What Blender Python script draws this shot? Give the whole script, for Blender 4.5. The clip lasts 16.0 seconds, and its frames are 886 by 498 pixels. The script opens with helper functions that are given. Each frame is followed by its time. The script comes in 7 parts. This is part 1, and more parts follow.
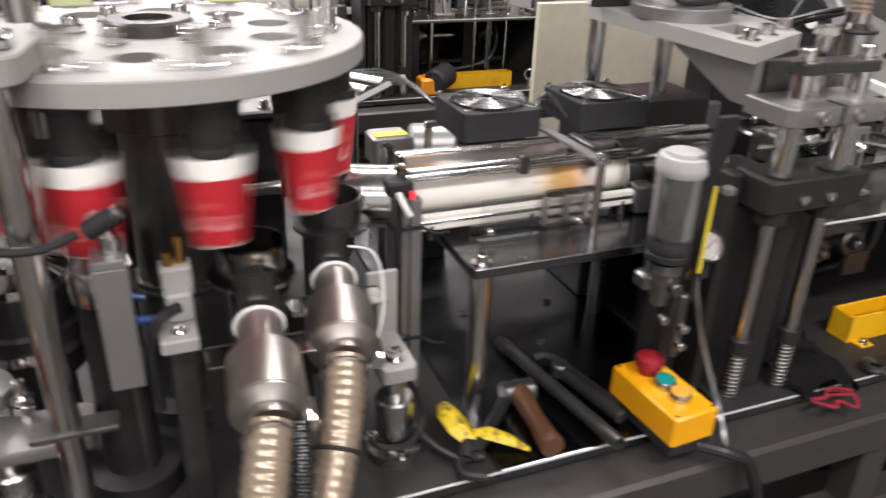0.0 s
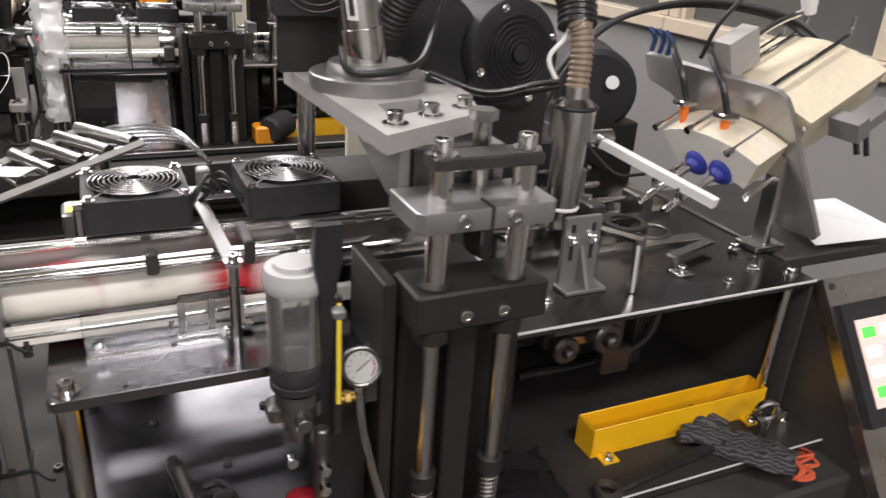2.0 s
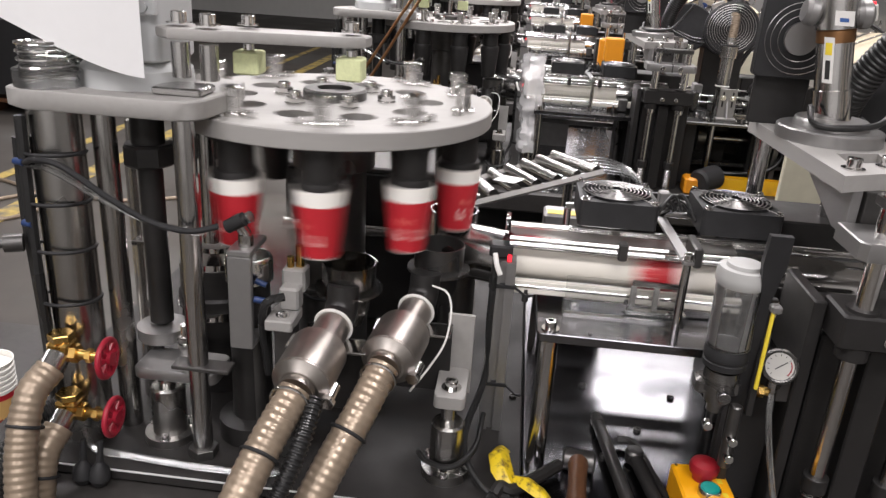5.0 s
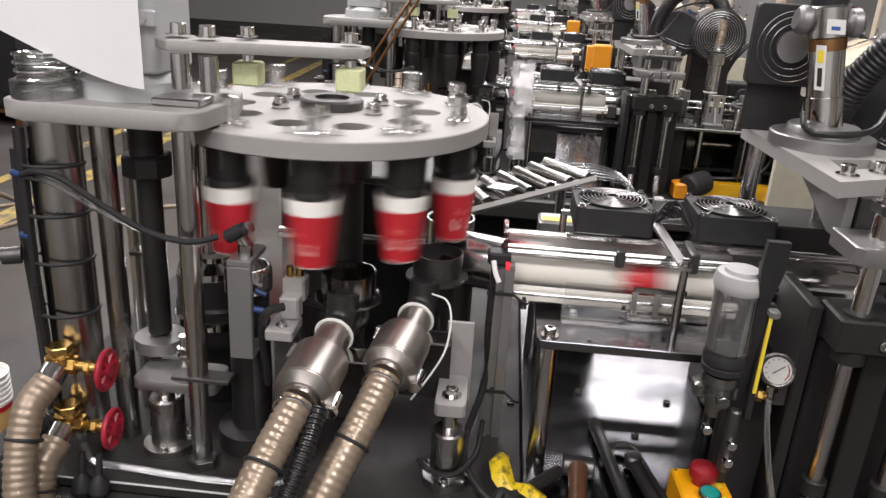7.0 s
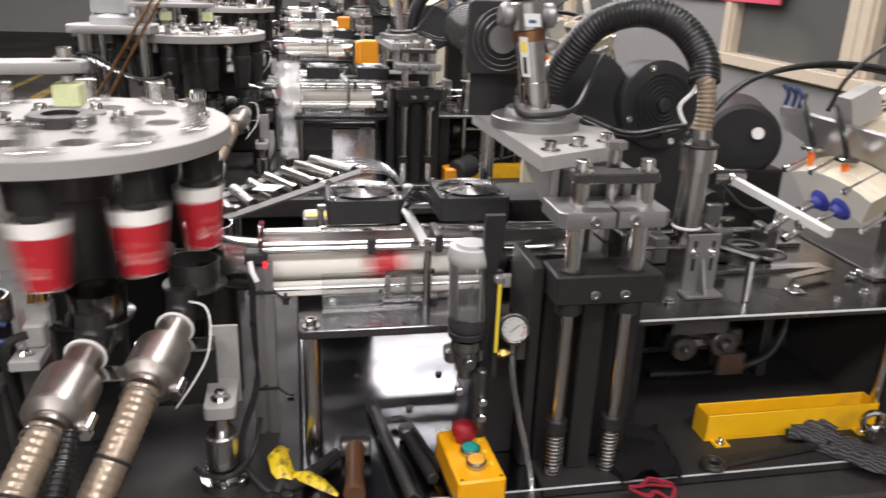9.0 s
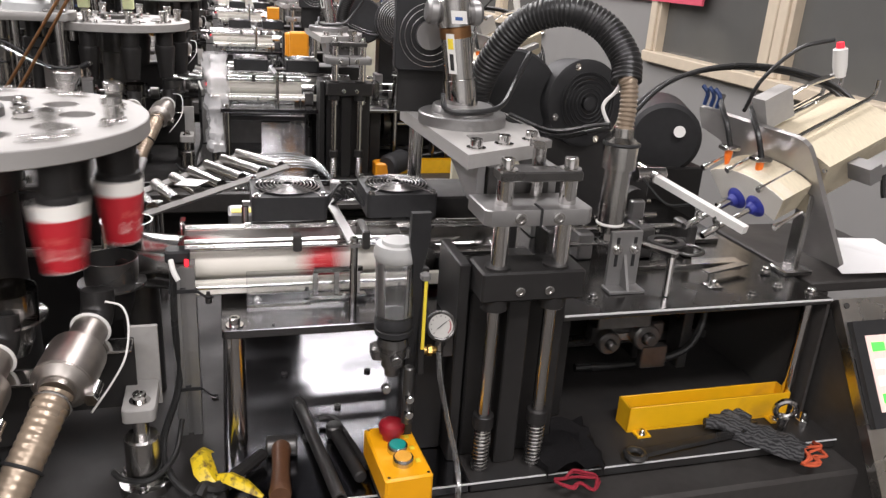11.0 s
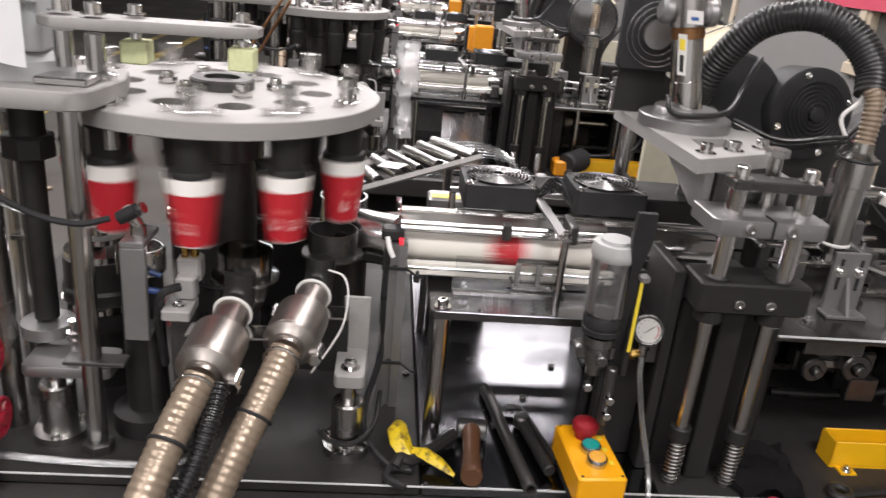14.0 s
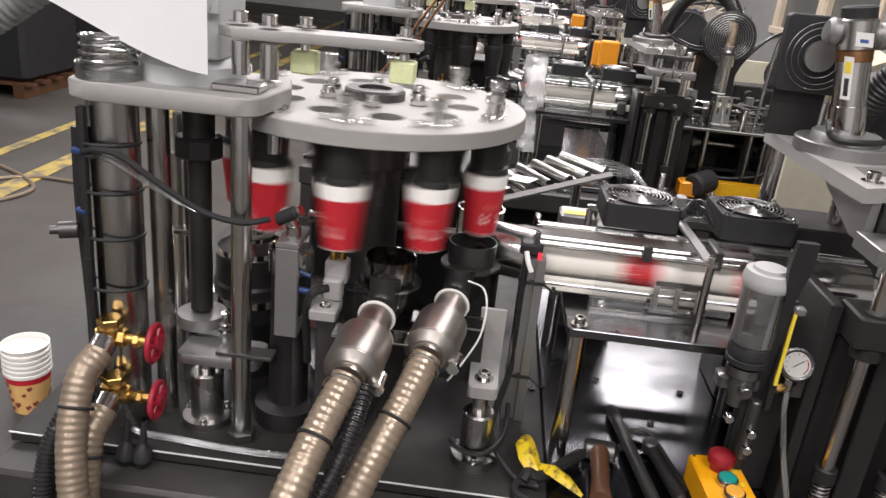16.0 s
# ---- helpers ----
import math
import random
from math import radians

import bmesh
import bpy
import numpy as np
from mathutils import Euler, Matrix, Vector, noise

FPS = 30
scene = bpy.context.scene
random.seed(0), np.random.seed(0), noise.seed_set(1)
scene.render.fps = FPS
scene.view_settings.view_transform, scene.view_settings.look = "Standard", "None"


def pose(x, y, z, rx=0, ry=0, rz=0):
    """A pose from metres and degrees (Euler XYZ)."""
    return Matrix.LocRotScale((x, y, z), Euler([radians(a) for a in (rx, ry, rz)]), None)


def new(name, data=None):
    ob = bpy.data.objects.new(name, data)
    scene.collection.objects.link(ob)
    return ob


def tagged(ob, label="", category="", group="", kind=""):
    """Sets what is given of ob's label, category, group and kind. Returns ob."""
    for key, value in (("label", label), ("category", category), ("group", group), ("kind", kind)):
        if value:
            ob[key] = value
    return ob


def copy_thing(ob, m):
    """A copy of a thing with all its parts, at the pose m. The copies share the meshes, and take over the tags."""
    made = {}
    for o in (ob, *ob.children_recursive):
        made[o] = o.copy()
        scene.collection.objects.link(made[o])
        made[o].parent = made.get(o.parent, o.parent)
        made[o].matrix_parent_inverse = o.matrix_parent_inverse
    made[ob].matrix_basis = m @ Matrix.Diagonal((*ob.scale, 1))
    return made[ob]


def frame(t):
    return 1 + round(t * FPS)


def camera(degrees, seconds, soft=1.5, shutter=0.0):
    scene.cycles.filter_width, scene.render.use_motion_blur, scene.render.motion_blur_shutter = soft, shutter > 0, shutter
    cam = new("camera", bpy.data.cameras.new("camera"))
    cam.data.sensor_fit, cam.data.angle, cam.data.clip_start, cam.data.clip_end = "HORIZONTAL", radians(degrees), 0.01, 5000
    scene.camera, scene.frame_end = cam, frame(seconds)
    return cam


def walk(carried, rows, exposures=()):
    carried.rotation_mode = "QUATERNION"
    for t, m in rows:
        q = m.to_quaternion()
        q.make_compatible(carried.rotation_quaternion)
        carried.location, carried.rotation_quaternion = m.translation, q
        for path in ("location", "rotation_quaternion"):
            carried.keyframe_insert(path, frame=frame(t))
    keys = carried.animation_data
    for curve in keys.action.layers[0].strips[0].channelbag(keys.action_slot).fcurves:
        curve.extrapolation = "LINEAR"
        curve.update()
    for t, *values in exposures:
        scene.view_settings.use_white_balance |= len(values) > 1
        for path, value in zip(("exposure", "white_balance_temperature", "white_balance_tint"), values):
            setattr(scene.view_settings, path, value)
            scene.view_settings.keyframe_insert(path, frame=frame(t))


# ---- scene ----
cam = camera(60.1, 16.0, 1.35, 0.6)
METRES, EYE, TILT, LEAN, TURN = 1.15, 1.5, 0.0, 0.0, -22.5
ROWS = [
    (0.0, 0.0, 0.0, 0.0, 0.9, -25.93, -1.85),
    (0.5, 0.1319, -0.016, 0.0066, 1.99, -25.69, -2.09),
    (1.0, 0.2097, 0.0341, 0.0009, 1.2, -25.42, -2.2),
    (1.5, 0.2628, 0.1571, 0.0152, -1.13, -24.61, -2.89),
    (2.0, 0.3272, 0.1673, 0.0264, -1.6, -23.64, -3.46),
    (2.5, 0.3877, 0.12, 0.031, 1.83, -22.65, -3.72),
    (3.0, 0.4049, 0.0869, 0.0286, 7.67, -21.98, -3.68),
    (3.5, 0.3814, 0.0491, 0.0313, 15.41, -21.37, -3.4),
    (4.0, 0.33, 0.0027, 0.0387, 22.13, -20.99, -3.27),
    (4.5, 0.3061, -0.0411, 0.0384, 26.48, -20.94, -3.18),
    (5.0, 0.3013, -0.0604, 0.0377, 28.7, -21.0, -3.37),
    (7.5, 0.2894, -0.0709, 0.0431, 26.57, -20.39, -3.11),
    (8.0, 0.311, -0.0681, 0.0478, 22.08, -20.35, -2.83),
    (8.5, 0.3473, -0.0759, 0.052, 16.59, -20.27, -2.33),
    (9.0, 0.3682, -0.0866, 0.0557, 11.94, -20.08, -2.02),
    (9.5, 0.3804, -0.0866, 0.0611, 8.4, -19.9, -2.02),
    (12.0, 0.3717, -0.0784, 0.0543, 7.23, -20.81, -3.74),
    (12.5, 0.3638, -0.0801, 0.0511, 9.26, -21.03, -4.17),
    (13.0, 0.3355, -0.0915, 0.0517, 12.83, -21.19, -4.39),
    (13.5, 0.3064, -0.1031, 0.0511, 16.11, -21.33, -4.82),
    (14.0, 0.2943, -0.1062, 0.0493, 19.21, -21.44, -5.1),
    (14.5, 0.2819, -0.1117, 0.0481, 22.06, -21.48, -5.3),
    (15.0, 0.2688, -0.1205, 0.0474, 24.28, -21.45, -5.54),
    (15.5, 0.2561, -0.127, 0.0488, 26.17, -21.35, -5.67),
    (16.0, 0.2495, -0.1307, 0.0497, 27.41, -21.36, -5.5),
]
walk(cam, [(t, pose(0, 0, EYE, TILT, LEAN, TURN) @ pose(METRES * x, METRES * y, METRES * z, 90 + pitch, roll, yaw)) for t, x, y, z, yaw, pitch, roll in ROWS],
     [(0.0, 0.68), (1.0, 0.66), (2.0, 0.44), (5.0, 0.40), (7.5, 0.38), (8.5, 0.55), (9.5, 0.52), (12.0, 0.50), (16.0, 0.46)])

# ---------- light ----------
world = bpy.data.worlds.new("hall_air")
scene.world = world
world.use_nodes = True
world.node_tree.nodes["Background"].inputs[0].default_value = (0.55, 0.57, 0.6, 1)
world.node_tree.nodes["Background"].inputs[1].default_value = 0.62
LAMP_POWER = 45.0


# ---------- materials ----------
def material(name, color, rough=0.5, metal=0.0, var=0.12, scale=30.0, bump=0.0, rough_var=0.12, spec=0.5,
             stretch=(1, 1, 1), coat=0.0, stain=None, stain_at=0.6, stain_scale=6.0, emit=0.0):
    m = bpy.data.materials.new(name)
    m.use_nodes = True
    nt = m.node_tree
    b = nt.nodes["Principled BSDF"]
    co = nt.nodes.new("ShaderNodeTexCoord")
    mp = nt.nodes.new("ShaderNodeMapping")
    mp.inputs["Scale"].default_value = stretch
    nt.links.new(co.outputs["Object"], mp.inputs["Vector"])
    n1 = nt.nodes.new("ShaderNodeTexNoise")
    n1.inputs["Scale"].default_value = scale
    n1.inputs["Detail"].default_value = 6
    nt.links.new(mp.outputs[0], n1.inputs["Vector"])
    n2 = nt.nodes.new("ShaderNodeTexNoise")
    n2.inputs["Scale"].default_value = stain_scale
    n2.inputs["Detail"].default_value = 4
    nt.links.new(co.outputs["Object"], n2.inputs["Vector"])
    ramp = nt.nodes.new("ShaderNodeMix")
    ramp.data_type = "RGBA"
    ramp.inputs[6].default_value = (*[c * (1 - var) for c in color], 1)
    ramp.inputs[7].default_value = (*[min(1, c * (1 + var)) for c in color], 1)
    nt.links.new(n1.outputs["Fac"], ramp.inputs[0])
    last = ramp.outputs[2]
    if stain:
        mr = nt.nodes.new("ShaderNodeMapRange")
        mr.inputs[1].default_value, mr.inputs[2].default_value = stain_at - 0.07, stain_at + 0.1
        nt.links.new(n2.outputs["Fac"], mr.inputs[0])
        mx = nt.nodes.new("ShaderNodeMix")
        mx.data_type = "RGBA"
        mx.inputs[7].default_value = (*stain, 1)
        nt.links.new(mr.outputs[0], mx.inputs[0])
        nt.links.new(last, mx.inputs[6])
        last = mx.outputs[2]
    nt.links.new(last, b.inputs["Base Color"])
    rr = nt.nodes.new("ShaderNodeMapRange")
    rr.inputs[1].default_value, rr.inputs[2].default_value = 0.3, 0.7
    rr.inputs[3].default_value, rr.inputs[4].default_value = max(0.02, rough - rough_var), min(1, rough + rough_var)
    nt.links.new(n2.outputs["Fac"], rr.inputs[0])
    nt.links.new(rr.outputs[0], b.inputs["Roughness"])
    b.inputs["Metallic"].default_value = metal
    b.inputs["Specular IOR Level"].default_value = spec
    b.inputs["Coat Weight"].default_value = coat
    if bump:
        bp = nt.nodes.new("ShaderNodeBump")
        bp.inputs["Strength"].default_value = bump
        bp.inputs["Distance"].default_value = 0.002
        nt.links.new(n1.outputs["Fac"], bp.inputs["Height"])
        nt.links.new(bp.outputs[0], b.inputs["Normal"])
    if emit:
        b.inputs["Emission Color"].default_value = (*color, 1)
        b.inputs["Emission Strength"].default_value = emit
    return m


def clear(name, tint, rough=0.05, keep=0.82):
    m = bpy.data.materials.new(name)
    m.use_nodes = True
    nt = m.node_tree
    nt.nodes.clear()
    out = nt.nodes.new("ShaderNodeOutputMaterial")
    tr = nt.nodes.new("ShaderNodeBsdfTransparent")
    tr.inputs[0].default_value = (*tint, 1)
    gl = nt.nodes.new("ShaderNodeBsdfAnisotropic")
    gl.inputs["Roughness"].default_value = rough
    gl.inputs["Color"].default_value = (0.9, 0.9, 0.9, 1)
    mx = nt.nodes.new("ShaderNodeMixShader")
    fr = nt.nodes.new("ShaderNodeFresnel")
    fr.inputs[0].default_value = 1.45
    ad = nt.nodes.new("ShaderNodeMath")
    ad.inputs[1].default_value = 1 - keep
    nt.links.new(fr.outputs[0], ad.inputs[0])
    nt.links.new(ad.outputs[0], mx.inputs[0])
    nt.links.new(tr.outputs[0], mx.inputs[1])
    nt.links.new(gl.outputs[0], mx.inputs[2])
    nt.links.new(mx.outputs[0], out.inputs[0])
    return m


STEEL = material("polished_steel", (0.55, 0.54, 0.53), 0.2, 1.0, 0.1, 40, 0.02, 0.08)
CHROME = material("chrome", (0.72, 0.71, 0.70), 0.1, 1.0, 0.05, 30, 0, 0.05)
BRUSHED = material("brushed_stainless", (0.46, 0.45, 0.435), 0.25, 1.0, 0.15, 60, 0.03, 0.08, stretch=(1, 1, 0.08))
ALU = material("machined_aluminium", (0.345, 0.335, 0.32), 0.62, 0.15, 0.10, 90, 0.03, 0.08, stretch=(1, 0.15, 1))
ALU_GREY = material("grey_anodised_aluminium", (0.31, 0.305, 0.30), 0.40, 0.75, 0.08, 60, 0.03, 0.08)
BASE_STEEL = material("ground_steel_sheet", (0.20, 0.20, 0.21), 0.21, 1.0, 0.25, 16, 0.06, 0.07, stretch=(0.22, 1.5, 1), stain=(0.13, 0.13, 0.14), stain_at=0.58, stain_scale=7)
DARK_STEEL = material("dark_oiled_steel", (0.11, 0.107, 0.104), 0.34, 0.8, 0.25, 40, 0.05, 0.12)
SATIN = material("satin_stainless", (0.42, 0.39, 0.36), 0.44, 1.0, 0.16, 70, 0.04, 0.08)
# whitish colour paints the glint along the front plate edges
EDGE = material("pale_edge_glint", (0.8, 0.8, 0.8), 0.4, 0.3, 0.1, 60)
BLACK_OXIDE = material("black_oxide_steel", (0.020, 0.019, 0.0185), 0.46, 0.1, 0.3, 50, 0.06, 0.12, spec=0.4)
BLACK = material("black_plastic", (0.025, 0.025, 0.026), 0.50, 0.0, 0.25, 60, 0.04, spec=0.25)
RUBBER = material("black_rubber", (0.020, 0.020, 0.020), 0.34, 0.0, 0.25, 80, 0.03, spec=0.4)
GREY_PAINT = material("dark_grey_paint", (0.042, 0.039, 0.037), 0.45, 0.0, 0.3, 70, 0.08, 0.12, stain=(0.05, 0.048, 0.045), stain_at=0.63)
YELLOW = material("yellow_paint", (0.86, 0.39, 0.006), 0.4, 0.0, 0.06, 40, 0.03, 0.1, stain=(0.7, 0.32, 0.02), stain_at=0.68, stain_scale=14)
ORANGE = material("orange_plastic", (0.9, 0.19, 0.02), 0.4)
RED = material("red_plastic", (0.27, 0.010, 0.018), 0.38, 0.0, 0.1)
RED_PAINT = material("red_wheel_paint", (0.33, 0.012, 0.03), 0.42, 0.0, 0.25, 60, 0.1)
GREEN = material("green_plastic", (0.0, 0.23, 0.2), 0.4)
AMBER = material("amber_plastic", (0.8, 0.4, 0.06), 0.4)
BLUE = material("blue_silicone", (0.02, 0.03, 0.26), 0.45)
COPPER = material("dull_copper", (0.36, 0.19, 0.09), 0.35, 1.0, 0.2, 40, 0.05)
WORN = material("worn_grey_steel", (0.20, 0.195, 0.19), 0.32, 0.9, 0.3, 60, 0.05)
ORANGE_BOX = material("orange_enamel", (0.70, 0.27, 0.012), 0.45, 0.0, 0.1, 30)
BRASS = material("brass", (0.66, 0.42, 0.13), 0.28, 1.0, 0.15, 40, 0.05)
WHITE = material("white_plastic", (0.72, 0.71, 0.68), 0.5, 0.0, 0.05)
PAPER = material("white_paper", (0.78, 0.78, 0.78), 0.8, 0.0, 0.02, 60, 0.02)
CREAM = material("cream_paper_stack", (0.60, 0.53, 0.39), 0.85, 0.0, 0.30, 60, 0.35, stretch=(16, 1, 1))
CREAM_FACE = material("paper_blank_face", (0.74, 0.71, 0.64), 0.8, 0.0, 0.05, 30, 0.03)
HOSE_TAN_SOLID = material("tan_ribbed_hose", (0.33, 0.262, 0.195), 0.34, 0.45, 0.3, 70, 0.05, 0.08)
HOSE_GREY = material("grey_ribbed_hose", (0.27, 0.27, 0.265), 0.3, 0.1, 0.12, 60, 0.03)
CLEAR = clear("clear_plastic", (0.96, 0.965, 0.965), 0.05, 0.97)
FROST = clear("hazy_plastic", (0.86, 0.87, 0.87), 0.22, 0.86)
BOWL = clear("milky_bowl", (0.90, 0.905, 0.905), 0.45, 0.92)
CAP_HAZE = material("hazy_nylon_cap", (0.40, 0.40, 0.39), 0.42, 0.0, 0.06, 40, 0.05)
FILM = material("crumpled_film", (0.82, 0.82, 0.82), 0.12, 0.0, 0.04, 40, 1.0, spec=1.0, coat=1.0)
nt = FILM.node_tree
see = nt.nodes.new("ShaderNodeBsdfTransparent")
half = nt.nodes.new("ShaderNodeMixShader")
half.inputs[0].default_value = 0.42
nt.links.new(see.outputs[0], half.inputs[1])
nt.links.new(nt.nodes["Principled BSDF"].outputs[0], half.inputs[2])
nt.links.new(half.outputs[0], nt.nodes["Material Output"].inputs[0])
GAUGE_FACE = material("ivory_dial", (0.45, 0.44, 0.41), 0.5)
TRAY_YELLOW = material("yellow_enamel", (0.80, 0.44, 0.008), 0.42, 0.0, 0.08, 40, 0.03, 0.1, stain=(0.62, 0.33, 0.02), stain_at=0.66, stain_scale=14)
NAVY = material("navy_push_fitting", (0.02, 0.045, 0.14), 0.4)
PLATE_STEEL = material("dull_mirror_plate", (0.42, 0.41, 0.40), 0.42, 0.85, 0.12, 30, 0.04)
SERVO = material("pale_grey_enamel", (0.47, 0.48, 0.48), 0.42, 0.0, 0.06)
GUARD = material("fan_guard_wire", (0.42, 0.41, 0.40), 0.3, 1.0, 0.1, 30)
SMOKE = clear("smoked_sleeve", (0.42, 0.40, 0.37), 0.12, 0.93)
WOOD = material("dark_handle_wood", (0.10, 0.045, 0.022), 0.42, 0.0, 0.35, 30, 0.1, stretch=(6, 6, 0.6))
BANANA = material("yellow_peel", (0.72, 0.52, 0.015), 0.45, 0.0, 0.12, 50, 0.15, stain=(0.12, 0.07, 0.015), stain_at=0.58, stain_scale=95)
LIME = material("lime_fabric_pad", (0.66, 0.70, 0.40), 0.9, 0.0, 0.15, 200, 0.3)
BED_DARK = material("dark_bed_sheet", (0.030, 0.028, 0.027), 0.48, 0.1, 0.3, 30, 0.04, 0.1, spec=0.25, stain=(0.03, 0.03, 0.03), stain_at=0.6, stain_scale=12)
WOOL = material("dark_knit", (0.010, 0.0095, 0.010), 0.95, 0.0, 0.5, 260, 0.7, spec=0.1)
WOOL_STRIPE = material("grey_striped_knit", (0.07, 0.07, 0.072), 0.95, 0.0, 0.9, 55, 0.8, stretch=(1, 6, 1), stain=(0.02, 0.02, 0.02), stain_at=0.5, stain_scale=70)
wave = WOOL_STRIPE.node_tree.nodes.new("ShaderNodeTexWave")
wave.inputs["Scale"].default_value, wave.inputs["Distortion"].default_value = 55.0, 9.0
wave.bands_direction = "DIAGONAL"
two = WOOL_STRIPE.node_tree.nodes.new("ShaderNodeMix")
two.data_type = "RGBA"
two.inputs[6].default_value, two.inputs[7].default_value = (0.012, 0.012, 0.013, 1), (0.08, 0.08, 0.082, 1)
WOOL_STRIPE.node_tree.links.new([n for n in WOOL_STRIPE.node_tree.nodes if n.type == "TEX_COORD"][0].outputs["Object"], wave.inputs["Vector"])
WOOL_STRIPE.node_tree.links.new(wave.outputs["Fac"], two.inputs[0])
WOOL_STRIPE.node_tree.links.new(two.outputs[2], WOOL_STRIPE.node_tree.nodes["Principled BSDF"].inputs["Base Color"])
WOOL_RED = material("red_knit_edge", (0.27, 0.015, 0.03), 0.9, 0.0, 0.3, 260, 0.6)
WOOL_ORANGE = material("orange_knit_edge", (0.52, 0.09, 0.035), 0.9, 0.0, 0.3, 260, 0.6)
CONCRETE = material("sealed_grey_floor", (0.075, 0.068, 0.061), 0.55, 0.0, 0.25, 4, 0.05, 0.14, spec=0.3, stain=(0.1, 0.098, 0.09), stain_at=0.56, stain_scale=1.2)
FLOOR_LINE = material("yellow_floor_paint", (0.46, 0.34, 0.09), 0.55, 0.0, 0.25, 30, 0.1, stain=(0.17, 0.15, 0.11), stain_at=0.52, stain_scale=9)
WALL_PAINT = material("grey_wall_paint", (0.235, 0.23, 0.222), 0.7, 0.0, 0.06, 12, 0.05)
WALL_WHITE = material("white_wall_paint", (0.76, 0.76, 0.74), 0.8, 0.0, 0.05, 8, 0.04)
FRAME_CREAM = material("cream_window_frame", (0.55, 0.47, 0.36), 0.55, 0.0, 0.1, 20, 0.05)
GLASS_DARK = material("dim_window_glass", (0.10, 0.10, 0.095), 0.12, 0.0, 0.2, 3, 0)
BANNER = material("pink_banner", (0.6, 0.08, 0.13), 0.6, 0.0, 0.08)
CEIL = material("grey_ceiling_sheet", (0.76, 0.76, 0.76), 0.8, 0.0, 0.08, 3)
LED_RED = material("red_sensor_led", (1.0, 0.03, 0.05), 0.5, emit=0.7)
SCREEN = material("lit_screen", (0.80, 0.58, 0.53), 0.3, emit=0.32)
INK = material("black_ink", (0.02, 0.02, 0.02), 0.6)
STICKER_Y = material("yellow_sticker", (0.8, 0.62, 0.05), 0.5)
STICKER_B = material("blue_sticker", (0.035, 0.10, 0.30), 0.5)
CUP_WHITE = material("white_cup_paper", (0.82, 0.80, 0.75), 0.55, 0.0, 0.03, 50, 0.02)
CUP_RED = material("red_cup_print", (0.52, 0.02, 0.032), 0.45, 0.0, 0.06, 50, 0.02)
CUP_TAN = material("tan_cup_print", (0.75, 0.46, 0.17), 0.5, 0.0, 0.06, 50, 0.02)
CUP_INK = material("dark_red_print", (0.23, 0.04, 0.03), 0.55)
PINK_INK = material("pale_pink_print", (0.86, 0.68, 0.64), 0.5)
ROSE_INK = material("rose_print", (0.72, 0.18, 0.14), 0.5)


# ---------- mesh helpers ----------
def frame_of(d):
    d = Vector(d).normalized()
    u = d.cross(Vector((0, 0, 1)) if abs(d.z) < 0.95 else Vector((1, 0, 0))).normalized()
    return u, d.cross(u).normalized()


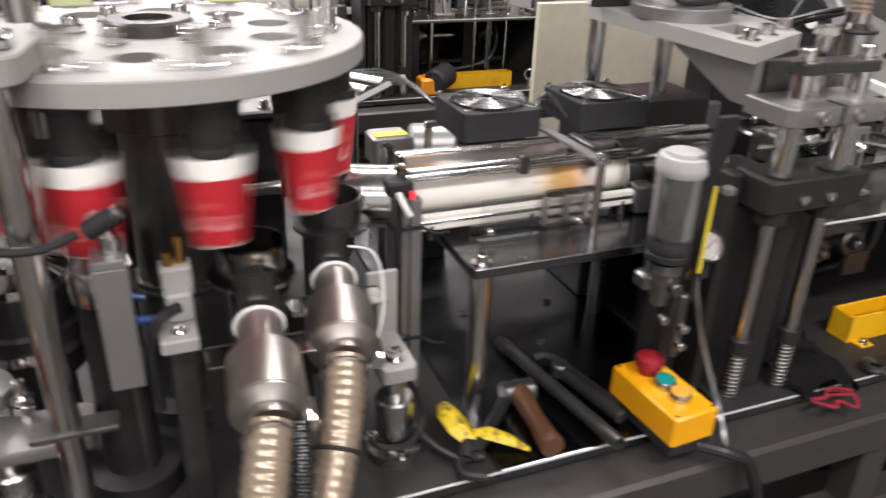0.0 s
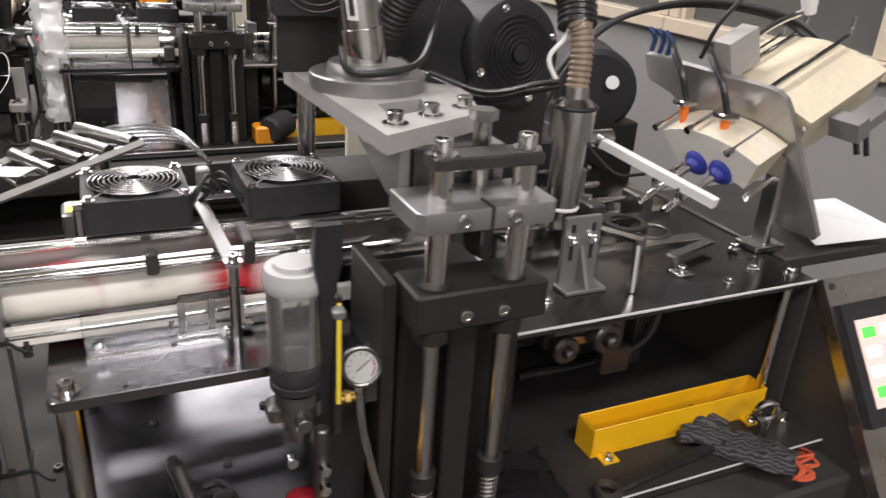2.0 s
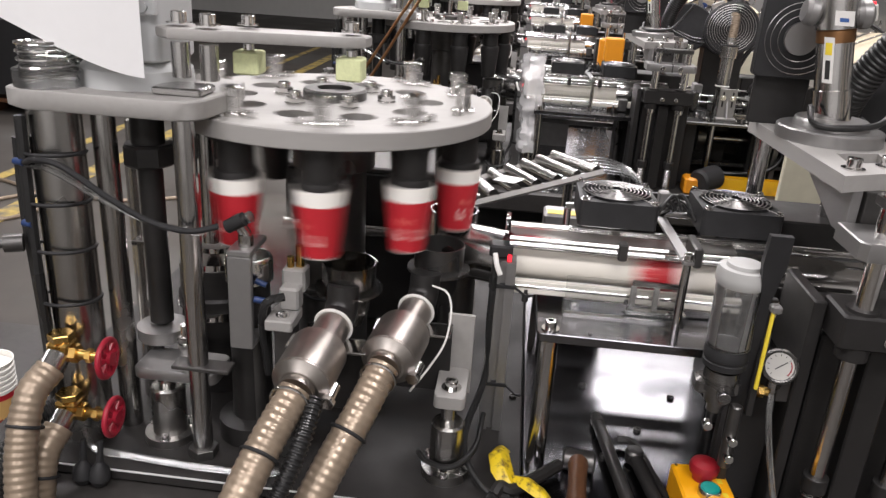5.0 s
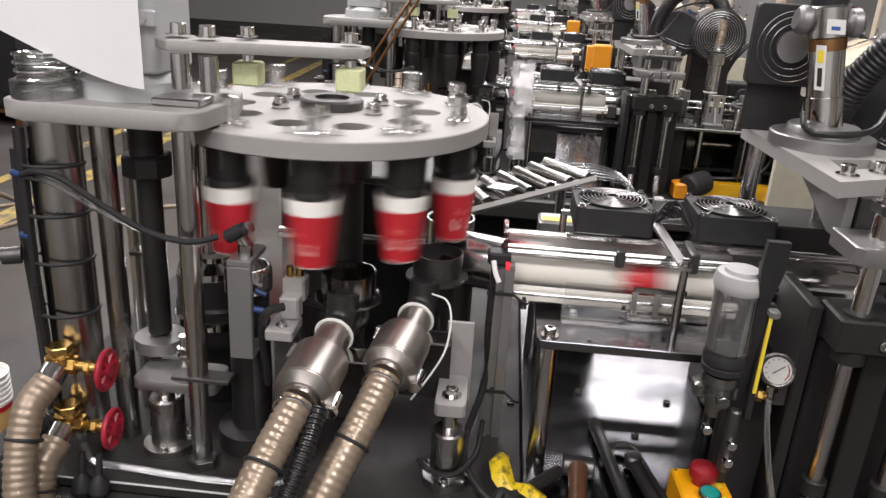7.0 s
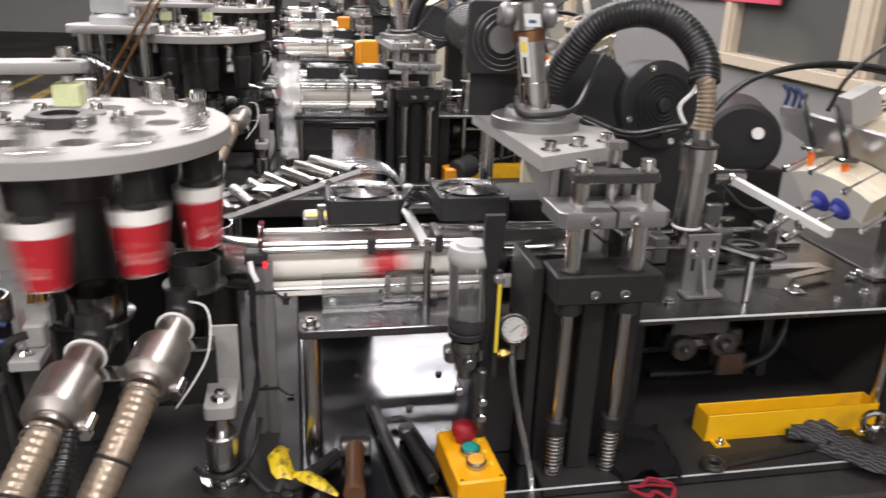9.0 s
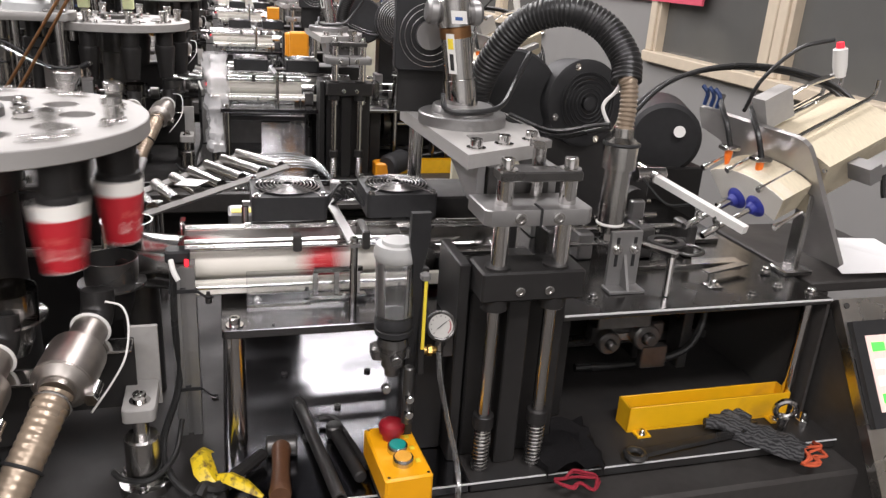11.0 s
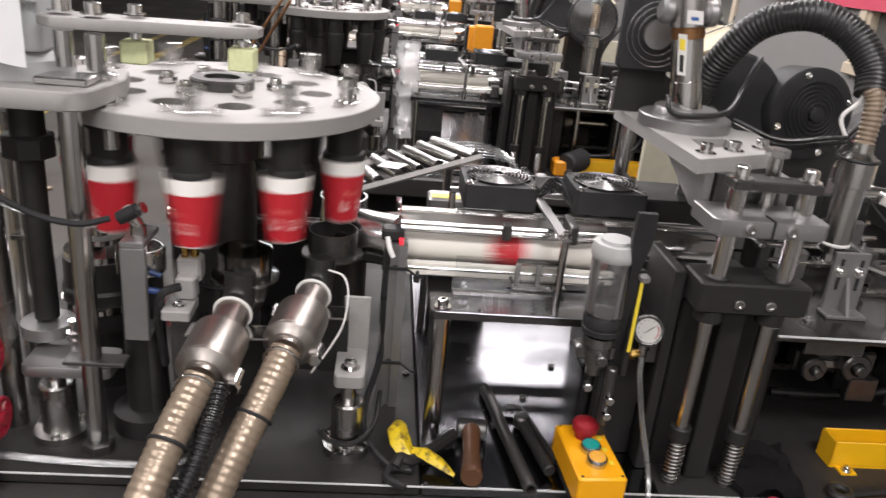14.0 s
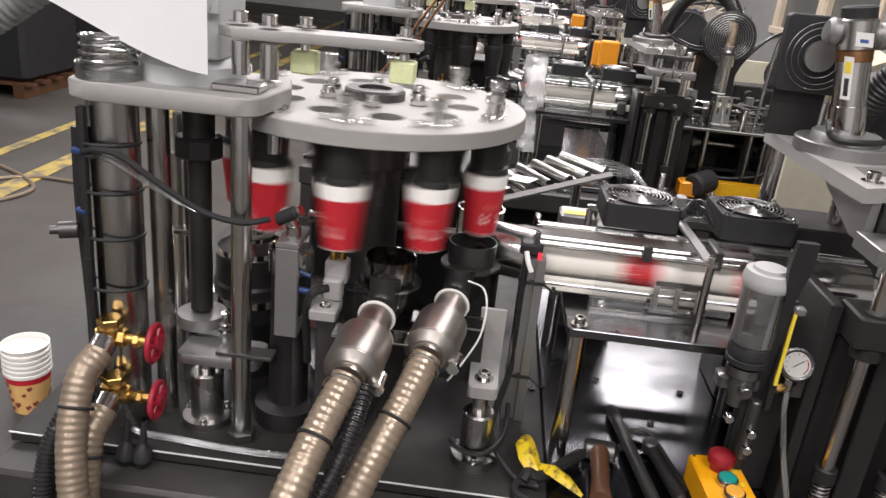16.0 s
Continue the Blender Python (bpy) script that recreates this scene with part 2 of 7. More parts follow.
class Mesh:
    """Gathers one mesh from simple solids, in world metres."""

    def __init__(self):
        self.v, self.f = [], []

    def add(self, verts, faces):
        k = len(self.v)
        self.v += [Vector(p) for p in verts]
        self.f += [tuple(i + k for i in q) for q in faces]
        return self

    def box(self, x0, x1, y0, y1, z0, z1, b=0.0, m=None):
        b = min(b, 0.45 * min(x1 - x0, y1 - y0, z1 - z0))
        c, h = Vector(((x0 + x1) / 2, (y0 + y1) / 2, (z0 + z1) / 2)), Vector(((x1 - x0) / 2, (y1 - y0) / 2, (z1 - z0) / 2))
        if b <= 0:
            vs = [Vector((sx * h.x, sy * h.y, sz * h.z)) for sz in (-1, 1) for sx, sy in ((-1, -1), (1, -1), (1, 1), (-1, 1))]
            fs = [(3, 2, 1, 0), (4, 5, 6, 7), (0, 1, 5, 4), (1, 2, 6, 5), (2, 3, 7, 6), (3, 0, 4, 7)]
        else:
            vs, fs = [], []
            for dz, ins in ((-1, b), (-1, 0), (1, 0), (1, b)):
                z = dz * (h.z if ins else h.z - b)
                hx, hy = h.x - ins, h.y - ins
                for px, py in ((-hx + b, -hy), (hx - b, -hy), (hx, -hy + b), (hx, hy - b), (hx - b, hy), (-hx + b, hy), (-hx, hy - b), (-hx, -hy + b)):
                    vs.append(Vector((px, py, z)))
            fs = [tuple(range(7, -1, -1)), tuple(range(24, 32))]
            for r in range(3):
                for i in range(8):
                    j = (i + 1) % 8
                    fs.append((r * 8 + i, r * 8 + j, r * 8 + 8 + j, r * 8 + 8 + i))
        vs = [(m @ p if m else p + c) for p in vs]
        return self.add(vs, fs)

    def lathe(self, base, axis, prof, seg=24, caps=True):
        """prof: (distance along the axis, radius) pairs."""
        base, d = Vector(base), Vector(axis).normalized()
        u, w = frame_of(d)
        vs, fs = [], []
        for a, r in prof:
            for i in range(seg):
                t = 2 * math.pi * i / seg
                vs.append(base + d * a + (u * math.cos(t) + w * math.sin(t)) * r)
        for k in range(len(prof) - 1):
            for i in range(seg):
                j = (i + 1) % seg
                fs.append((k * seg + i, k * seg + j, k * seg + seg + j, k * seg + seg + i))
        if caps:
            fs.append(tuple(range(seg - 1, -1, -1)))
            n = (len(prof) - 1) * seg
            fs.append(tuple(range(n, n + seg)))
        return self.add(vs, fs)

    def cyl(self, p0, p1, r, seg=20, b=0.0, r1=None):
        p0, p1 = Vector(p0), Vector(p1)
        n = (p1 - p0).length
        r1 = r if r1 is None else r1
        prof = [(0, r - b), (b, r), (n - b, r1), (n, r1 - b)] if b else [(0, r), (n, r1)]
        return self.lathe(p0, p1 - p0, prof, seg)

    def pipe(self, p0, p1, r, wall, seg=28):
        """An open tube with a wall."""
        n = (Vector(p1) - Vector(p0)).length
        return self.lathe(p0, Vector(p1) - Vector(p0), [(0, r - wall), (0, r), (n, r), (n, r - wall), (0, r - wall)], seg, False)

    def sweep(self, pts, r, seg=10, steps=8, rib=0.0, pitch=0.006, closed=False):
        """A round hose along a smooth line through pts; rib > 0 gives it rings."""
        P = [Vector(p) for p in pts]
        line = []
        n = len(P)
        for i in range(n if closed else n - 1):
            a, b2 = P[i], P[(i + 1) % n]
            pr = P[(i - 1) % n] if closed or i > 0 else a * 2 - b2
            nx = P[(i + 2) % n] if closed or i + 2 < n else b2 * 2 - a
            for k in range(steps):
                t = k / steps
                line.append(0.5 * (2 * a + (b2 - pr) * t + (2 * pr - 5 * a + 4 * b2 - nx) * t * t + (3 * a - pr - 3 * b2 + nx) * t ** 3))
        if not closed:
            line.append(P[-1])
        if rib:
            d = [0.0]
            for a, b2 in zip(line, line[1:]):
                d.append(d[-1] + (b2 - a).length)
            out, rad, s = [], [], 0.0
            k = 0
            q = 0
            while s < d[-1]:
                while d[k + 1] < s:
                    k += 1
                out.append(line[k].lerp(line[k + 1], (s - d[k]) / max(1e-9, d[k + 1] - d[k])))
                rad.append(r if q % 4 in (0, 1) else r - rib)
                s += pitch / 4
                q += 1
            line = out
        else:
            rad = [r] * len(line)
        vs, fs, m = [], [], len(line)
        u = None
        for i, p in enumerate(line):
            d = (line[(i + 1) % m] - line[i - 1]) if closed else (line[min(i + 1, m - 1)] - line[max(i - 1, 0)])
            d = d.normalized()
            u = frame_of(d)[0] if u is None else (u - d * u.dot(d)).normalized()
            w = d.cross(u)
            for j in range(seg):
                t = 2 * math.pi * j / seg
                vs.append(p + (u * math.cos(t) + w * math.sin(t)) * rad[i])
        for i in range(m if closed else m - 1):
            for j in range(seg):
                j2, i2 = (j + 1) % seg, (i + 1) % m
                fs.append((i * seg + j, i * seg + j2, i2 * seg + j2, i2 * seg + j))
        if not closed:
            fs += [tuple(range(seg - 1, -1, -1)), tuple(range((m - 1) * seg, m * seg))]
        return self.add(vs, fs)

    def ring(self, c, axis, R, r, seg=36, sub=8):
        u, w = frame_of(axis)
        c = Vector(c)
        return self.sweep([c + (u * math.cos(2 * math.pi * i / 12) + w * math.sin(2 * math.pi * i / 12)) * R for i in range(12)], r, sub, max(2, seg // 12), closed=True)

    def prism(self, poly, lo, hi, axis="z", b=0.0):
        """A flat plate: a polygon drawn out along one axis, its rim chamfered by b."""
        def at(p, h):
            return {"z": (p[0], p[1], h), "y": (p[0], h, p[1]), "x": (h, p[0], p[1])}[axis]
        n = len(poly)
        c = [sum(p[k] for p in poly) / n for k in (0, 1)]

        def inset(p):
            d = math.hypot(p[0] - c[0], p[1] - c[1]) or 1
            return (p[0] - (p[0] - c[0]) / d * b, p[1] - (p[1] - c[1]) / d * b)
        rows = [(poly, lo), (poly, hi)] if not b else [([inset(p) for p in poly], lo), (poly, lo + b), (poly, hi - b), ([inset(p) for p in poly], hi)]
        vs = [at(p, h) for q, h in rows for p in q]
        k = len(rows)
        fs = [(r * n + i, r * n + (i + 1) % n, (r + 1) * n + (i + 1) % n, (r + 1) * n + i) for r in range(k - 1) for i in range(n)]
        fs += [tuple(range(n - 1, -1, -1)), tuple(range((k - 1) * n, k * n))]
        return self.add(vs, fs)

    def bolt(self, p, r=0.006, h=0.008, axis=(0, 0, 1), washer=True):
        """A socket cap screw with a washer."""
        p, a = Vector(p), Vector(axis).normalized()
        if washer:
            self.cyl(p, p + a * 0.0018, r * 1.55, 16)
            p = p + a * 0.0018
        return self.lathe(p, a, [(0, r), (h * 0.9, r), (h, r * 0.9), (h, r * 0.55), (h * 0.5, r * 0.5)], 14)

    def hexnut(self, p, r=0.008, h=0.007, axis=(0, 0, 1)):
        return self.cyl(p, Vector(p) + Vector(axis).normalized() * h, r, 6, 0.0008)


def part(name, me, mat, parent, label="", at=None, smooth=35):
    data = bpy.data.meshes.new(name)
    o = Vector(parent_origin(parent)) if at is None else Vector(at)
    data.from_pydata([tuple(p - o) for p in me.v], [], me.f)
    bm = bmesh.new()
    bm.from_mesh(data)
    bmesh.ops.recalc_face_normals(bm, faces=bm.faces)
    bm.to_mesh(data)
    bm.free()
    data.shade_smooth()
    data.set_sharp_from_angle(angle=radians(smooth))
    data.materials.append(mat)
    ob = new(name, data)
    if parent is not None:
        ob.parent = parent
    if at is not None and parent is not None:
        ob.location = o - Vector(parent_origin(parent))
    elif at is not None:
        ob.location = o
    if label:
        ob["label"] = label
    return ob


ORIGIN = {}


def parent_origin(ob):
    return ORIGIN.get(ob.name if ob else "", (0, 0, 0))


def thing(name, at, label, category, group="", kind=""):
    ob = new(name)
    ob.empty_display_size = 0.05
    ob.location = at
    ORIGIN[ob.name] = tuple(at)
    return tagged(ob, label, category, group, kind)


def sub(ob, origin_of):
    """Lets parts be hung under a part, in the same space as its thing."""
    ORIGIN[ob.name] = parent_origin(origin_of)
    return ob


def structure(name, me, mat, label, category):
    return tagged(part(name, me, mat, None), label, category, kind="structure")


def rounded(x0, x1, y0, y1, r, n=5):
    out = []
    for cx, cy, a0 in ((x1 - r, y1 - r, 0), (x0 + r, y1 - r, 90), (x0 + r, y0 + r, 180), (x1 - r, y0 + r, 270)):
        for k in range(n + 1):
            a = radians(a0 + 90 * k / n)
            out.append((cx + r * math.cos(a), cy + r * math.sin(a)))
    return out


def arc(cx, cy, r, a0, a1, n=12):
    return [(cx + r * math.cos(radians(a0 + (a1 - a0) * i / n)), cy + r * math.sin(radians(a0 + (a1 - a0) * i / n))) for i in range(n + 1)]


BASE = 0.855      # top of the machine's bed
TABLE = 1.085     # top of the feeding table
HUB = (0.022, 0.925)
RING = 0.196      # radius on which the mandrels sit
REST = -72.2      # angle of the front mandrel when the turret stands


# ---------- the hall ----------
structure("floor", Mesh().box(-9, 2.8, -5, 18, -0.12, 0.0), CONCRETE, "sealed grey concrete floor, worn and dull", "floor")
structure("floor_line_1", Mesh().box(-3.11, -3.02, -4, 17, 0.004, 0.006), FLOOR_LINE, "worn yellow painted line on the concrete floor", "floor marking")
structure("floor_line_2", Mesh().box(-2.66, -2.52, -4, 17, 0.004, 0.006), FLOOR_LINE, "worn yellow painted line on the concrete floor", "floor marking")
structure("ceiling", Mesh().box(-9, 2.8, -5, 18, 4.3, 4.4), CEIL, "plain grey sheet ceiling of the hall", "ceiling")
structure("wall_west", Mesh().box(-9.15, -9, -5, 18, 0, 4.3), WALL_WHITE, "plain white painted hall wall", "wall")
structure("wall_south", Mesh().box(-9, 2.65, -5.15, -5, 0, 4.3), WALL_WHITE, "plain white painted hall wall", "wall")
structure("wall_north", Mesh().box(-9, 2.65, 18, 18.15, 0, 4.3), WALL_WHITE, "plain white painted hall wall", "wall")
SILL, HEAD = 1.17, 2.5
PAIRS = [1.60 + 3.58 * k for k in range(-1, 5)]     # a pair of windows starts at each of these; grey piers between
east = Mesh().box(2.65, 2.8, -5, 18, 0, SILL - 0.03).box(2.65, 2.8, -5, 18, HEAD + 0.03, 4.3).box(2.65, 2.8, -5, PAIRS[0], SILL - 0.03, HEAD + 0.03)
for ya, yb in zip(PAIRS, PAIRS[1:] + [18.0]):
    east.box(2.65, 2.8, ya + 2.09, yb, SILL - 0.03, HEAD + 0.03)
structure("wall_east", east, WALL_PAINT, "grey painted hall wall with piers between dim windows", "wall")
k = 0
for y0 in [q for ya in PAIRS for q in (ya, ya + 1.045)]:
    k += 1
    y1 = y0 + 1.045
    win = thing("window_%d" % k, (2.72, y0 + 0.52, SILL), "dim window with cream frame, in the grey hall wall", "window", kind="structure")
    part("window_frame", Mesh().box(2.63, 2.74, y0 + 0.003, y0 + 0.063, SILL + 0.03, HEAD - 0.03, 0.004).box(2.63, 2.74, y1 - 0.063, y1 - 0.003, SILL + 0.03, HEAD - 0.03, 0.004)
         .box(2.63, 2.74, y0 + 0.003, y1 - 0.003, HEAD - 0.03, HEAD + 0.03, 0.004).box(2.645, 2.72, y0 + 0.063, y0 + 0.088, SILL + 0.03, HEAD - 0.03).box(2.645, 2.72, y1 - 0.088, y1 - 0.063, SILL + 0.03, HEAD - 0.03), FRAME_CREAM, win)
    part("window_sill", Mesh().box(2.61, 2.76, y0 + 0.002, y1 - 0.002, SILL - 0.03, SILL + 0.03, 0.006), FRAME_CREAM, win)
    part("pane", Mesh().box(2.69, 2.70, y0 + 0.088, y1 - 0.088, SILL + 0.03, HEAD - 0.03), GLASS_DARK, win)
structure("banner", Mesh().box(2.625, 2.636, 3.2, 4.9, 1.46, 1.95), BANNER, "pink red banner hung on the window band", "banner")

# ceiling lamps
lamp_data = bpy.data.lights.new("panel_light", "AREA")
lamp_data.shape, lamp_data.size, lamp_data.size_y, lamp_data.energy = "RECTANGLE", 1.5, 0.5, LAMP_POWER
lamp_data.color = (1.0, 0.95, 0.965)
lamp0 = thing("ceiling_lamp", (0, 0, 3.5), "white batten lamp under the ceiling, lit, some added as fill", "ceiling lamp", "ceiling lamps")
part("housing", Mesh().box(-0.76, 0.76, -0.26, 0.26, 3.5, 3.56, 0.01), WHITE, lamp0, at=(0, 0, 3.5)).location = (0, 0, 0)
part("suspension", Mesh().cyl((-0.4, 0, 3.56), (-0.4, 0, 4.3), 0.006, 8).cyl((0.4, 0, 3.56), (0.4, 0, 4.3), 0.006, 8), BLACK, lamp0)
# last four are unseen fill lamps, added to brighten background and machine fronts
LAMPS = [(0.95, -0.9), (0.95, 2.2), (1.25, 5.45), (0.95, 8.0), (-1.5, -0.9), (-1.5, 2.2), (-1.5, 5.4), (-4.6, 2.2), (-4.6, 7.5), (0.95, 11.5), (-0.35, 3.7), (-0.35, 6.9), (0.95, -3.2), (-1.5, -3.2)]
for i, (lx, ly) in enumerate(LAMPS):
    if i:
        copy_thing(lamp0, pose(lx, ly, 3.5))
    ob = new("panel_light", lamp_data)
    ob.location = (lx, ly, 3.485)
lamp0.location = (LAMPS[0][0], LAMPS[0][1], 3.5)

MACHINE = []          # every still thing of one machine, to be copied down the row


def unit(name, at, label, category, group="", far=True):
    ob = thing(name, at, label, category, group)
    if far:
        MACHINE.append(ob)
    return ob


# ---------- the bed ----------
bed = unit("machine_bed", (0.47, 1.1, 0), "dark grey steel machine bed with polished top plate", "machine")
part("bed_plate", Mesh().box(0.348, 0.692, 0.632, 1.60, 0.838, BASE, 0.002), BASE_STEEL, bed, "polished steel top plate")
# both outer sections near black; only the middle one is polished
part("bed_plate", Mesh().box(-0.43, 0.346, 0.632, 1.60, 0.838, BASE, 0.002), BED_DARK, bed, "dark steel top plate")
part("bed_plate", Mesh().box(0.694, 1.36, 0.632, 1.60, 0.838, BASE, 0.002), BED_DARK, bed, "dark steel top plate")
part("plate_edge", Mesh().box(-0.43, 1.36, 0.6300, 0.6318, 0.8535, BASE + 0.0006), EDGE, bed, "pale strip painting the glint of the plate edge")
part("front_rail", Mesh().box(-0.43, 1.36, 0.572, 0.645, 0.765, 0.834, 0.006), GREY_PAINT, bed)
part("rear_rail", Mesh().box(-0.43, 1.36, 1.54, 1.60, 0.765, 0.834, 0.006), GREY_PAINT, bed)
part("lower_rail", Mesh().box(-0.43, 1.36, 0.578, 0.63, 0.60, 0.65, 0.006), GREY_PAINT, bed)
part("inner_box", Mesh().box(-0.40, 1.33, 0.72, 1.52, 0.08, 0.83), BLACK_OXIDE, bed)
for x in (-0.40, 0.05, 0.50, 0.95, 1.33):
    part("post", Mesh().box(x - 0.025, x + 0.025, 0.58, 0.63, 0.0, 0.765, 0.004), GREY_PAINT, bed)
for i in range(5):
    part("vent_slat", Mesh().box(0.53, 1.30, 0.655, 0.665, 0.655 + i * 0.021, 0.669 + i * 0.021), BLACK_OXIDE, bed)
for x, y in ((0.45, 0.99), (0.53, 0.87), (0.33, 0.93), (0.47, 0.79), (0.60, 0.98)):
    part("plate_screw", Mesh().bolt((x, y, BASE), 0.006, 0.005, washer=False), DARK_STEEL, bed)

# side table with stacked cups
side = thing("side_table", (-0.62, 1.0, 0), "grey side table with dull metal top", "table")
part("tabletop", Mesh().box(-0.86, -0.445, 0.50, 1.10, 0.77, 0.80, 0.004), GREY_PAINT, side)
for x, y in ((-0.83, 0.53), (-0.475, 0.53), (-0.83, 1.07), (-0.475, 1.07)):
    part("leg", Mesh().box(x - 0.02, x + 0.02, y - 0.02, y + 0.02, 0, 0.77), GREY_PAINT, side)


# ---------- paper cups ----------
CUP_H, CUP_R, CUP_B = 0.094, 0.0342, 0.0238


def wrap_text(body, size, height, turn, name, mat, parent):
    """Flat letters bent round the cup's wall. height: from the cup's foot."""
    cu = bpy.data.curves.new(name, "FONT")
    cu.body, cu.size, cu.align_x = body, size, "CENTER"
    cu.resolution_u = 3
    ob = new(name, cu)
    bpy.context.view_layer.update()
    me = bpy.data.meshes.new_from_object(ob.evaluated_get(bpy.context.evaluated_depsgraph_get()))
    bpy.data.objects.remove(ob)
    for v in me.vertices:
        z = height + v.co.y - CUP_H
        r = CUP_B + (CUP_R - CUP_B) * (z + CUP_H) / CUP_H + 0.0004
        a = radians(turn) + v.co.x / r
        v.co = (r * math.cos(a), r * math.sin(a), z)
    me.materials.append(mat)
    o = new(name, me)
    o.parent = parent
    return o


def ring_band(z0, z1, lift=0.0003, seg=40):
    def r(z):
        return CUP_B + (CUP_R - CUP_B) * (z + CUP_H) / CUP_H + lift
    return Mesh().lathe((0, 0, 0), (0, 0, 1), [(z0, r(z0)), (z1, r(z1))], seg, False)


def red_cup():
    c = thing("paper_cup", (0, 0, 0), "red paper cup with white rim, printed with pale letters", "paper cup", "paper cups")
    part("cup_wall", Mesh().lathe((0, 0, -CUP_H), (0, 0, 1), [(0.004, CUP_B - 0.001), (0.0, CUP_B - 0.001), (0, CUP_B), (CUP_H, CUP_R), (CUP_H + 0.0005, CUP_R - 0.0002), (CUP_H, CUP_R - 0.0008), (0.006, CUP_B - 0.0008)], 40), CUP_WHITE, c)
    part("print_band", ring_band(-CUP_H + 0.0015, -0.0205), CUP_RED, c)
    for a in (-105, 75):
        wrap_text("Rich!", 0.012, 0.043, a - 9, "lettering", ROSE_INK, c)
        wrap_text("\u66b4", 0.0185, 0.0205, a - 27, "lettering", PINK_INK, c)
        wrap_text("\u5bcc", 0.0185, 0.0205, a + 27, "lettering", PINK_INK, c)
        wrap_text("\u2022", 0.008, 0.030, a, "lettering", ROSE_INK, c)
    return c


def tan_cup(category="paper cup"):
    c = thing("paper_cup", (0, 0, 0), "tan paper cup with red rim lines and dark prints", "paper cup", "paper cups")
    part("cup_wall", Mesh().lathe((0, 0, -CUP_H), (0, 0, 1), [(0.004, CUP_B - 0.001), (0.0, CUP_B - 0.001), (0, CUP_B), (CUP_H, CUP_R), (CUP_H, CUP_R - 0.0008), (0.006, CUP_B - 0.0008)], 40), CUP_WHITE, c)
    part("print_band", ring_band(-CUP_H + 0.0015, -0.02), CUP_TAN, c)
    part("red_line", ring_band(-0.026, -0.02, 0.0006), CUP_RED, c)
    part("red_line", ring_band(-CUP_H + 0.001, -CUP_H + 0.007, 0.0006), CUP_RED, c)
    rnd = random.Random(4)
    spots = Mesh()
    for i in range(34):
        a, z, s = rnd.uniform(0, 6.28), -0.032 - 0.048 * rnd.random(), rnd.uniform(0.0025, 0.005)
        r = CUP_B + (CUP_R - CUP_B) * (z + CUP_H) / CUP_H + 0.0005
        q = [(s * math.cos(t) * (1 + 0.3 * (j % 2)) / r, s * math.sin(t) * (1 + 0.3 * (j % 2))) for j, t in enumerate(np.arange(0, 6.28, 1.05))]
        spots.add([(r * math.cos(a + u), r * math.sin(a + u), z + w) for u, w in q], [tuple(range(len(q)))])
    part("printed_motif", spots, CUP_INK, c)
    return c


stack = thing("cup_stack", (-0.485, 0.77, 0.80), "stack of white-rimmed tan paper cups on the side table", "paper cups")
part("bottom_cup", Mesh().lathe((-0.485, 0.77, 0.80), (0, 0, 1), [(0, 0.0262), (0.066, 0.0335)], 36), CUP_TAN, stack)
part("red_line", Mesh().lathe((-0.485, 0.77, 0.80), (0, 0, 1), [(0.058, 0.0332), (0.067, 0.0341)], 36), CUP_RED, stack)
for i in range(6):
    z = 0.867 + i * 0.0085
    part("nested_rim", Mesh().lathe((-0.485, 0.77, z), (0, 0, 1), [(0, 0.0332), (0.0015, 0.0352), (0.0065, 0.0358), (0.008, 0.0345)] if i < 5 else [(0, 0.0332), (0.008, 0.036), (0.008, 0.034), (-0.03, 0.028)], 36), CUP_WHITE, stack)
rnd = random.Random(7)
sp = Mesh()
for i in range(30):
    a, z, s = rnd.uniform(0, 6.28), 0.806 + 0.047 * rnd.random(), rnd.uniform(0.003, 0.0055)
    r = 0.0262 + 0.0073 * (z - 0.80) / 0.066 + 0.0006
    q = [(s * math.cos(t) / r, s * math.sin(t) * (0.6 + 0.6 * (j % 2))) for j, t in enumerate(np.arange(0, 6.28, 0.9))]
    sp.add([(-0.485 + r * math.cos(a + u), 0.77 + r * math.sin(a + u), z + w) for u, w in q], [tuple(range(len(q)))])
part("printed_motif", sp, CUP_INK, stack)


# ---------- the turret ----------
def plate_with_holes(cx, cy, R, z0, z1, holes, b=0.0015, seg=96):
    bm = bmesh.new()

    def loop(x, y, r, n, z):
        vs = [bm.verts.new((x + r * math.cos(2 * math.pi * i / n), y + r * math.sin(2 * math.pi * i / n), z)) for i in range(n)]
        return vs, [bm.edges.new((vs[i], vs[(i + 1) % n])) for i in range(n)]
    rings = []
    for z in (z0, z1):
        es = []
        row = []
        for x, y, r, n in [(cx, cy, R - b, seg)] + holes:
            v, e = loop(x, y, r, n, z)
            row.append(v)
            es += e
        bmesh.ops.triangle_fill(bm, edges=es, use_beauty=True)
        rings.append(row)
    mid = [loop(cx, cy, R, seg, z)[0] for z in (z0 + b, z1 - b)]
    chain = [rings[0][0], mid[0], mid[1], rings[1][0]]
    for a, c in zip(chain, chain[1:]):
        for i in range(seg):
            j = (i + 1) % seg
            bm.faces.new((a[i], a[j], c[j], c[i]))
    for a, c in zip(rings[0][1:], rings[1][1:]):
        for i in range(len(a)):
            j = (i + 1) % len(a)
            bm.faces.new((a[i], a[j], c[j], c[i]))
    me = Mesh()
    bm.verts.index_update()
    me.v = [v.co.copy() for v in bm.verts]
    me.f = [tuple(v.index for v in f.verts) for f in bm.faces]
    bm.free()
    return me


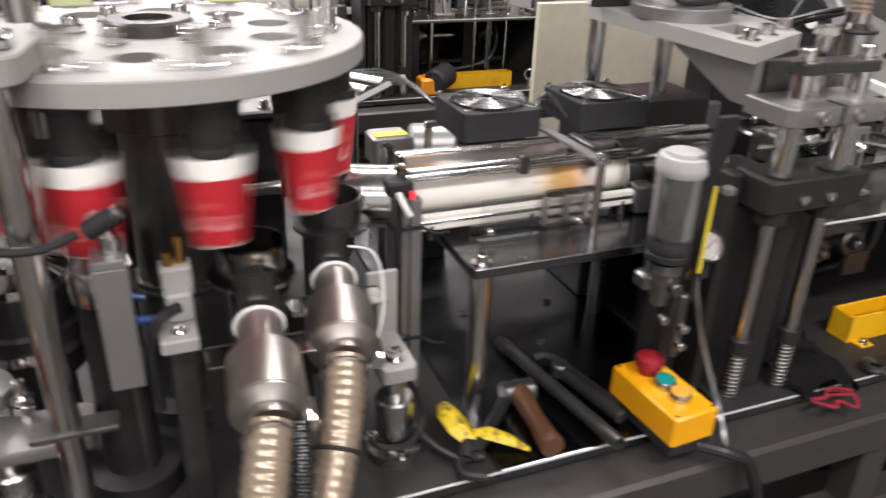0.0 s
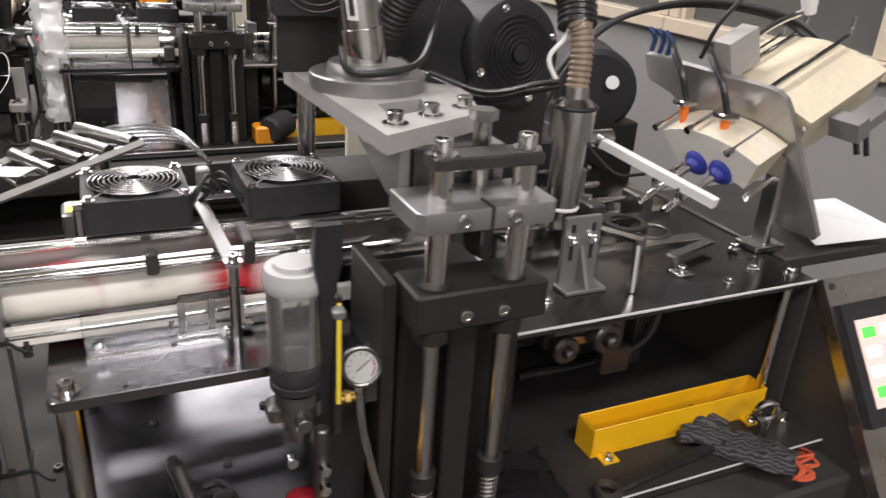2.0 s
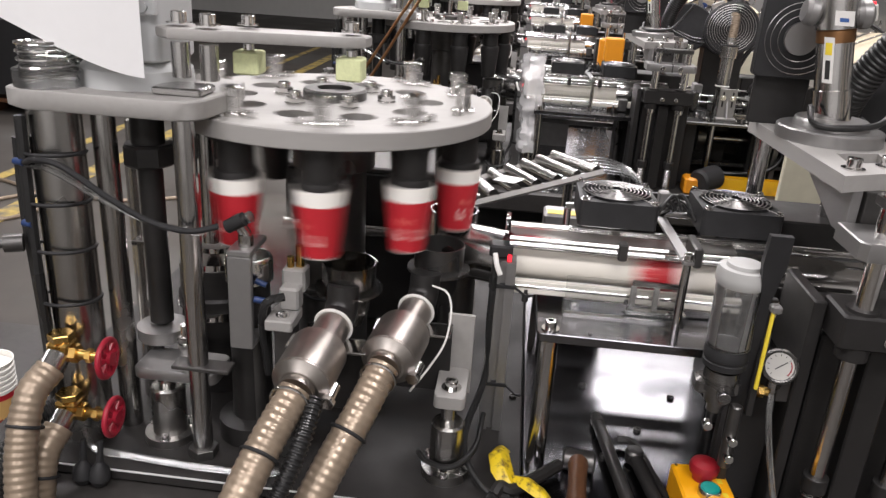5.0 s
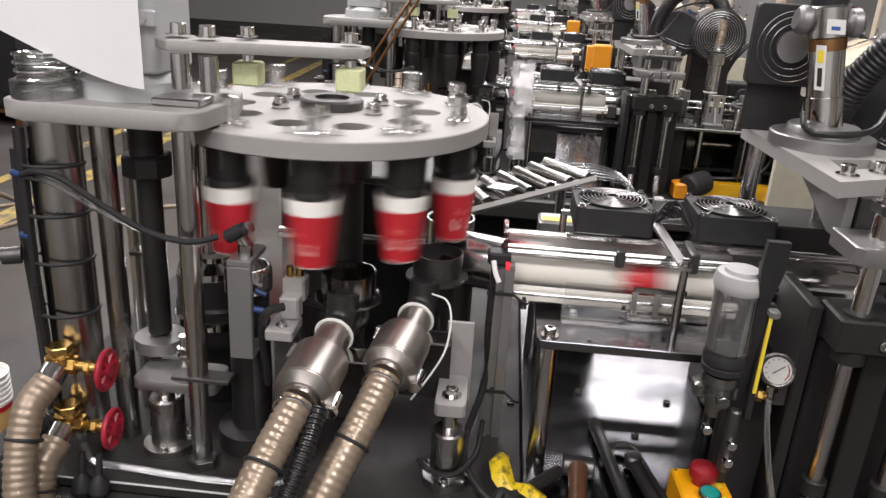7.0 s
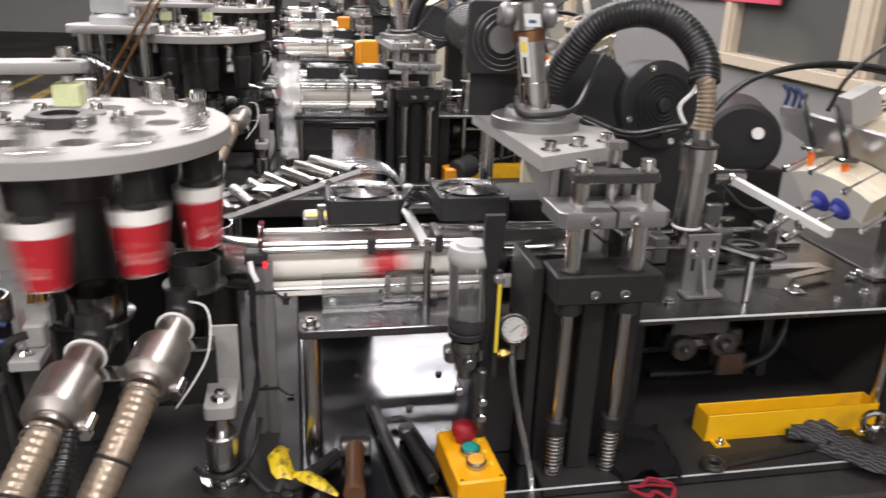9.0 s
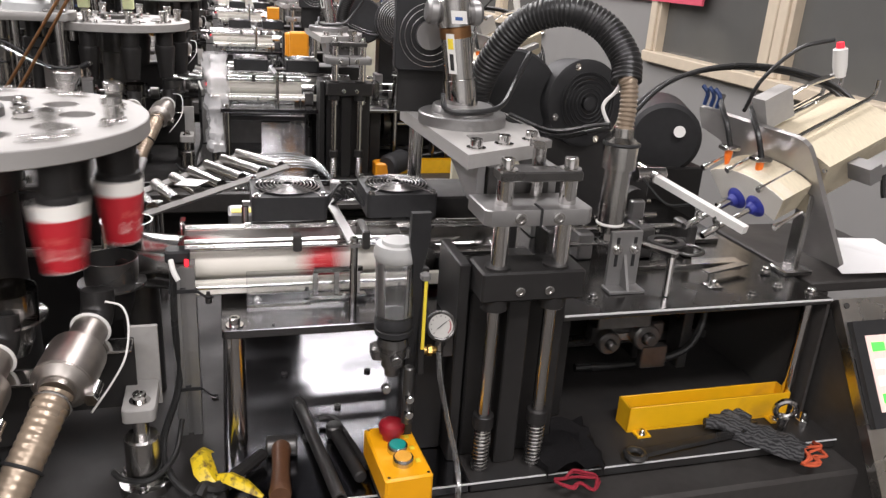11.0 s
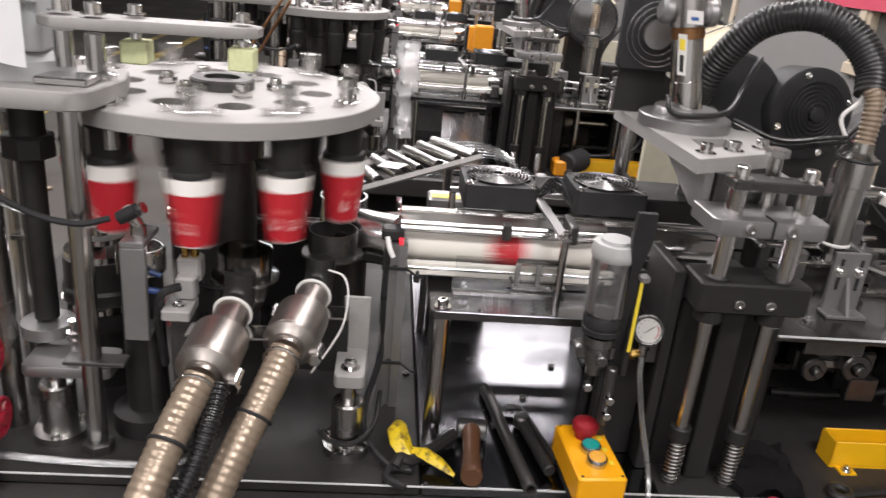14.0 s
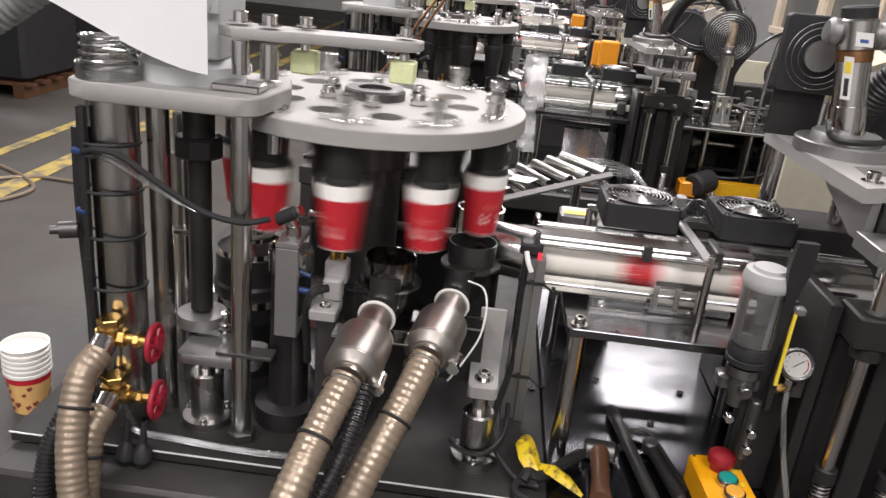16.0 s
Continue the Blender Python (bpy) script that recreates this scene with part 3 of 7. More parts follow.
def build_turret():
    hx, hy = HUB
    t = thing("cup_turret", (hx, hy, 1.20), "round aluminium indexing turret with black cup mandrels", "turret", "cup turrets")
    holes = []
    for i in range(10):
        a = radians(18 + 36 * i)
        holes.append((hx + 0.138 * math.cos(a), hy + 0.138 * math.sin(a), 0.0245, 28))
    part("turret_disc", plate_with_holes(hx, hy, 0.235, 1.312, 1.336, holes), ALU, t, "round aluminium disc with ten holes")
    part("hub_cap", Mesh().lathe((hx, hy, 1.336), (0, 0, 1), [(0, 0.047), (0.012, 0.047), (0.015, 0.044), (0.015, 0.026), (0.009, 0.026)], 40), DARK_STEEL, t, "dark steel hub ring")
    part("column_sleeve", Mesh().lathe((hx, hy, 1.04), (0, 0, 1), [(0, 0.05), (0.19, 0.05), (0.195, 0.062), (0.272, 0.062)], 36), DARK_STEEL, t)
    for i in range(6):
        a = radians(20 + 60 * i)
        part("hub_bolt", Mesh().bolt((hx + 0.078 * math.cos(a), hy + 0.078 * math.sin(a), 1.336), 0.009, 0.016).hexnut((hx + 0.078 * math.cos(a), hy + 0.078 * math.sin(a), 1.338), 0.013, 0.008), CHROME, t)
    for i in range(10):
        a = radians(36 * i)
        x, y = hx + RING * math.cos(a), hy + RING * math.sin(a)
        tx, ty = -math.sin(a), math.cos(a)
        man = part("mandrel", Mesh().lathe((x, y, 1.312), (0, 0, -1), [(0, 0.034), (0.005, 0.034), (0.006, 0.026), (0.045, 0.026), (0.046, 0.0300), (0.050, 0.0312), (0.056, 0.0314), (0.147, 0.0225), (0.149, 0.01)], 32), BLACK_OXIDE, t, "black tapered cup mandrel")
        part("spindle", Mesh().lathe((x, y, 1.336), (0, 0, 1), [(0, 0.017), (0.004, 0.017), (0.005, 0.0105), (0.024, 0.0105), (0.026, 0.013), (0.036, 0.013), (0.038, 0.011)], 20), CHROME, t)
        for s in (-1, 1):
            part("flange_bolt", Mesh().bolt((x + s * 0.029 * tx, y + s * 0.029 * ty, 1.336), 0.0052, 0.008), CHROME, t)
    return t


turret = build_turret()
MACHINE.append(turret)
col = unit("turret_column", (HUB[0], HUB[1], BASE), "dark steel column carrying the turret", "machine column")
part("column", Mesh().lathe((HUB[0], HUB[1], BASE), (0, 0, 1), [(0, 0.085), (0.02, 0.085), (0.022, 0.056), (0.185, 0.056)], 40), DARK_STEEL, col)
part("cable_band", Mesh().ring((HUB[0], HUB[1], 1.03), (0, 0, 1), 0.0565, 0.003), BLACK, col)

# made-up black box, hides the bright floor between column and rods
hs_ = unit("gap_filler", (0.05, 1.25, BASE), "black filler box added to darken the gap behind the turret column", "machine part")
part("filler_body", Mesh().box(-0.13, 0.20, 1.16, 1.34, BASE, 1.16, 0.006), BLACK_OXIDE, hs_)
part("filler_lid", Mesh().box(-0.14, 0.21, 1.15, 1.35, 1.16, 1.172, 0.003), DARK_STEEL, hs_)
for x in (-0.11, 0.03, 0.18):
    part("lid_bolt", Mesh().bolt((x, 1.17, 1.172), 0.007, 0.009), CHROME, hs_)
part("cross_shaft", Mesh().cyl((-0.12, 1.12, 1.06), (0.26, 1.12, 1.06), 0.012, 18), STEEL, hs_)
part("shaft_collar", Mesh().cyl((0.10, 1.12, 1.06), (0.13, 1.12, 1.06), 0.022, 22, 0.002), WORN, hs_)

# curling drum behind the tie rod
drum = unit("curling_drum", (-0.155, 0.885, BASE), "black curling drum with chrome band under the turret", "machine part")
part("drum_body", Mesh().lathe((-0.155, 0.885, BASE), (0, 0, 1), [(0, 0.04), (0.10, 0.04), (0.11, 0.06), (0.17, 0.062), (0.175, 0.058), (0.22, 0.058)], 36), BLACK_OXIDE, drum)
part("chrome_band", Mesh().pipe((-0.155, 0.885, 0.995), (-0.155, 0.885, 1.008), 0.0645, 0.004), CHROME, drum)
part("chrome_cap", Mesh().lathe((-0.155, 0.885, 1.075), (0, 0, 1), [(0, 0.055), (0.01, 0.055), (0.022, 0.035), (0.03, 0.035)], 36), CHROME, drum)
drum2 = unit("curling_drum", (-0.058, 0.76, BASE), "black curling cup with chrome ring under the turret", "machine part")
part("drum_body", Mesh().lathe((-0.058, 0.76, BASE), (0, 0, 1), [(0, 0.05), (0.03, 0.05), (0.035, 0.03), (0.25, 0.028)], 32), BLACK_OXIDE, drum2)
part("chrome_cap", Mesh().lathe((-0.058, 0.76, 1.105), (0, 0, 1), [(0, 0.033), (0.03, 0.033), (0.035, 0.03), (0.035, 0.027), (0.02, 0.027)], 32), STEEL, drum2)


# ---------- hot air nozzles with ribbed hoses ----------
def nozzle(R, C, F, hose, sleeve, solid, probe=None):
    R, C, F = Vector(R), Vector(C), Vector(F)
    d = (R - F).normalized()
    n = unit("hot_air_nozzle", (C.x, C.y, BASE), "stainless hot air nozzle on a tan ribbed hose", "nozzle", "hot air nozzles")
    nb = part("nozzle_body", Mesh().lathe(F, d, [(0, 0.0215), (0.008, 0.0215), (0.0085, 0.0245), (0.017, 0.0342), (0.018, 0.0358), (0.0185, 0.0352), (0.021, 0.0352), (0.0215, 0.0360), (0.078, 0.0360), (0.0785, 0.0354), (0.0805, 0.0354), (0.081, 0.0356), (0.088, 0.0250), (0.089, 0.0226), ((R - F).length, 0.0228)], 40), SATIN, n, smooth=24)
    sub(nb, n)
    part("seal_ring", Mesh().ring(R, d, 0.0242, 0.0023), WHITE, nb, "white heat seal")
    part("elbow", Mesh().sweep([R, R + d * 0.022, R + d * 0.035 + Vector((0, 0, 0.012)), R + d * 0.04 + Vector((0, 0, 0.035))], 0.0215, 16, 5), BLACK_OXIDE, n)
    h = sub(part("hose", Mesh().sweep(hose, 0.0205, 28, 12, 0.0009, 0.0095), HOSE_TAN_SOLID, n, "tan translucent ribbed hose"), n)
    part("hose_clamp", Mesh().ring(Vector(hose[0]).lerp(Vector(hose[1]), 0.25), d, 0.0225, 0.002), STEEL, h)
    part("cable_tie", Mesh().ring(Vector(hose[1]).lerp(Vector(hose[2]), 0.4), Vector(hose[2]) - Vector(hose[1]), 0.0218, 0.0022), BLACK, h)
    sx = Vector(F) + d * 0.03 + Vector((0.034, -0.004, -0.016))
    part("side_fitting", Mesh().cyl(sx - d * 0.012, sx + d * 0.012, 0.007, 12).hexnut(sx - d * 0.02, 0.0095, 0.008, d), CHROME, nb)
    if probe:
        part("sensor_hose", Mesh().sweep(probe, 0.0112, 14, 9, 0.0022, 0.0062), RUBBER, n, "black ribbed sensor hose")
    part("mount_plate", Mesh().box(R.x - 0.055, R.x + 0.052, R.y + 0.002, R.y + 0.006, R.z - 0.125, R.z - 0.018, 0.001), BLACK_OXIDE, n)
    part("plate_flange", Mesh().box(R.x - 0.055, R.x + 0.052, R.y - 0.034, R.y + 0.002, R.z - 0.022, R.z - 0.018, 0.001), STEEL, n)
    sx, sy, sz = sleeve
    part("sleeve", Mesh().lathe((sx, sy, sz), (0, 0, 1), [(0, 0.030), (0, 0.046), (0.004, 0.046), (0.005, 0.036), (0.040, 0.037), (0.040, 0.035), (0.006, 0.034)], 36), DARK_STEEL if solid else SMOKE, n, "" if solid else "smoked clear sleeve")
    part("sleeve_stem", Mesh().lathe((sx, sy, sz), (0, 0, -1), [(0, 0.031), (0.03, 0.028), (0.05, 0.02)], 28), BRUSHED if not solid else BLACK_OXIDE, n)
    return n


nozzle_l = nozzle((0.083, 0.675, 1.088), (0.078, 0.60, 1.06), (0.070, 0.545, 1.064), [(0.070, 0.547, 1.065), (0.054, 0.50, 1.034), (0.040, 0.455, 1.000), (0.026, 0.415, 0.955), (0.014, 0.385, 0.90), (0.0, 0.355, 0.80), (-0.01, 0.34, 0.66)], (0.088, 0.742, 1.112), False,
                  [(0.094, 0.545, 1.060), (0.089, 0.51, 1.03), (0.076, 0.478, 0.99), (0.056, 0.445, 0.945), (0.035, 0.42, 0.86), (0.02, 0.40, 0.70)])
nozzle_r = nozzle((0.180, 0.755, 1.083), (0.172, 0.68, 1.06), (0.158, 0.625, 1.061), [(0.158, 0.627, 1.062), (0.140, 0.577, 1.027), (0.115, 0.53, 0.981), (0.092, 0.49, 0.929), (0.075, 0.46, 0.87), (0.06, 0.435, 0.78), (0.05, 0.42, 0.66)], (0.1995, 0.842, 1.112), True)
part("wire", Mesh().sweep([(0.200, 0.765, 1.118), (0.222, 0.75, 1.116), (0.230, 0.735, 1.095), (0.226, 0.715, 1.06), (0.210, 0.69, 1.035), (0.188, 0.66, 1.012)], 0.0015, 8, 8), WHITE, nozzle_r, "bent white insulated wire")

# intake tube beside the turret
tube = unit("cup_intake_tube", (0.245, 0.96, BASE), "wide steel intake tube that lifts cups to the turret", "tube")
part("tube_elbow", Mesh().pipe((0.206, 0.992, 1.10), (0.206, 0.992, 1.158), 0.04, 0.003).pipe((0.296, 0.885, 1.122), (0.200, 0.92, 1.122), 0.042, 0.003), STEEL, tube)
part("tube_stand", Mesh().cyl((0.22, 0.98, BASE), (0.22, 0.98, 1.10), 0.03), DARK_STEEL, tube)

# clamp cylinder
cl = unit("clamp_cylinder", (0.238, 0.71, BASE), "steel clamp cylinder with aluminium block on top", "machine part")
part("cylinder_body", Mesh().lathe((0.238, 0.71, BASE), (0, 0, 1), [(0, 0.034), (0.014, 0.034), (0.015, 0.0235), (0.083, 0.0235), (0.086, 0.021)], 28), BRUSHED, cl)
part("rod", Mesh().cyl((0.238, 0.71, 0.94), (0.238, 0.71, 0.985), 0.011), STEEL, cl)
part("clamp_block", Mesh().prism(rounded(0.217, 0.260, 0.688, 0.772, 0.008), 0.972, 0.992, "z", 0.0015), ALU, cl, "aluminium clamp block")
part("back_plate", Mesh().box(0.224, 0.262, 0.772, 0.778, 0.95, 1.075, 0.001), ALU, cl)
part("block_bolt", Mesh().bolt((0.239, 0.713, 0.992), 0.009, 0.011), CHROME, cl)
for a in (30, 150, 270):
    part("flange_bolt", Mesh().bolt((0.238 + 0.029 * math.cos(radians(a)), 0.71 + 0.029 * math.sin(radians(a)), 0.869), 0.005, 0.008), STEEL, cl)
cab = unit("black_cable", (0.28, 0.70, BASE), "black cable tied round the clamp cylinder and post", "cable")
part("cable", Mesh().sweep([(0.283, 0.828, 1.14), (0.281, 0.826, 1.05), (0.282, 0.826, 0.95), (0.262, 0.75, 0.905), (0.268, 0.71, 0.88), (0.30, 0.67, 0.862), (0.335, 0.655, 0.862)], 0.005, 8, 8), RUBBER, cab)
part("cable", Mesh().sweep([(0.20, 0.69, 0.90), (0.215, 0.688, 0.885), (0.25, 0.684, 0.885), (0.278, 0.72, 0.895), (0.285, 0.80, 0.90)], 0.004, 8, 8), RUBBER, cab)

# extrusion post with sensor
po = unit("profile_post", (0.295, 0.845, BASE), "slotted aluminium profile post with cable ties", "post")
prof = []
for sx, sy in ((1, 1), (-1, 1), (-1, -1), (1, -1)):
    prof += [(0.295 + sx * 0.0175, 0.845 + sy * 0.004), (0.295 + sx * 0.0175, 0.845 + sy * 0.0175), (0.295 + sx * 0.004, 0.845 + sy * 0.0175), (0.295 + sx * 0.004, 0.845 + sy * 0.011)][:: 1 if sx * sy > 0 else -1]
part("profile", Mesh().prism(prof, BASE, 1.137), ALU_GREY, po)
part("post_cap", Mesh().box(0.272, 0.306, 0.838, 0.868, 1.139, 1.158, 0.003), BLACK, po)
part("sensor_led", Mesh().cyl((0.302, 0.834, 1.138), (0.302, 0.834, 1.147), 0.0034, 12), LED_RED, po, "glowing red sensor lamp")
part("white_tie", Mesh().sweep([(0.281, 0.827, 1.15), (0.285, 0.815, 1.137), (0.291, 0.81, 1.125)], 0.004, 8, 5), WHITE, po)
for z in (1.098, 0.935):
    part("cable_tie", Mesh().box(0.275, 0.315, 0.825, 0.865, z, z + 0.005).sweep([(0.315, 0.83, z), (0.33, 0.815, z - 0.004), (0.337, 0.80, z + 0.004)], 0.002, 6, 4), BLACK, po)

# ---------- forming station ----------
fs = unit("station_table", (0.52, 0.9, BASE), "polished steel station table on four round posts", "machine table")
part("top_plate", Mesh().prism(rounded(0.348, 0.70, 0.740, 1.12, 0.008), 1.062, 1.075, "z", 0.001), BASE_STEEL, fs)
for x, y in ((0.366, 0.757), (0.685, 0.757), (0.366, 1.10), (0.685, 1.10)):
    part("post", Mesh().cyl((x, y, BASE), (x, y, 1.062), 0.0135, 20, 0.001), STEEL, fs)
    part("post_bolt", Mesh().bolt((x, y, 1.075), 0.008, 0.011), CHROME, fs)
# dark rails added to cut bands into the lamp's reflection on the bed
for y, z, h in ((1.09, 0.966, 0.018), (1.09, 0.999, 0.013)):
    part("reflection_rail", Mesh().box(0.38, 0.672, y, y + 0.02, z, z + h, 0.002), DARK_STEEL, fs)
part("stand_rod", Mesh().cyl((0.537, 0.781, 1.075), (0.537, 0.781, 1.18), 0.006), CHROME, fs)
part("cross_strip", Mesh().prism([(0.530, 0.772), (0.544, 0.772), (0.536, 1.03), (0.520, 1.03)], 1.18, 1.184, "z"), ALU_GREY, fs)
part("strip_bolt", Mesh().bolt((0.537, 0.781, 1.184), 0.006, 0.007), CHROME, fs)
for x in (0.42, 0.50, 0.62):
    part("plate_screw", Mesh().bolt((x, 0.752, 1.075), 0.003, 0.002, washer=False), DARK_STEEL, fs)

guide = unit("cup_guide", (0.5, 0.88, 1.075), "chrome guide rods round a pale cup mandrel", "machine part")
for y, z, x1 in ((0.848, 1.168, 0.64), (0.852, 1.158, 0.60), (0.90, 1.172, 0.80)):
    part("guide_rod", Mesh().cyl((0.30, y, z), (x1, y, z), 0.0042, 12), CHROME, guide)
part("guide_rail", Mesh().box(0.385, 0.60, 0.835, 0.845, 1.076, 1.088, 0.001), STEEL, guide)
part("rear_cover", Mesh().box(0.30, 0.78, 0.925, 0.93, 1.08, 1.168, 0.001), ALU, guide)
part("cream_mandrel", Mesh().cyl((0.30, 0.885, 1.122), (0.80, 0.885, 1.122), 0.0262, 28, 0.002), CREAM_FACE, guide, "pale round mandrel")
part("end_plate", Mesh().prism(rounded(0.85, 0.935, 1.08, 1.185, 0.02), 0.292, 0.300, "x", 0.001), CLEAR, guide)
part("rod_clamp", Mesh().box(0.455, 0.468, 0.84, 0.86, 1.15, 1.176, 0.002), DARK_STEEL, guide)
part("rod_clamp", Mesh().box(0.56, 0.572, 0.84, 0.905, 1.15, 1.18, 0.002), DARK_STEEL, guide)
part("cream_rail", Mesh().box(0.30, 0.78, 0.836, 0.846, 1.088, 1.110, 0.002), CREAM_FACE, guide, "pale nylon rail")
part("upper_strip", Mesh().box(0.30, 0.66, 0.856, 0.874, 1.150, 1.156, 0.001), STEEL, guide)
part("lower_rod", Mesh().cyl((0.30, 0.838, 1.100), (0.66, 0.838, 1.100), 0.0035, 12), CHROME, guide)
for x in (0.33, 0.475, 0.62):
    part("rail_stand", Mesh().cyl((x, 0.84, 1.075), (x, 0.84, 1.095), 0.005, 12), DARK_STEEL, guide)
fork = thing("pusher_fork", (0.50, 0.825, 1.09), "small steel pusher fork under the guide rods", "machine part")
part("fork_bar", Mesh().box(0.46, 0.535, 0.822, 0.828, 1.122, 1.130, 0.001), STEEL, fork)
for x in (0.463, 0.495, 0.527):
    part("prong", Mesh().box(x - 0.004, x + 0.004, 0.822, 0.828, 1.086, 1.122, 0.001), ALU, fork)
part("fork_foot", Mesh().box(0.455, 0.54, 0.818, 0.832, 1.0795, 1.086, 0.001), STEEL, fork)
shield = unit("clear_shield", (0.45, 0.8, 1.075), "clear bent plastic guard before the cup guide", "guard")
part("shield", Mesh().box(0.385, 0.545, 0.806, 0.809, 1.078, 1.135, 0.0005), CLEAR, shield)
part("shield_foot", Mesh().box(0.385, 0.545, 0.806, 0.816, 1.075, 1.078), STEEL, shield)
for x in (0.40, 0.53):
    part("shield_screw", Mesh().bolt((x, 0.806, 1.09), 0.004, 0.003, (0, -1, 0)), CHROME, shield)


# ---------- cooling fans ----------
def axial_fan(x0, y0, z0, s=0.116, h=0.038):
    cx, cy = x0 + s / 2, y0 + s / 2
    f = unit("axial_fan", (cx, cy, z0), "black square axial fan with chrome wire guard", "fan", "axial fans")
    holes = [(cx, cy, s * 0.47, 40)]
    body = Mesh()
    outer = rounded(x0, x0 + s, y0, y0 + s, 0.008, 9)
    inner = arc(cx, cy, s * 0.46, 0, 360 - 9, 39)
    n = len(outer)
    vs = [(*p, z) for z in (z0, z0 + h) for p in outer] + [(*inner[i], z) for z in (z0, z0 + h) for i in range(n)]
    off = 2 * n
    start = min(range(n), key=lambda i: (Vector(inner[i]) - Vector(outer[0])).length)
    idx = [(start + i) % n for i in range(n)]
    fsx = []
    for i in range(n):
        j = (i + 1) % n
        fsx += [(i, j, n + j, n + i), (off + idx[j], off + idx[i], off + n + idx[i], off + n + idx[j]), (n + i, n + j, off + n + idx[j], off + n + idx[i]), (j, i, off + idx[i], off + idx[j])]
    body.add(vs, fsx)
    body_ob = sub(part("frame", body, BLACK, f), f)
    part("motor_hub", Mesh().cyl((cx, cy, z0 + 0.002), (cx, cy, z0 + h - 0.003), 0.027, 24, 0.002), BLACK, f)
    bl = Mesh()
    for i in range(7):
        a = 2 * math.pi * i / 7
        p = [Vector((r * math.cos(a + w), r * math.sin(a + w), zz)) + Vector((cx, cy, z0)) for r, w, zz in ((0.026, 0, 0.008), (0.051, 0.1, 0.006), (0.051, 0.75, 0.03), (0.026, 0.65, 0.028))]
        q = [v + Vector((0, 0, 0.0015)) for v in p]
        bl.add(p + q, [(0, 1, 2, 3), (7, 6, 5, 4), (0, 1, 5, 4), (1, 2, 6, 5), (2, 3, 7, 6), (3, 0, 4, 7)])
    part("impeller", bl, BLACK, f)
    g = Mesh()
    for r in np.arange(0.010, 0.056, 0.0058):
        g.ring((cx, cy, z0 + h + 0.004 + 0.004 * (1 - r / 0.056)), (0, 0, 1), float(r), 0.0010, 36, 5)
    for a in (45, 135, 225, 315):
        c, s2 = math.cos(radians(a)), math.sin(radians(a))
        g.sweep([(cx + 0.008 * c, cy + 0.008 * s2, z0 + h + 0.007), (cx + 0.055 * c, cy + 0.055 * s2, z0 + h + 0.003), (cx + 0.073 * c, cy + 0.073 * s2, z0 + h + 0.001)], 0.0007, 6, 4)
    part("wire_guard", g, GUARD, body_ob, "chrome ring wire guard")
    for sx in (-1, 1):
        for sy in (-1, 1):
            part("screw", Mesh().bolt((cx + sx * 0.051, cy + sy * 0.051, z0 + h), 0.004, 0.004), CHROME, body_ob)
    return f


axial_fan(0.398, 0.90, 1.180)
axial_fan(0.578, 0.905, 1.180)
strip = unit("fan_bracket", (0.54, 0.9, 1.075), "thin steel strip carrying the fans", "bracket")
part("strip", Mesh().box(0.385, 0.71, 0.893, 0.903, 1.170, 1.1785, 0.001), STEEL, strip)
part("strip", Mesh().box(0.385, 0.71, 1.01, 1.02, 1.170, 1.1785, 0.001), STEEL, strip)
for x in (0.39, 0.705):
    part("leg", Mesh().cyl((x, 1.015, 1.075), (x, 1.015, 1.17), 0.006), STEEL, strip)
part("block", Mesh().box(0.536, 0.553, 1.03, 1.05, 1.18, 1.205, 0.002), ALU_GREY, strip)
fw = unit("fan_cable", (0.54, 0.96, 1.18), "black fan leads looped between the fans", "cable")
for dx, dz in ((0, 0), (0.008, 0.01), (-0.006, -0.006)):
    part("lead", Mesh().sweep([(0.514, 0.93, 1.19), (0.53 + dx, 0.945, 1.215 + dz), (0.548 + dx, 0.955, 1.20), (0.535 + dx, 0.975, 1.188 + dz), (0.558, 0.97, 1.21 + dz), (0.578, 0.94, 1.19)], 0.0025, 6, 7), RUBBER, fw)

gm = unit("gear_motor", (0.40, 1.22, BASE), "grey terminal box beside a white round motor", "motor")
part("terminal_box", Mesh().box(0.362, 0.43, 1.195, 1.255, 1.045, 1.098, 0.004), ALU_GREY, gm)
part("sticker", Mesh().box(0.368, 0.425, 1.20, 1.225, 1.0985, 1.0995), STICKER_Y, gm)
part("motor_body", Mesh().cyl((0.44, 1.24, 1.06), (0.52, 1.22, 1.06), 0.045, 32, 0.006), ALU_GREY, gm)
part("foot", Mesh().box(0.37, 0.50, 1.20, 1.26, BASE, 1.03), DARK_STEEL, gm)

# roller chute
ch = unit("roller_chute", (0.33, 1.5, BASE), "small sloping chute with chrome rollers", "conveyor")
for a, b2 in (((0.20, 1.30, 1.065), (0.50, 1.54, 1.10)), ((0.16, 1.43, 1.065), (0.40, 1.66, 1.10))):
    part("rail", Mesh().sweep([a, b2], 0.008, 4, 1), ALU, ch)
for i in range(7):
    t = i / 6
    part("roller", Mesh().cyl((0.215 + 0.27 * t, 1.315 + 0.215 * t, 1.075 + 0.03 * t), (0.175 + 0.215 * t, 1.44 + 0.21 * t, 1.075 + 0.03 * t), 0.0125, 14), BRUSHED, ch)
for x, y in ((0.22, 1.36), (0.43, 1.58)):
    part("stand", Mesh().cyl((x, y, BASE), (x, y, 1.075), 0.012), STEEL, ch)
scrap = unit("paper_scrap", (0.28, 1.43, 1.09), "white paper scrap lying on the chute rollers", "paper", far=False)
part("sheet", Mesh().prism([(0.255, 1.40), (0.30, 1.385), (0.325, 1.43), (0.275, 1.445)], 1.0985, 1.0995, "z"), PAPER, scrap)
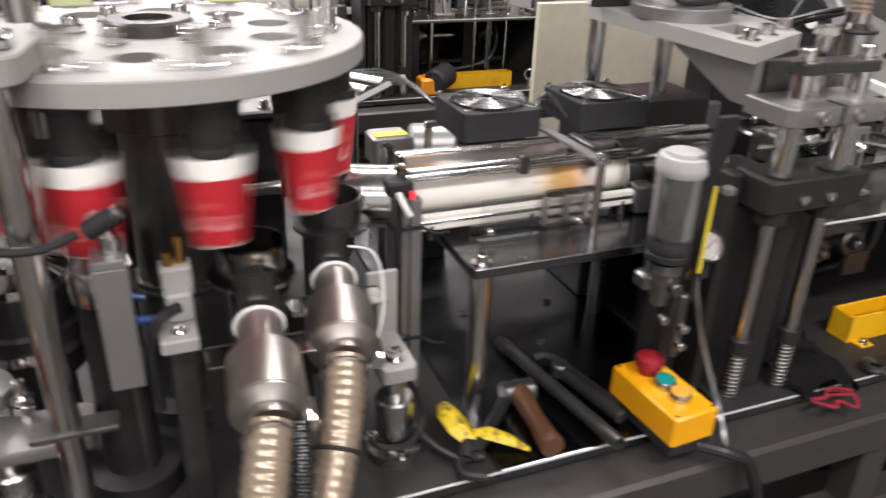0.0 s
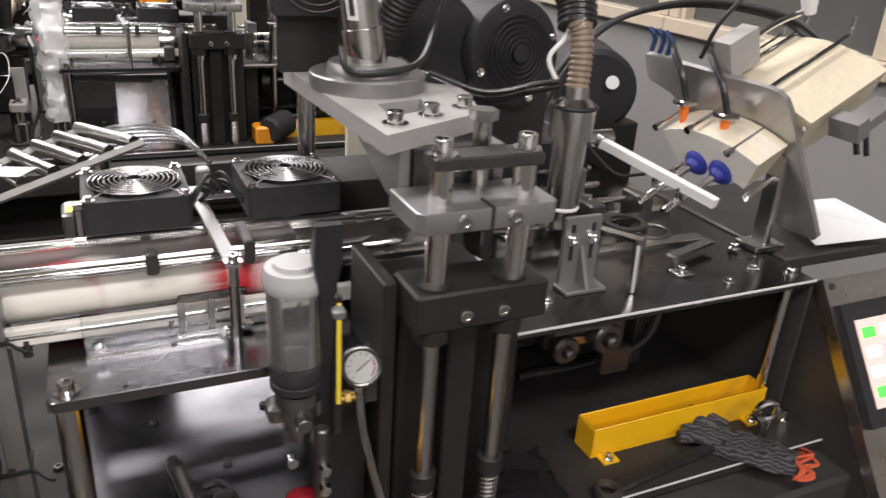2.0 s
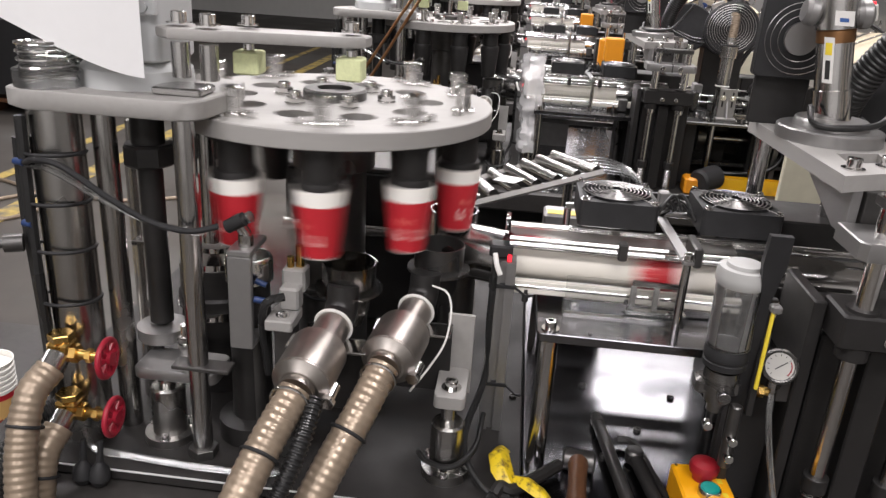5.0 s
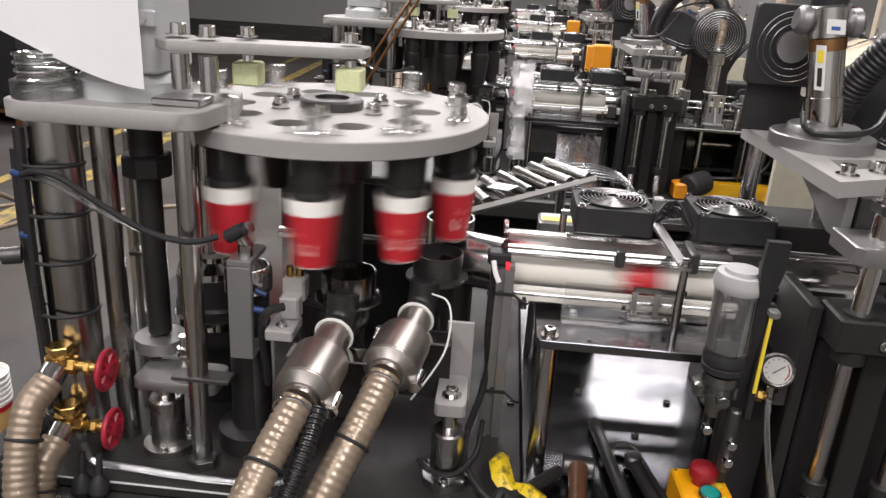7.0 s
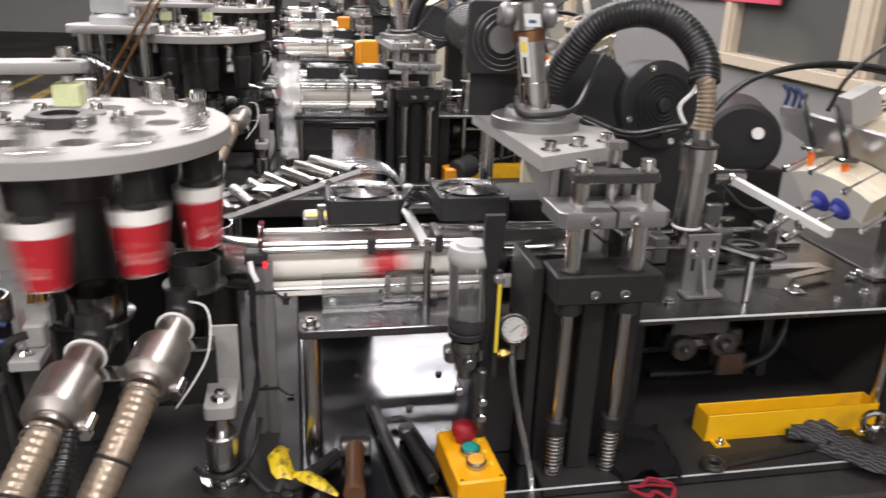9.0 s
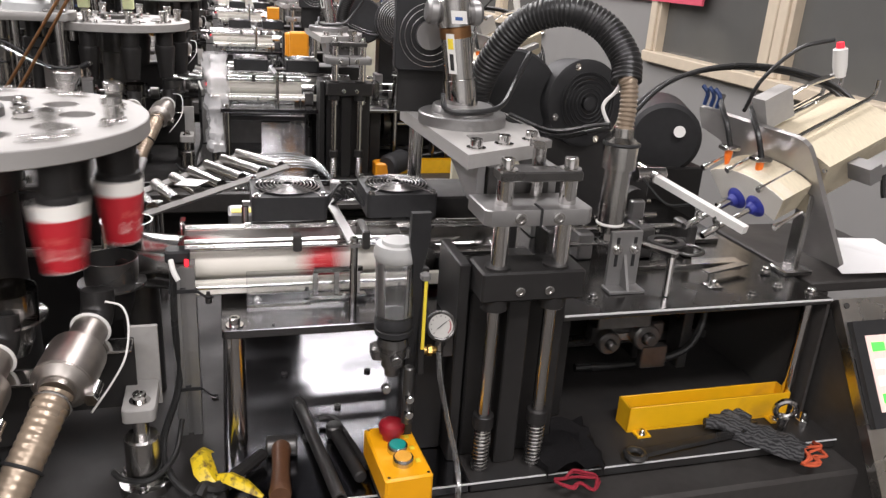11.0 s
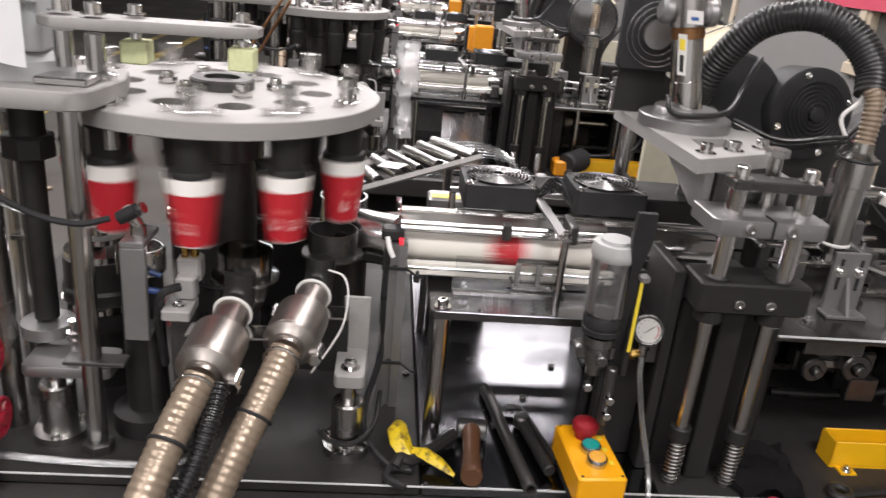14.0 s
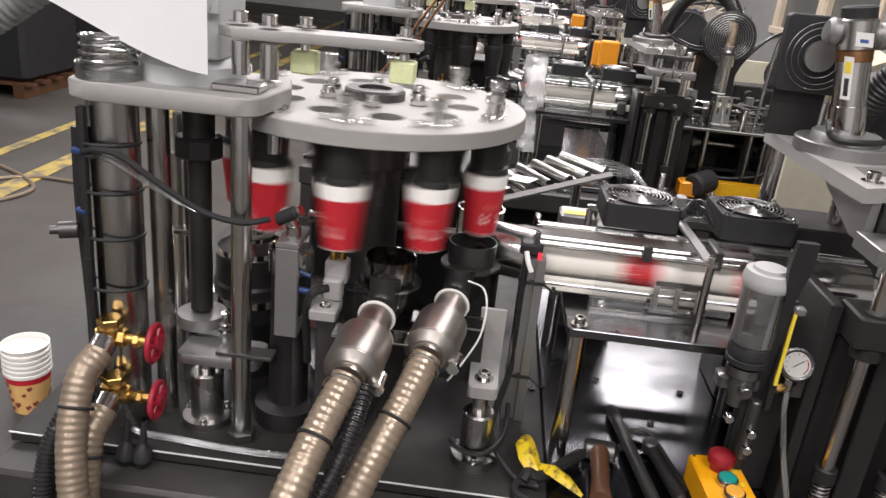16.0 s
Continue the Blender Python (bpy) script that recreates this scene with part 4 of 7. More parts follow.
tubes = unit("air_tubes", (0.55, 1.5, BASE), "bundle of clear air tubes in an arch", "tubes")
for i in range(5):
    part("air_tube", Mesh().sweep([(0.37 + 0.01 * i, 1.52, 1.05), (0.41, 1.56 + 0.02 * i, 1.075 + 0.003 * i), (0.49, 1.60 + 0.02 * i, 1.086 + 0.003 * i), (0.58, 1.62 + 0.02 * i, 1.074), (0.63, 1.61, 1.03)], 0.005, 8, 8), FROST, tubes)

# ---------- press pillar ----------
pil = unit("press_pillar", (0.77, 0.74, BASE), "black press pillar with chrome guide columns and springs", "machine part")
part("pillar_body", Mesh().box(0.695, 0.845, 0.70, 0.87, BASE, 1.134, 0.003), BLACK_OXIDE, pil)
part("side_plate", Mesh().box(0.672, 0.688, 0.69, 0.80, BASE, 1.180, 0.002), BLACK_OXIDE, pil)
hd = part("head_block", Mesh().box(0.690, 0.842, 0.644, 0.712, 1.140, 1.184, 0.003), BLACK_OXIDE, pil, "black head block")
part("centre_web", Mesh().box(0.742, 0.776, 0.672, 0.70, BASE, 1.134, 0.002), BLACK_OXIDE, pil)
for x in (0.716, 0.802):
    part("guide_column", Mesh().cyl((x, 0.664, BASE), (x, 0.664, 1.142), 0.0098, 20), STEEL, pil, "steel guide column")
    part("bushing", Mesh().lathe((x, 0.664, 1.142), (0, 0, -1), [(0, 0.019), (0.018, 0.019), (0.02, 0.0105)], 24).lathe((x, 0.664, 1.184), (0, 0, 1), [(0, 0.018), (0.004, 0.018), (0.005, 0.0125)], 24), BLACK_OXIDE, pil)
    sp = [(x + 0.0125 * math.cos(k * 0.9), 0.664 + 0.0125 * math.sin(k * 0.9), BASE + 0.002 + 0.0009 * k) for k in range(80)]
    part("spring", Mesh().sweep(sp, 0.0017, 6, 2), STEEL, pil)
    part("stop_collar", Mesh().cyl((x, 0.664, 0.93), (x, 0.664, 0.952), 0.0155, 20, 0.001), BLACK_OXIDE, pil)
for x in (0.745, 0.788):
    part("socket_screw", Mesh().bolt((x, 0.644, 1.156), 0.007, 0.003, (0, -1, 0), False), STEEL, pil)

ram = thing("stamping_ram", (0.76, 0.75, 1.178), "aluminium press head with motor, clamp plate and bolts", "machine part")
for x in (0.717, 0.808):
    part("ram_column", Mesh().cyl((x, 0.664, 1.11), (x, 0.664, 1.300), 0.0118, 20), CHROME, ram)
    part("column_bolt", Mesh().bolt((x, 0.664, 1.3135), 0.0095, 0.014), CHROME, ram)
part("clamp_plate", Mesh().prism([(0.683, 0.642), (0.691, 0.634), (0.828, 0.634), (0.836, 0.642), (0.836, 0.712), (0.683, 0.712)], 1.244, 1.266, "z", 0.0015), ALU_GREY, ram, "split aluminium clamp plate")
part("clamp_slot", Mesh().box(0.7585, 0.7615, 0.6325, 0.66, 1.2425, 1.2675), BLACK, ram)
for x in (0.731, 0.785):
    part("socket_screw", Mesh().bolt((x, 0.634, 1.2545), 0.008, 0.003, (0, -1, 0), False), STEEL, ram)
part("top_bar", Mesh().box(0.704, 0.821, 0.648, 0.682, 1.300, 1.3135, 0.002), DARK_STEEL, ram)
part("centre_bolt", Mesh().cyl((0.776, 0.70, 1.26), (0.776, 0.70, 1.335), 0.0095).hexnut((0.776, 0.70, 1.335), 0.015, 0.011), STEEL, ram)
# plate with a window, gusset and motor
poly = [(0.674, 0.700), (0.808, 0.768), (0.838, 0.86), (0.845, 0.96), (0.82, 1.07), (0.69, 1.10), (0.655, 1.04)]
hole = [(0.704, 0.769), (0.758, 0.791), (0.768, 0.842), (0.708, 0.824)]
caps = [(0, 1, 8, 7), (1, 2, 9, 8), (2, 3, 4, 5, 10, 9), (5, 6, 10), (6, 0, 7, 10)]
pm = Mesh().add([(x, y, z) for z in (1.304, 1.324) for x, y in poly + hole],
                [tuple(reversed(q)) for q in caps] + [tuple(v2 + 11 for v2 in q) for q in caps]
                + [(k2, (k2 + 1) % 7, 11 + (k2 + 1) % 7, 11 + k2) for k2 in range(7)]
                + [(7 + (k2 + 1) % 4, 7 + k2, 18 + k2, 18 + (k2 + 1) % 4) for k2 in range(4)])
part("motor_plate", pm, ALU, ram, "milled aluminium motor plate")
for x in (0.693, 0.80):
    part("gusset", Mesh().prism([(0.714, 1.304), (0.90, 1.304), (0.75, 1.248), (0.714, 1.248)], x, x + 0.012, "x", 0.001), ALU_GREY, ram)
part("ram_web", Mesh().box(0.709, 0.80, 0.712, 0.728, 1.243, 1.304, 0.001), DARK_STEEL, ram)
for x, y in ((0.697, 0.739), (0.747, 0.764), (0.799, 0.791)):
    part("plate_bolt", Mesh().bolt((x, y, 1.324), 0.009, 0.012), CHROME, ram)
part("flange", Mesh().lathe((0.728, 0.915, 1.324), (0, 0, 1), [(0, 0.07), (0.016, 0.07), (0.018, 0.068), (0.018, 0.05), (0.028, 0.048), (0.03, 0.046)], 44), ALU_GREY, ram)
AXIS = Vector((-0.15, 0.03, 1)).normalized()
FOOT = Vector((0.728, 0.92, 1.348))
part("motor_body", Mesh().lathe(FOOT, AXIS, [(0, 0.0265), (0.045, 0.0258), (0.046, 0.0235), (0.125, 0.0235), (0.126, 0.027), (0.165, 0.027), (0.168, 0.024)], 32), STEEL, ram, "steel motor body")
part("copper_band", Mesh().lathe(FOOT + AXIS * 0.108, AXIS, [(0, 0.0236), (0.001, 0.0246), (0.016, 0.0246), (0.017, 0.0236)], 32, False), COPPER, ram)
part("motor_cap", Mesh().lathe(FOOT + AXIS * 0.168, AXIS, [(0, 0.024), (0.014, 0.024), (0.017, 0.02)], 28), BLACK, ram)
for s in (-1, 1):
    p = FOOT + AXIS * 0.145 + Vector((s * 0.024, 0, 0))
    part("terminal_boss", Mesh().cyl(p, p + Vector((s * 0.02, 0, 0.002)), 0.019, 20, 0.005), ALU_GREY, ram)


def label_on(z0, z1, a0, a1, r, mat):
    u, w = frame_of(AXIS)
    vs = []
    for z in (z0, z1):
        for t in np.linspace(a0, a1, 6):
            vs.append(FOOT + AXIS * z + Vector((math.cos(t), math.sin(t), 0)) * r)
    return part("sticker", Mesh().add(vs, [(i, i + 1, i + 7, i + 6) for i in range(5)]), mat, ram)


label_on(0.131, 0.150, -2.0, -1.1, 0.0285, WHITE)
label_on(0.136, 0.141, -1.8, -1.4, 0.0289, STICKER_B)
label_on(0.055, 0.115, -2.5, -1.95, 0.0248, WHITE)
label_on(0.092, 0.108, -2.4, -2.05, 0.0252, STICKER_Y)
label_on(0.06, 0.085, -2.35, -2.1, 0.0252, INK)
part("motor_lead", Mesh().sweep([(0.69, 0.90, 1.37), (0.69, 0.87, 1.352), (0.73, 0.865, 1.350), (0.78, 0.88, 1.358), (0.82, 0.93, 1.39), (0.86, 0.98, 1.43)], 0.0045, 8, 8), RUBBER, ram)
# square fan on its bracket behind the motor
part("fan_plate", Mesh().box(0.640, 0.72, 1.005, 1.013, 1.324, 1.49, 0.002), BLACK_OXIDE, ram)
part("fan_shroud", Mesh().prism(rounded(0.63, 0.745, 1.395, 1.51, 0.008), 0.985, 1.005, "y", 0.002), BLACK, ram)
gg = Mesh()
for r in (0.012, 0.022, 0.032, 0.042, 0.05):
    gg.ring((0.685, 0.978, 1.452), (0, 1, 0), r, 0.0005, 36, 5)
part("fan_guard", gg, GUARD, ram)
part("fan_hub", Mesh().cyl((0.685, 0.984, 1.452), (0.685, 0.976, 1.452), 0.023, 24), ALU_GREY, ram)
MACHINE.append(ram)

st = unit("support_pillar", (0.72, 1.02, BASE), "steel rods standing behind the press", "machine part")
for x, y in ((0.69, 1.06), (0.80, 1.03)):
    part("rod", Mesh().cyl((x, y, BASE), (x, y, 1.33), 0.0125), STEEL, st)
part("rear_block", Mesh().box(0.66, 0.87, 0.98, 1.10, BASE, 1.19, 0.003), BLACK_OXIDE, st)

# ---------- filter, lever, gauge ----------
fl = unit("oil_filter", (0.577, 0.676, BASE), "clear filter bowl with hazy cap and black collar", "filter", far=False)
bowl = part("bowl", Mesh().lathe((0.577, 0.676, 1.118), (0, 0, 1), [(0, 0.0262), (0.085, 0.0285), (0.085, 0.0265), (0.002, 0.0245)], 32), BOWL, fl, "clear measuring bowl")
sub(bowl, fl)
part("bowl_cap", Mesh().lathe((0.577, 0.676, 1.203), (0, 0, 1), [(-0.004, 0.0285), (0, 0.0305), (0.008, 0.031), (0.018, 0.0285), (0.0185, 0.021), (0.023, 0.020), (0.024, 0.002)], 32), CAP_HAZE, bowl, "hazy white cap")
part("collar", Mesh().lathe((0.577, 0.676, 1.085), (0, 0, 1), [(0.004, 0.024), (0.006, 0.0268), (0.013, 0.0268), (0.014, 0.0255), (0.017, 0.0255), (0.018, 0.0270), (0.027, 0.0270), (0.033, 0.0245)], 32), BLACK, fl)
part("valve_body", Mesh().lathe((0.577, 0.676, 1.085), (0, 0, -1), [(0, 0.021), (0.012, 0.0225), (0.014, 0.019), (0.030, 0.0195), (0.032, 0.016), (0.046, 0.0155), (0.048, 0.011), (0.060, 0.0105)], 24).box(0.548, 0.604, 0.672, 0.70, 1.046, 1.068, 0.004).cyl((0.577, 0.66, 1.058), (0.577, 0.645, 1.058), 0.008, 14, 0.001), WORN, fl)
part("drain_pipe", Mesh().cyl((0.597, 0.657, 0.955), (0.597, 0.657, 1.045), 0.008, 14, 0.002), DARK_STEEL, fl)
for q in ((0.563, 1.02), (0.597, 0.975), (0.597, 1.0)):
    part("drain_fitting", Mesh().cyl((q[0], 0.652, q[1]), (q[0], 0.64, q[1]), 0.006, 14, 0.001), CHROME, fl)
part("bracket", Mesh().box(0.595, 0.612, 0.68, 0.70, BASE, 1.07, 0.001), BLACK_OXIDE, fl)
part("scale", Mesh().box(0.589, 0.5905, 0.6495, 0.6505, 1.125, 1.195), INK, bowl)

lv = unit("hand_lever", (0.587, 0.60, BASE), "flat black hand lever with wide grip", "lever", far=False)
a, b2 = Vector((0.612, 0.718, 0.865)), Vector((0.598, 0.640, 1.275))
d = (b2 - a).normalized()
lm = Mesh()
for t0, w0 in ((0.0, 0.0105), (0.50, 0.0095), (0.80, 0.0062), (0.91, 0.0135), (1.0, 0.0125)):
    p = a + (b2 - a) * t0
    k = len(lm.v)
    lm.v += [p + Vector((-w0, -0.005, 0)), p + Vector((w0, -0.005, 0)), p + Vector((w0, 0.005, 0)), p + Vector((-w0, 0.005, 0))]
    if k:
        lm.f += [(k - 4 + i, k - 4 + (i + 1) % 4, k + (i + 1) % 4, k + i) for i in range(4)]
lm.f += [(3, 2, 1, 0), (16, 17, 18, 19)]
part("bar", lm, BLACK, lv)
part("tip_clamp", Mesh().box(0.598, 0.610, 0.618, 0.632, 1.188, 1.198, 0.002), ALU_GREY, lv)
part("pivot_plate", Mesh().box(0.602, 0.671, 0.728, 0.738, BASE, 1.075, 0.002), BLACK_OXIDE, lv)
rul = unit("level_tube", (0.61, 0.66, BASE), "thin yellow level strip on black holder", "gauge strip", far=False)
part("strip", Mesh().box(0.6120, 0.6165, 0.655, 0.659, 1.070, 1.185, 0.0008), STICKER_Y, rul)
part("holder", Mesh().box(0.610, 0.6185, 0.659, 0.668, 1.03, 1.19, 0.001), BLACK_OXIDE, rul)

ga = unit("pressure_gauge", (0.652, 0.70, BASE), "small round pressure gauge with chrome rim", "gauge", far=False)
gd = Vector((-0.12, -1, 0.45)).normalized()
gc = Vector((0.648, 0.690, 1.088))
case = part("case", Mesh().lathe(gc + gd * 0.004, -gd, [(-0.002, 0.0205), (0, 0.0225), (0.016, 0.0225), (0.018, 0.02)], 32), STEEL, ga)
sub(case, ga)
part("dial", Mesh().lathe(gc + gd * 0.0063, gd, [(0, 0.0175), (0.0006, 0.0175)], 32), GAUGE_FACE, case)
gu, gw = frame_of(gd)
up = Vector((0, 0, 1)) - gd * gd.z
up.normalize()
sd = up.cross(gd).normalized()
tick = Mesh()
for k2 in range(11):
    t = radians(-135 + 27 * k2)
    p = gc + gd * 0.0074 + (up * math.cos(t) + sd * math.sin(t)) * 0.0128
    tick.sweep([p, p + (up * math.cos(t) + sd * math.sin(t)) * 0.0025], 0.0005, 4, 1)
part("dial_marks", tick, INK, case)
redarc = [gc + gd * 0.0073 + (up * math.cos(radians(t)) + sd * math.sin(radians(t))) * 0.0140 for t in range(60, 136, 15)]
part("red_arc", Mesh().sweep(redarc, 0.0009, 4, 3), RED, case)
part("needle", Mesh().sweep([gc + gd * 0.0080 - (up * 0.6 + sd * 0.8) * 0.007, gc + gd * 0.0080 + (up * 0.6 + sd * 0.8) * 0.0105], 0.0008, 4, 1), INK, case)
part("rim", Mesh().ring(gc + gd * 0.006, gd, 0.0198, 0.0030, 36, 8), DARK_STEEL, case)
part("stem", Mesh().cyl((0.651, 0.700, 1.072), (0.651, 0.70, 1.045), 0.006).hexnut((0.651, 0.70, 1.052), 0.009, 0.01), STEEL, ga)
part("brass_fitting", Mesh().cyl((0.625, 0.698, 1.046), (0.645, 0.698, 1.046), 0.006).hexnut((0.632, 0.698, 1.046), 0.0085, 0.008, (1, 0, 0)), BRASS, ga, "brass push fitting")
part("manifold", Mesh().box(0.655, 0.69, 0.70, 0.74, 1.03, 1.085, 0.003), GREY_PAINT, ga)
part("air_hose", Mesh().sweep([(0.651, 0.698, 1.042), (0.652, 0.69, 1.01), (0.662, 0.675, 0.95), (0.672, 0.655, 0.90), (0.674, 0.63, 0.862), (0.664, 0.60, 0.835), (0.655, 0.575, 0.78)], 0.0042, 8, 8), FROST, ga, "pale air hose")

# ---------- control box ----------
eb = unit("control_box", (0.584, 0.64, BASE), "yellow push button box with red mushroom head", "control box", far=False)
m = Matrix.Translation((0.583, 0.644, BASE)) @ Matrix.Rotation(radians(3.5), 4, "Z")


def local(me):
    me.v = [m @ p for p in me.v]
    return me


part("lower_shell", local(Mesh().box(-0.031, 0.031, -0.061, 0.061, 0.0, 0.018, 0.003)), BLACK, eb)
cover = part("cover", local(Mesh().box(-0.034, 0.034, -0.064, 0.064, 0.018, 0.063, 0.003)), YELLOW, eb, "yellow plastic cover")
sub(cover, eb)
part("emergency_button", local(Mesh().lathe((0, 0.033, 0.063), (0, 0, 1), [(0, 0.013), (0.009, 0.013), (0.011, 0.018), (0.020, 0.0195), (0.025, 0.0175), (0.028, 0.012), (0.0285, 0.002)], 28)), RED, cover, "red mushroom button")
for y, mt, nm in ((0.0, GREEN, "green push button"), (-0.029, AMBER, "amber push button")):
    part("bezel", local(Mesh().lathe((0, y, 0.063), (0, 0, 1), [(0, 0.0145), (0.009, 0.0145), (0.0105, 0.0135), (0.0105, 0.011)], 28)), STEEL, cover)
    part("push_button", local(Mesh().lathe((0, y, 0.063), (0, 0, 1), [(0, 0.0122), (0.011, 0.0122), (0.0125, 0.0112), (0.013, 0.002)], 28)), mt, cover, nm)
for x, y in ((-0.028, -0.058), (0.028, -0.058), (-0.028, 0.058), (0.028, 0.058)):
    part("cover_screw", local(Mesh().cyl((x, y, 0.063), (x, y, 0.0636), 0.0022, 10)), STEEL, cover)
for y in (0.028, 0.0, -0.03):
    part("sticker", local(Mesh().box(0.018, 0.025, y - 0.004, y + 0.005, 0.0633, 0.0637).box(0.0195, 0.0235, y - 0.002, y + 0.002, 0.0637, 0.0639)), STICKER_Y, cover)
part("cable", Mesh().sweep([(0.60, 0.585, 0.862), (0.63, 0.56, 0.86), (0.665, 0.555, 0.835), (0.69, 0.55, 0.76), (0.70, 0.55, 0.6)], 0.008, 10, 8), RUBBER, eb)

# ---------- tools on the bed ----------
hm = unit("mallet", (0.425, 0.69, BASE), "mallet with dark wooden handle lying on the bed", "mallet", far=False)
part("handle", Mesh().lathe((0.4275, 0.745, 0.874), Vector((0.418, 0.632, 0.872)) - Vector((0.4275, 0.745, 0.874)), [(0, 0.013), (0.006, 0.0155), (0.02, 0.0135), (0.06, 0.0125), (0.095, 0.0145), (0.108, 0.016), (0.114, 0.0145)], 24), WOOD, hm)
part("head", Mesh().cyl((0.405, 0.752, 0.872), (0.452, 0.748, 0.872), 0.016, 24, 0.003), DARK_STEEL, hm)
br = unit("steel_bar", (0.48, 0.75, BASE), "dark tubular steel bar lying across the bed", "tool", far=False)
part("bar", Mesh().pipe((0.4665, 0.862, 0.866), (0.497, 0.606, 0.876), 0.0095, 0.003, 20), DARK_STEEL, br)
part("socket_end", Mesh().lathe((0.4665, 0.862, 0.866), Vector((-0.03, 0.256, -0.01)), [(-0.004, 0.0105), (0.010, 0.0105), (0.012, 0.008), (0.024, 0.0075)], 16), DARK_STEEL, br)
ak = unit("hex_key", (0.53, 0.75, BASE), "black bent hex key lying on the bed", "tool", far=False)
part("key", Mesh().sweep([(0.493, 0.823, 0.866), (0.507, 0.822, 0.868), (0.517, 0.812, 0.868), (0.524, 0.79, 0.868), (0.548, 0.68, 0.868)], 0.0055, 6, 6), BLACK_OXIDE, ak)
rt = unit("ratchet_handle", (0.52, 0.72, BASE), "short black ratchet handle on the bed", "tool", far=False)
part("handle", Mesh().cyl((0.512, 0.782, 0.868), (0.534, 0.655, 0.870), 0.0095, 18, 0.002), BLACK_OXIDE, rt)
part("head", Mesh().lathe((0.512, 0.782, 0.860), (0, 0, 1), [(0, 0.012), (0.016, 0.0135), (0.02, 0.011)], 18), DARK_STEEL, rt)
pe = unit("peel", (0.335, 0.70, BASE), "torn yellow peel with dark speckles on the bed", "peel", far=False)


def petal(pts, widths, lift):
    me = Mesh()
    vs = []
    for i, (p, w) in enumerate(zip(pts, widths)):
        p = Vector(p)
        d2 = Vector(pts[min(i + 1, len(pts) - 1)]) - Vector(pts[max(i - 1, 0)])
        s = Vector((-d2.y, d2.x, 0)).normalized()
        for k2, c in ((-1, 0.0), (-0.5, 0.35), (0, 0.5), (0.5, 0.35), (1, 0.0)):
            vs.append(p + s * w * k2 + Vector((0, 0, c * w * lift)))
    n = len(pts)
    top = [(i * 5 + j, i * 5 + j + 1, i * 5 + j + 6, i * 5 + j + 5) for i in range(n - 1) for j in range(4)]
    low = [v - Vector((0, 0, 0.002)) for v in vs]
    return me.add(vs + low, top + [tuple(reversed([q + 5 * n for q in f])) for f in top])


part("petal", petal([(0.327, 0.762, 0.866), (0.317, 0.742, 0.882), (0.313, 0.718, 0.888), (0.318, 0.696, 0.882), (0.328, 0.680, 0.872), (0.340, 0.670, 0.864)], [0.003, 0.010, 0.015, 0.016, 0.013, 0.005], 1.4), BANANA, pe)
part("petal", petal([(0.335, 0.69, 0.872), (0.352, 0.678, 0.878), (0.372, 0.664, 0.874), (0.396, 0.650, 0.862)], [0.009, 0.012, 0.011, 0.003], 1.2), BANANA, pe)
part("clamp_arm", Mesh().sweep([(0.31, 0.655, 0.868), (0.318, 0.668, 0.874), (0.335, 0.672, 0.868), (0.375, 0.71, 0.87), (0.40, 0.735, 0.872)], 0.009, 8, 6), BLACK_OXIDE, pe)
part("loop", Mesh().sweep([(0.33, 0.66, 0.862), (0.305, 0.655, 0.866), (0.30, 0.635, 0.864), (0.325, 0.62, 0.862)], 0.006, 8, 6), RUBBER, pe)

# ---------- feeding table ----------
ft = unit("feeding_table", (1.09, 1.0, BASE), "dark polished feeding table on slim chrome posts", "machine table")
part("top_plate", Mesh().prism([(0.846, 0.703), (1.335, 0.703), (1.335, 1.38), (0.846, 1.38)], TABLE - 0.010, TABLE, "z", 0.001), material("dark_table_plate", (0.15, 0.147, 0.145), 0.22, 1.0, 0.2, 30, 0.03, 0.1), ft)
part("plate_edge", Mesh().box(0.846, 1.335, 0.7010, 0.7025, TABLE - 0.0025, TABLE + 0.0006), EDGE, ft)
for x, y in ((1.312, 0.728), (1.312, 1.34), (0.87, 1.34)):
    part("post", Mesh().cyl((x, y, BASE), (x, y, TABLE - 0.01), 0.0088), CHROME, ft)
    part("post_bolt", Mesh().bolt((x, y, TABLE), 0.007, 0.009), CHROME, ft)
# backing sheet added so the space under the table stays dark
part("dark_backing", Mesh().box(0.85, 1.33, 1.20, 1.21, BASE, TABLE - 0.012), GREY_PAINT, ft)
part("end_panel", Mesh().box(1.330, 1.336, 0.705, 1.375, BASE, TABLE - 0.012), GREY_PAINT, ft)
part("feed_rail", Mesh().box(1.03, 1.27, 0.86, 0.885, TABLE, TABLE + 0.008, 0.001).box(1.06, 1.30, 0.98, 1.00, TABLE, TABLE + 0.010, 0.001), STEEL, ft)
part("rail_tab", Mesh().box(1.14, 1.165, 0.765, 0.79, TABLE, TABLE + 0.004, 0.001), STEEL, ft)
for x, y in ((1.152, 0.777), (1.29, 0.82), (1.20, 1.05), (1.08, 0.94)):
    part("bolt", Mesh().bolt((x, y, TABLE + 0.004), 0.006, 0.008), CHROME, ft)
gdv = unit("guide_stand", (1.05, 0.80, TABLE), "chrome stand with ringed guide plate", "machine part")
part("rod", Mesh().cyl((1.047, 0.752, TABLE), (1.055, 0.765, TABLE + 0.062), 0.0062), CHROME, gdv)
part("guide_plate", plate_with_holes(1.09, 0.84, 0.032, TABLE + 0.058, TABLE + 0.063, [(1.09, 0.84, 0.022, 24)], 0.001, 40), BLACK_OXIDE, gdv)
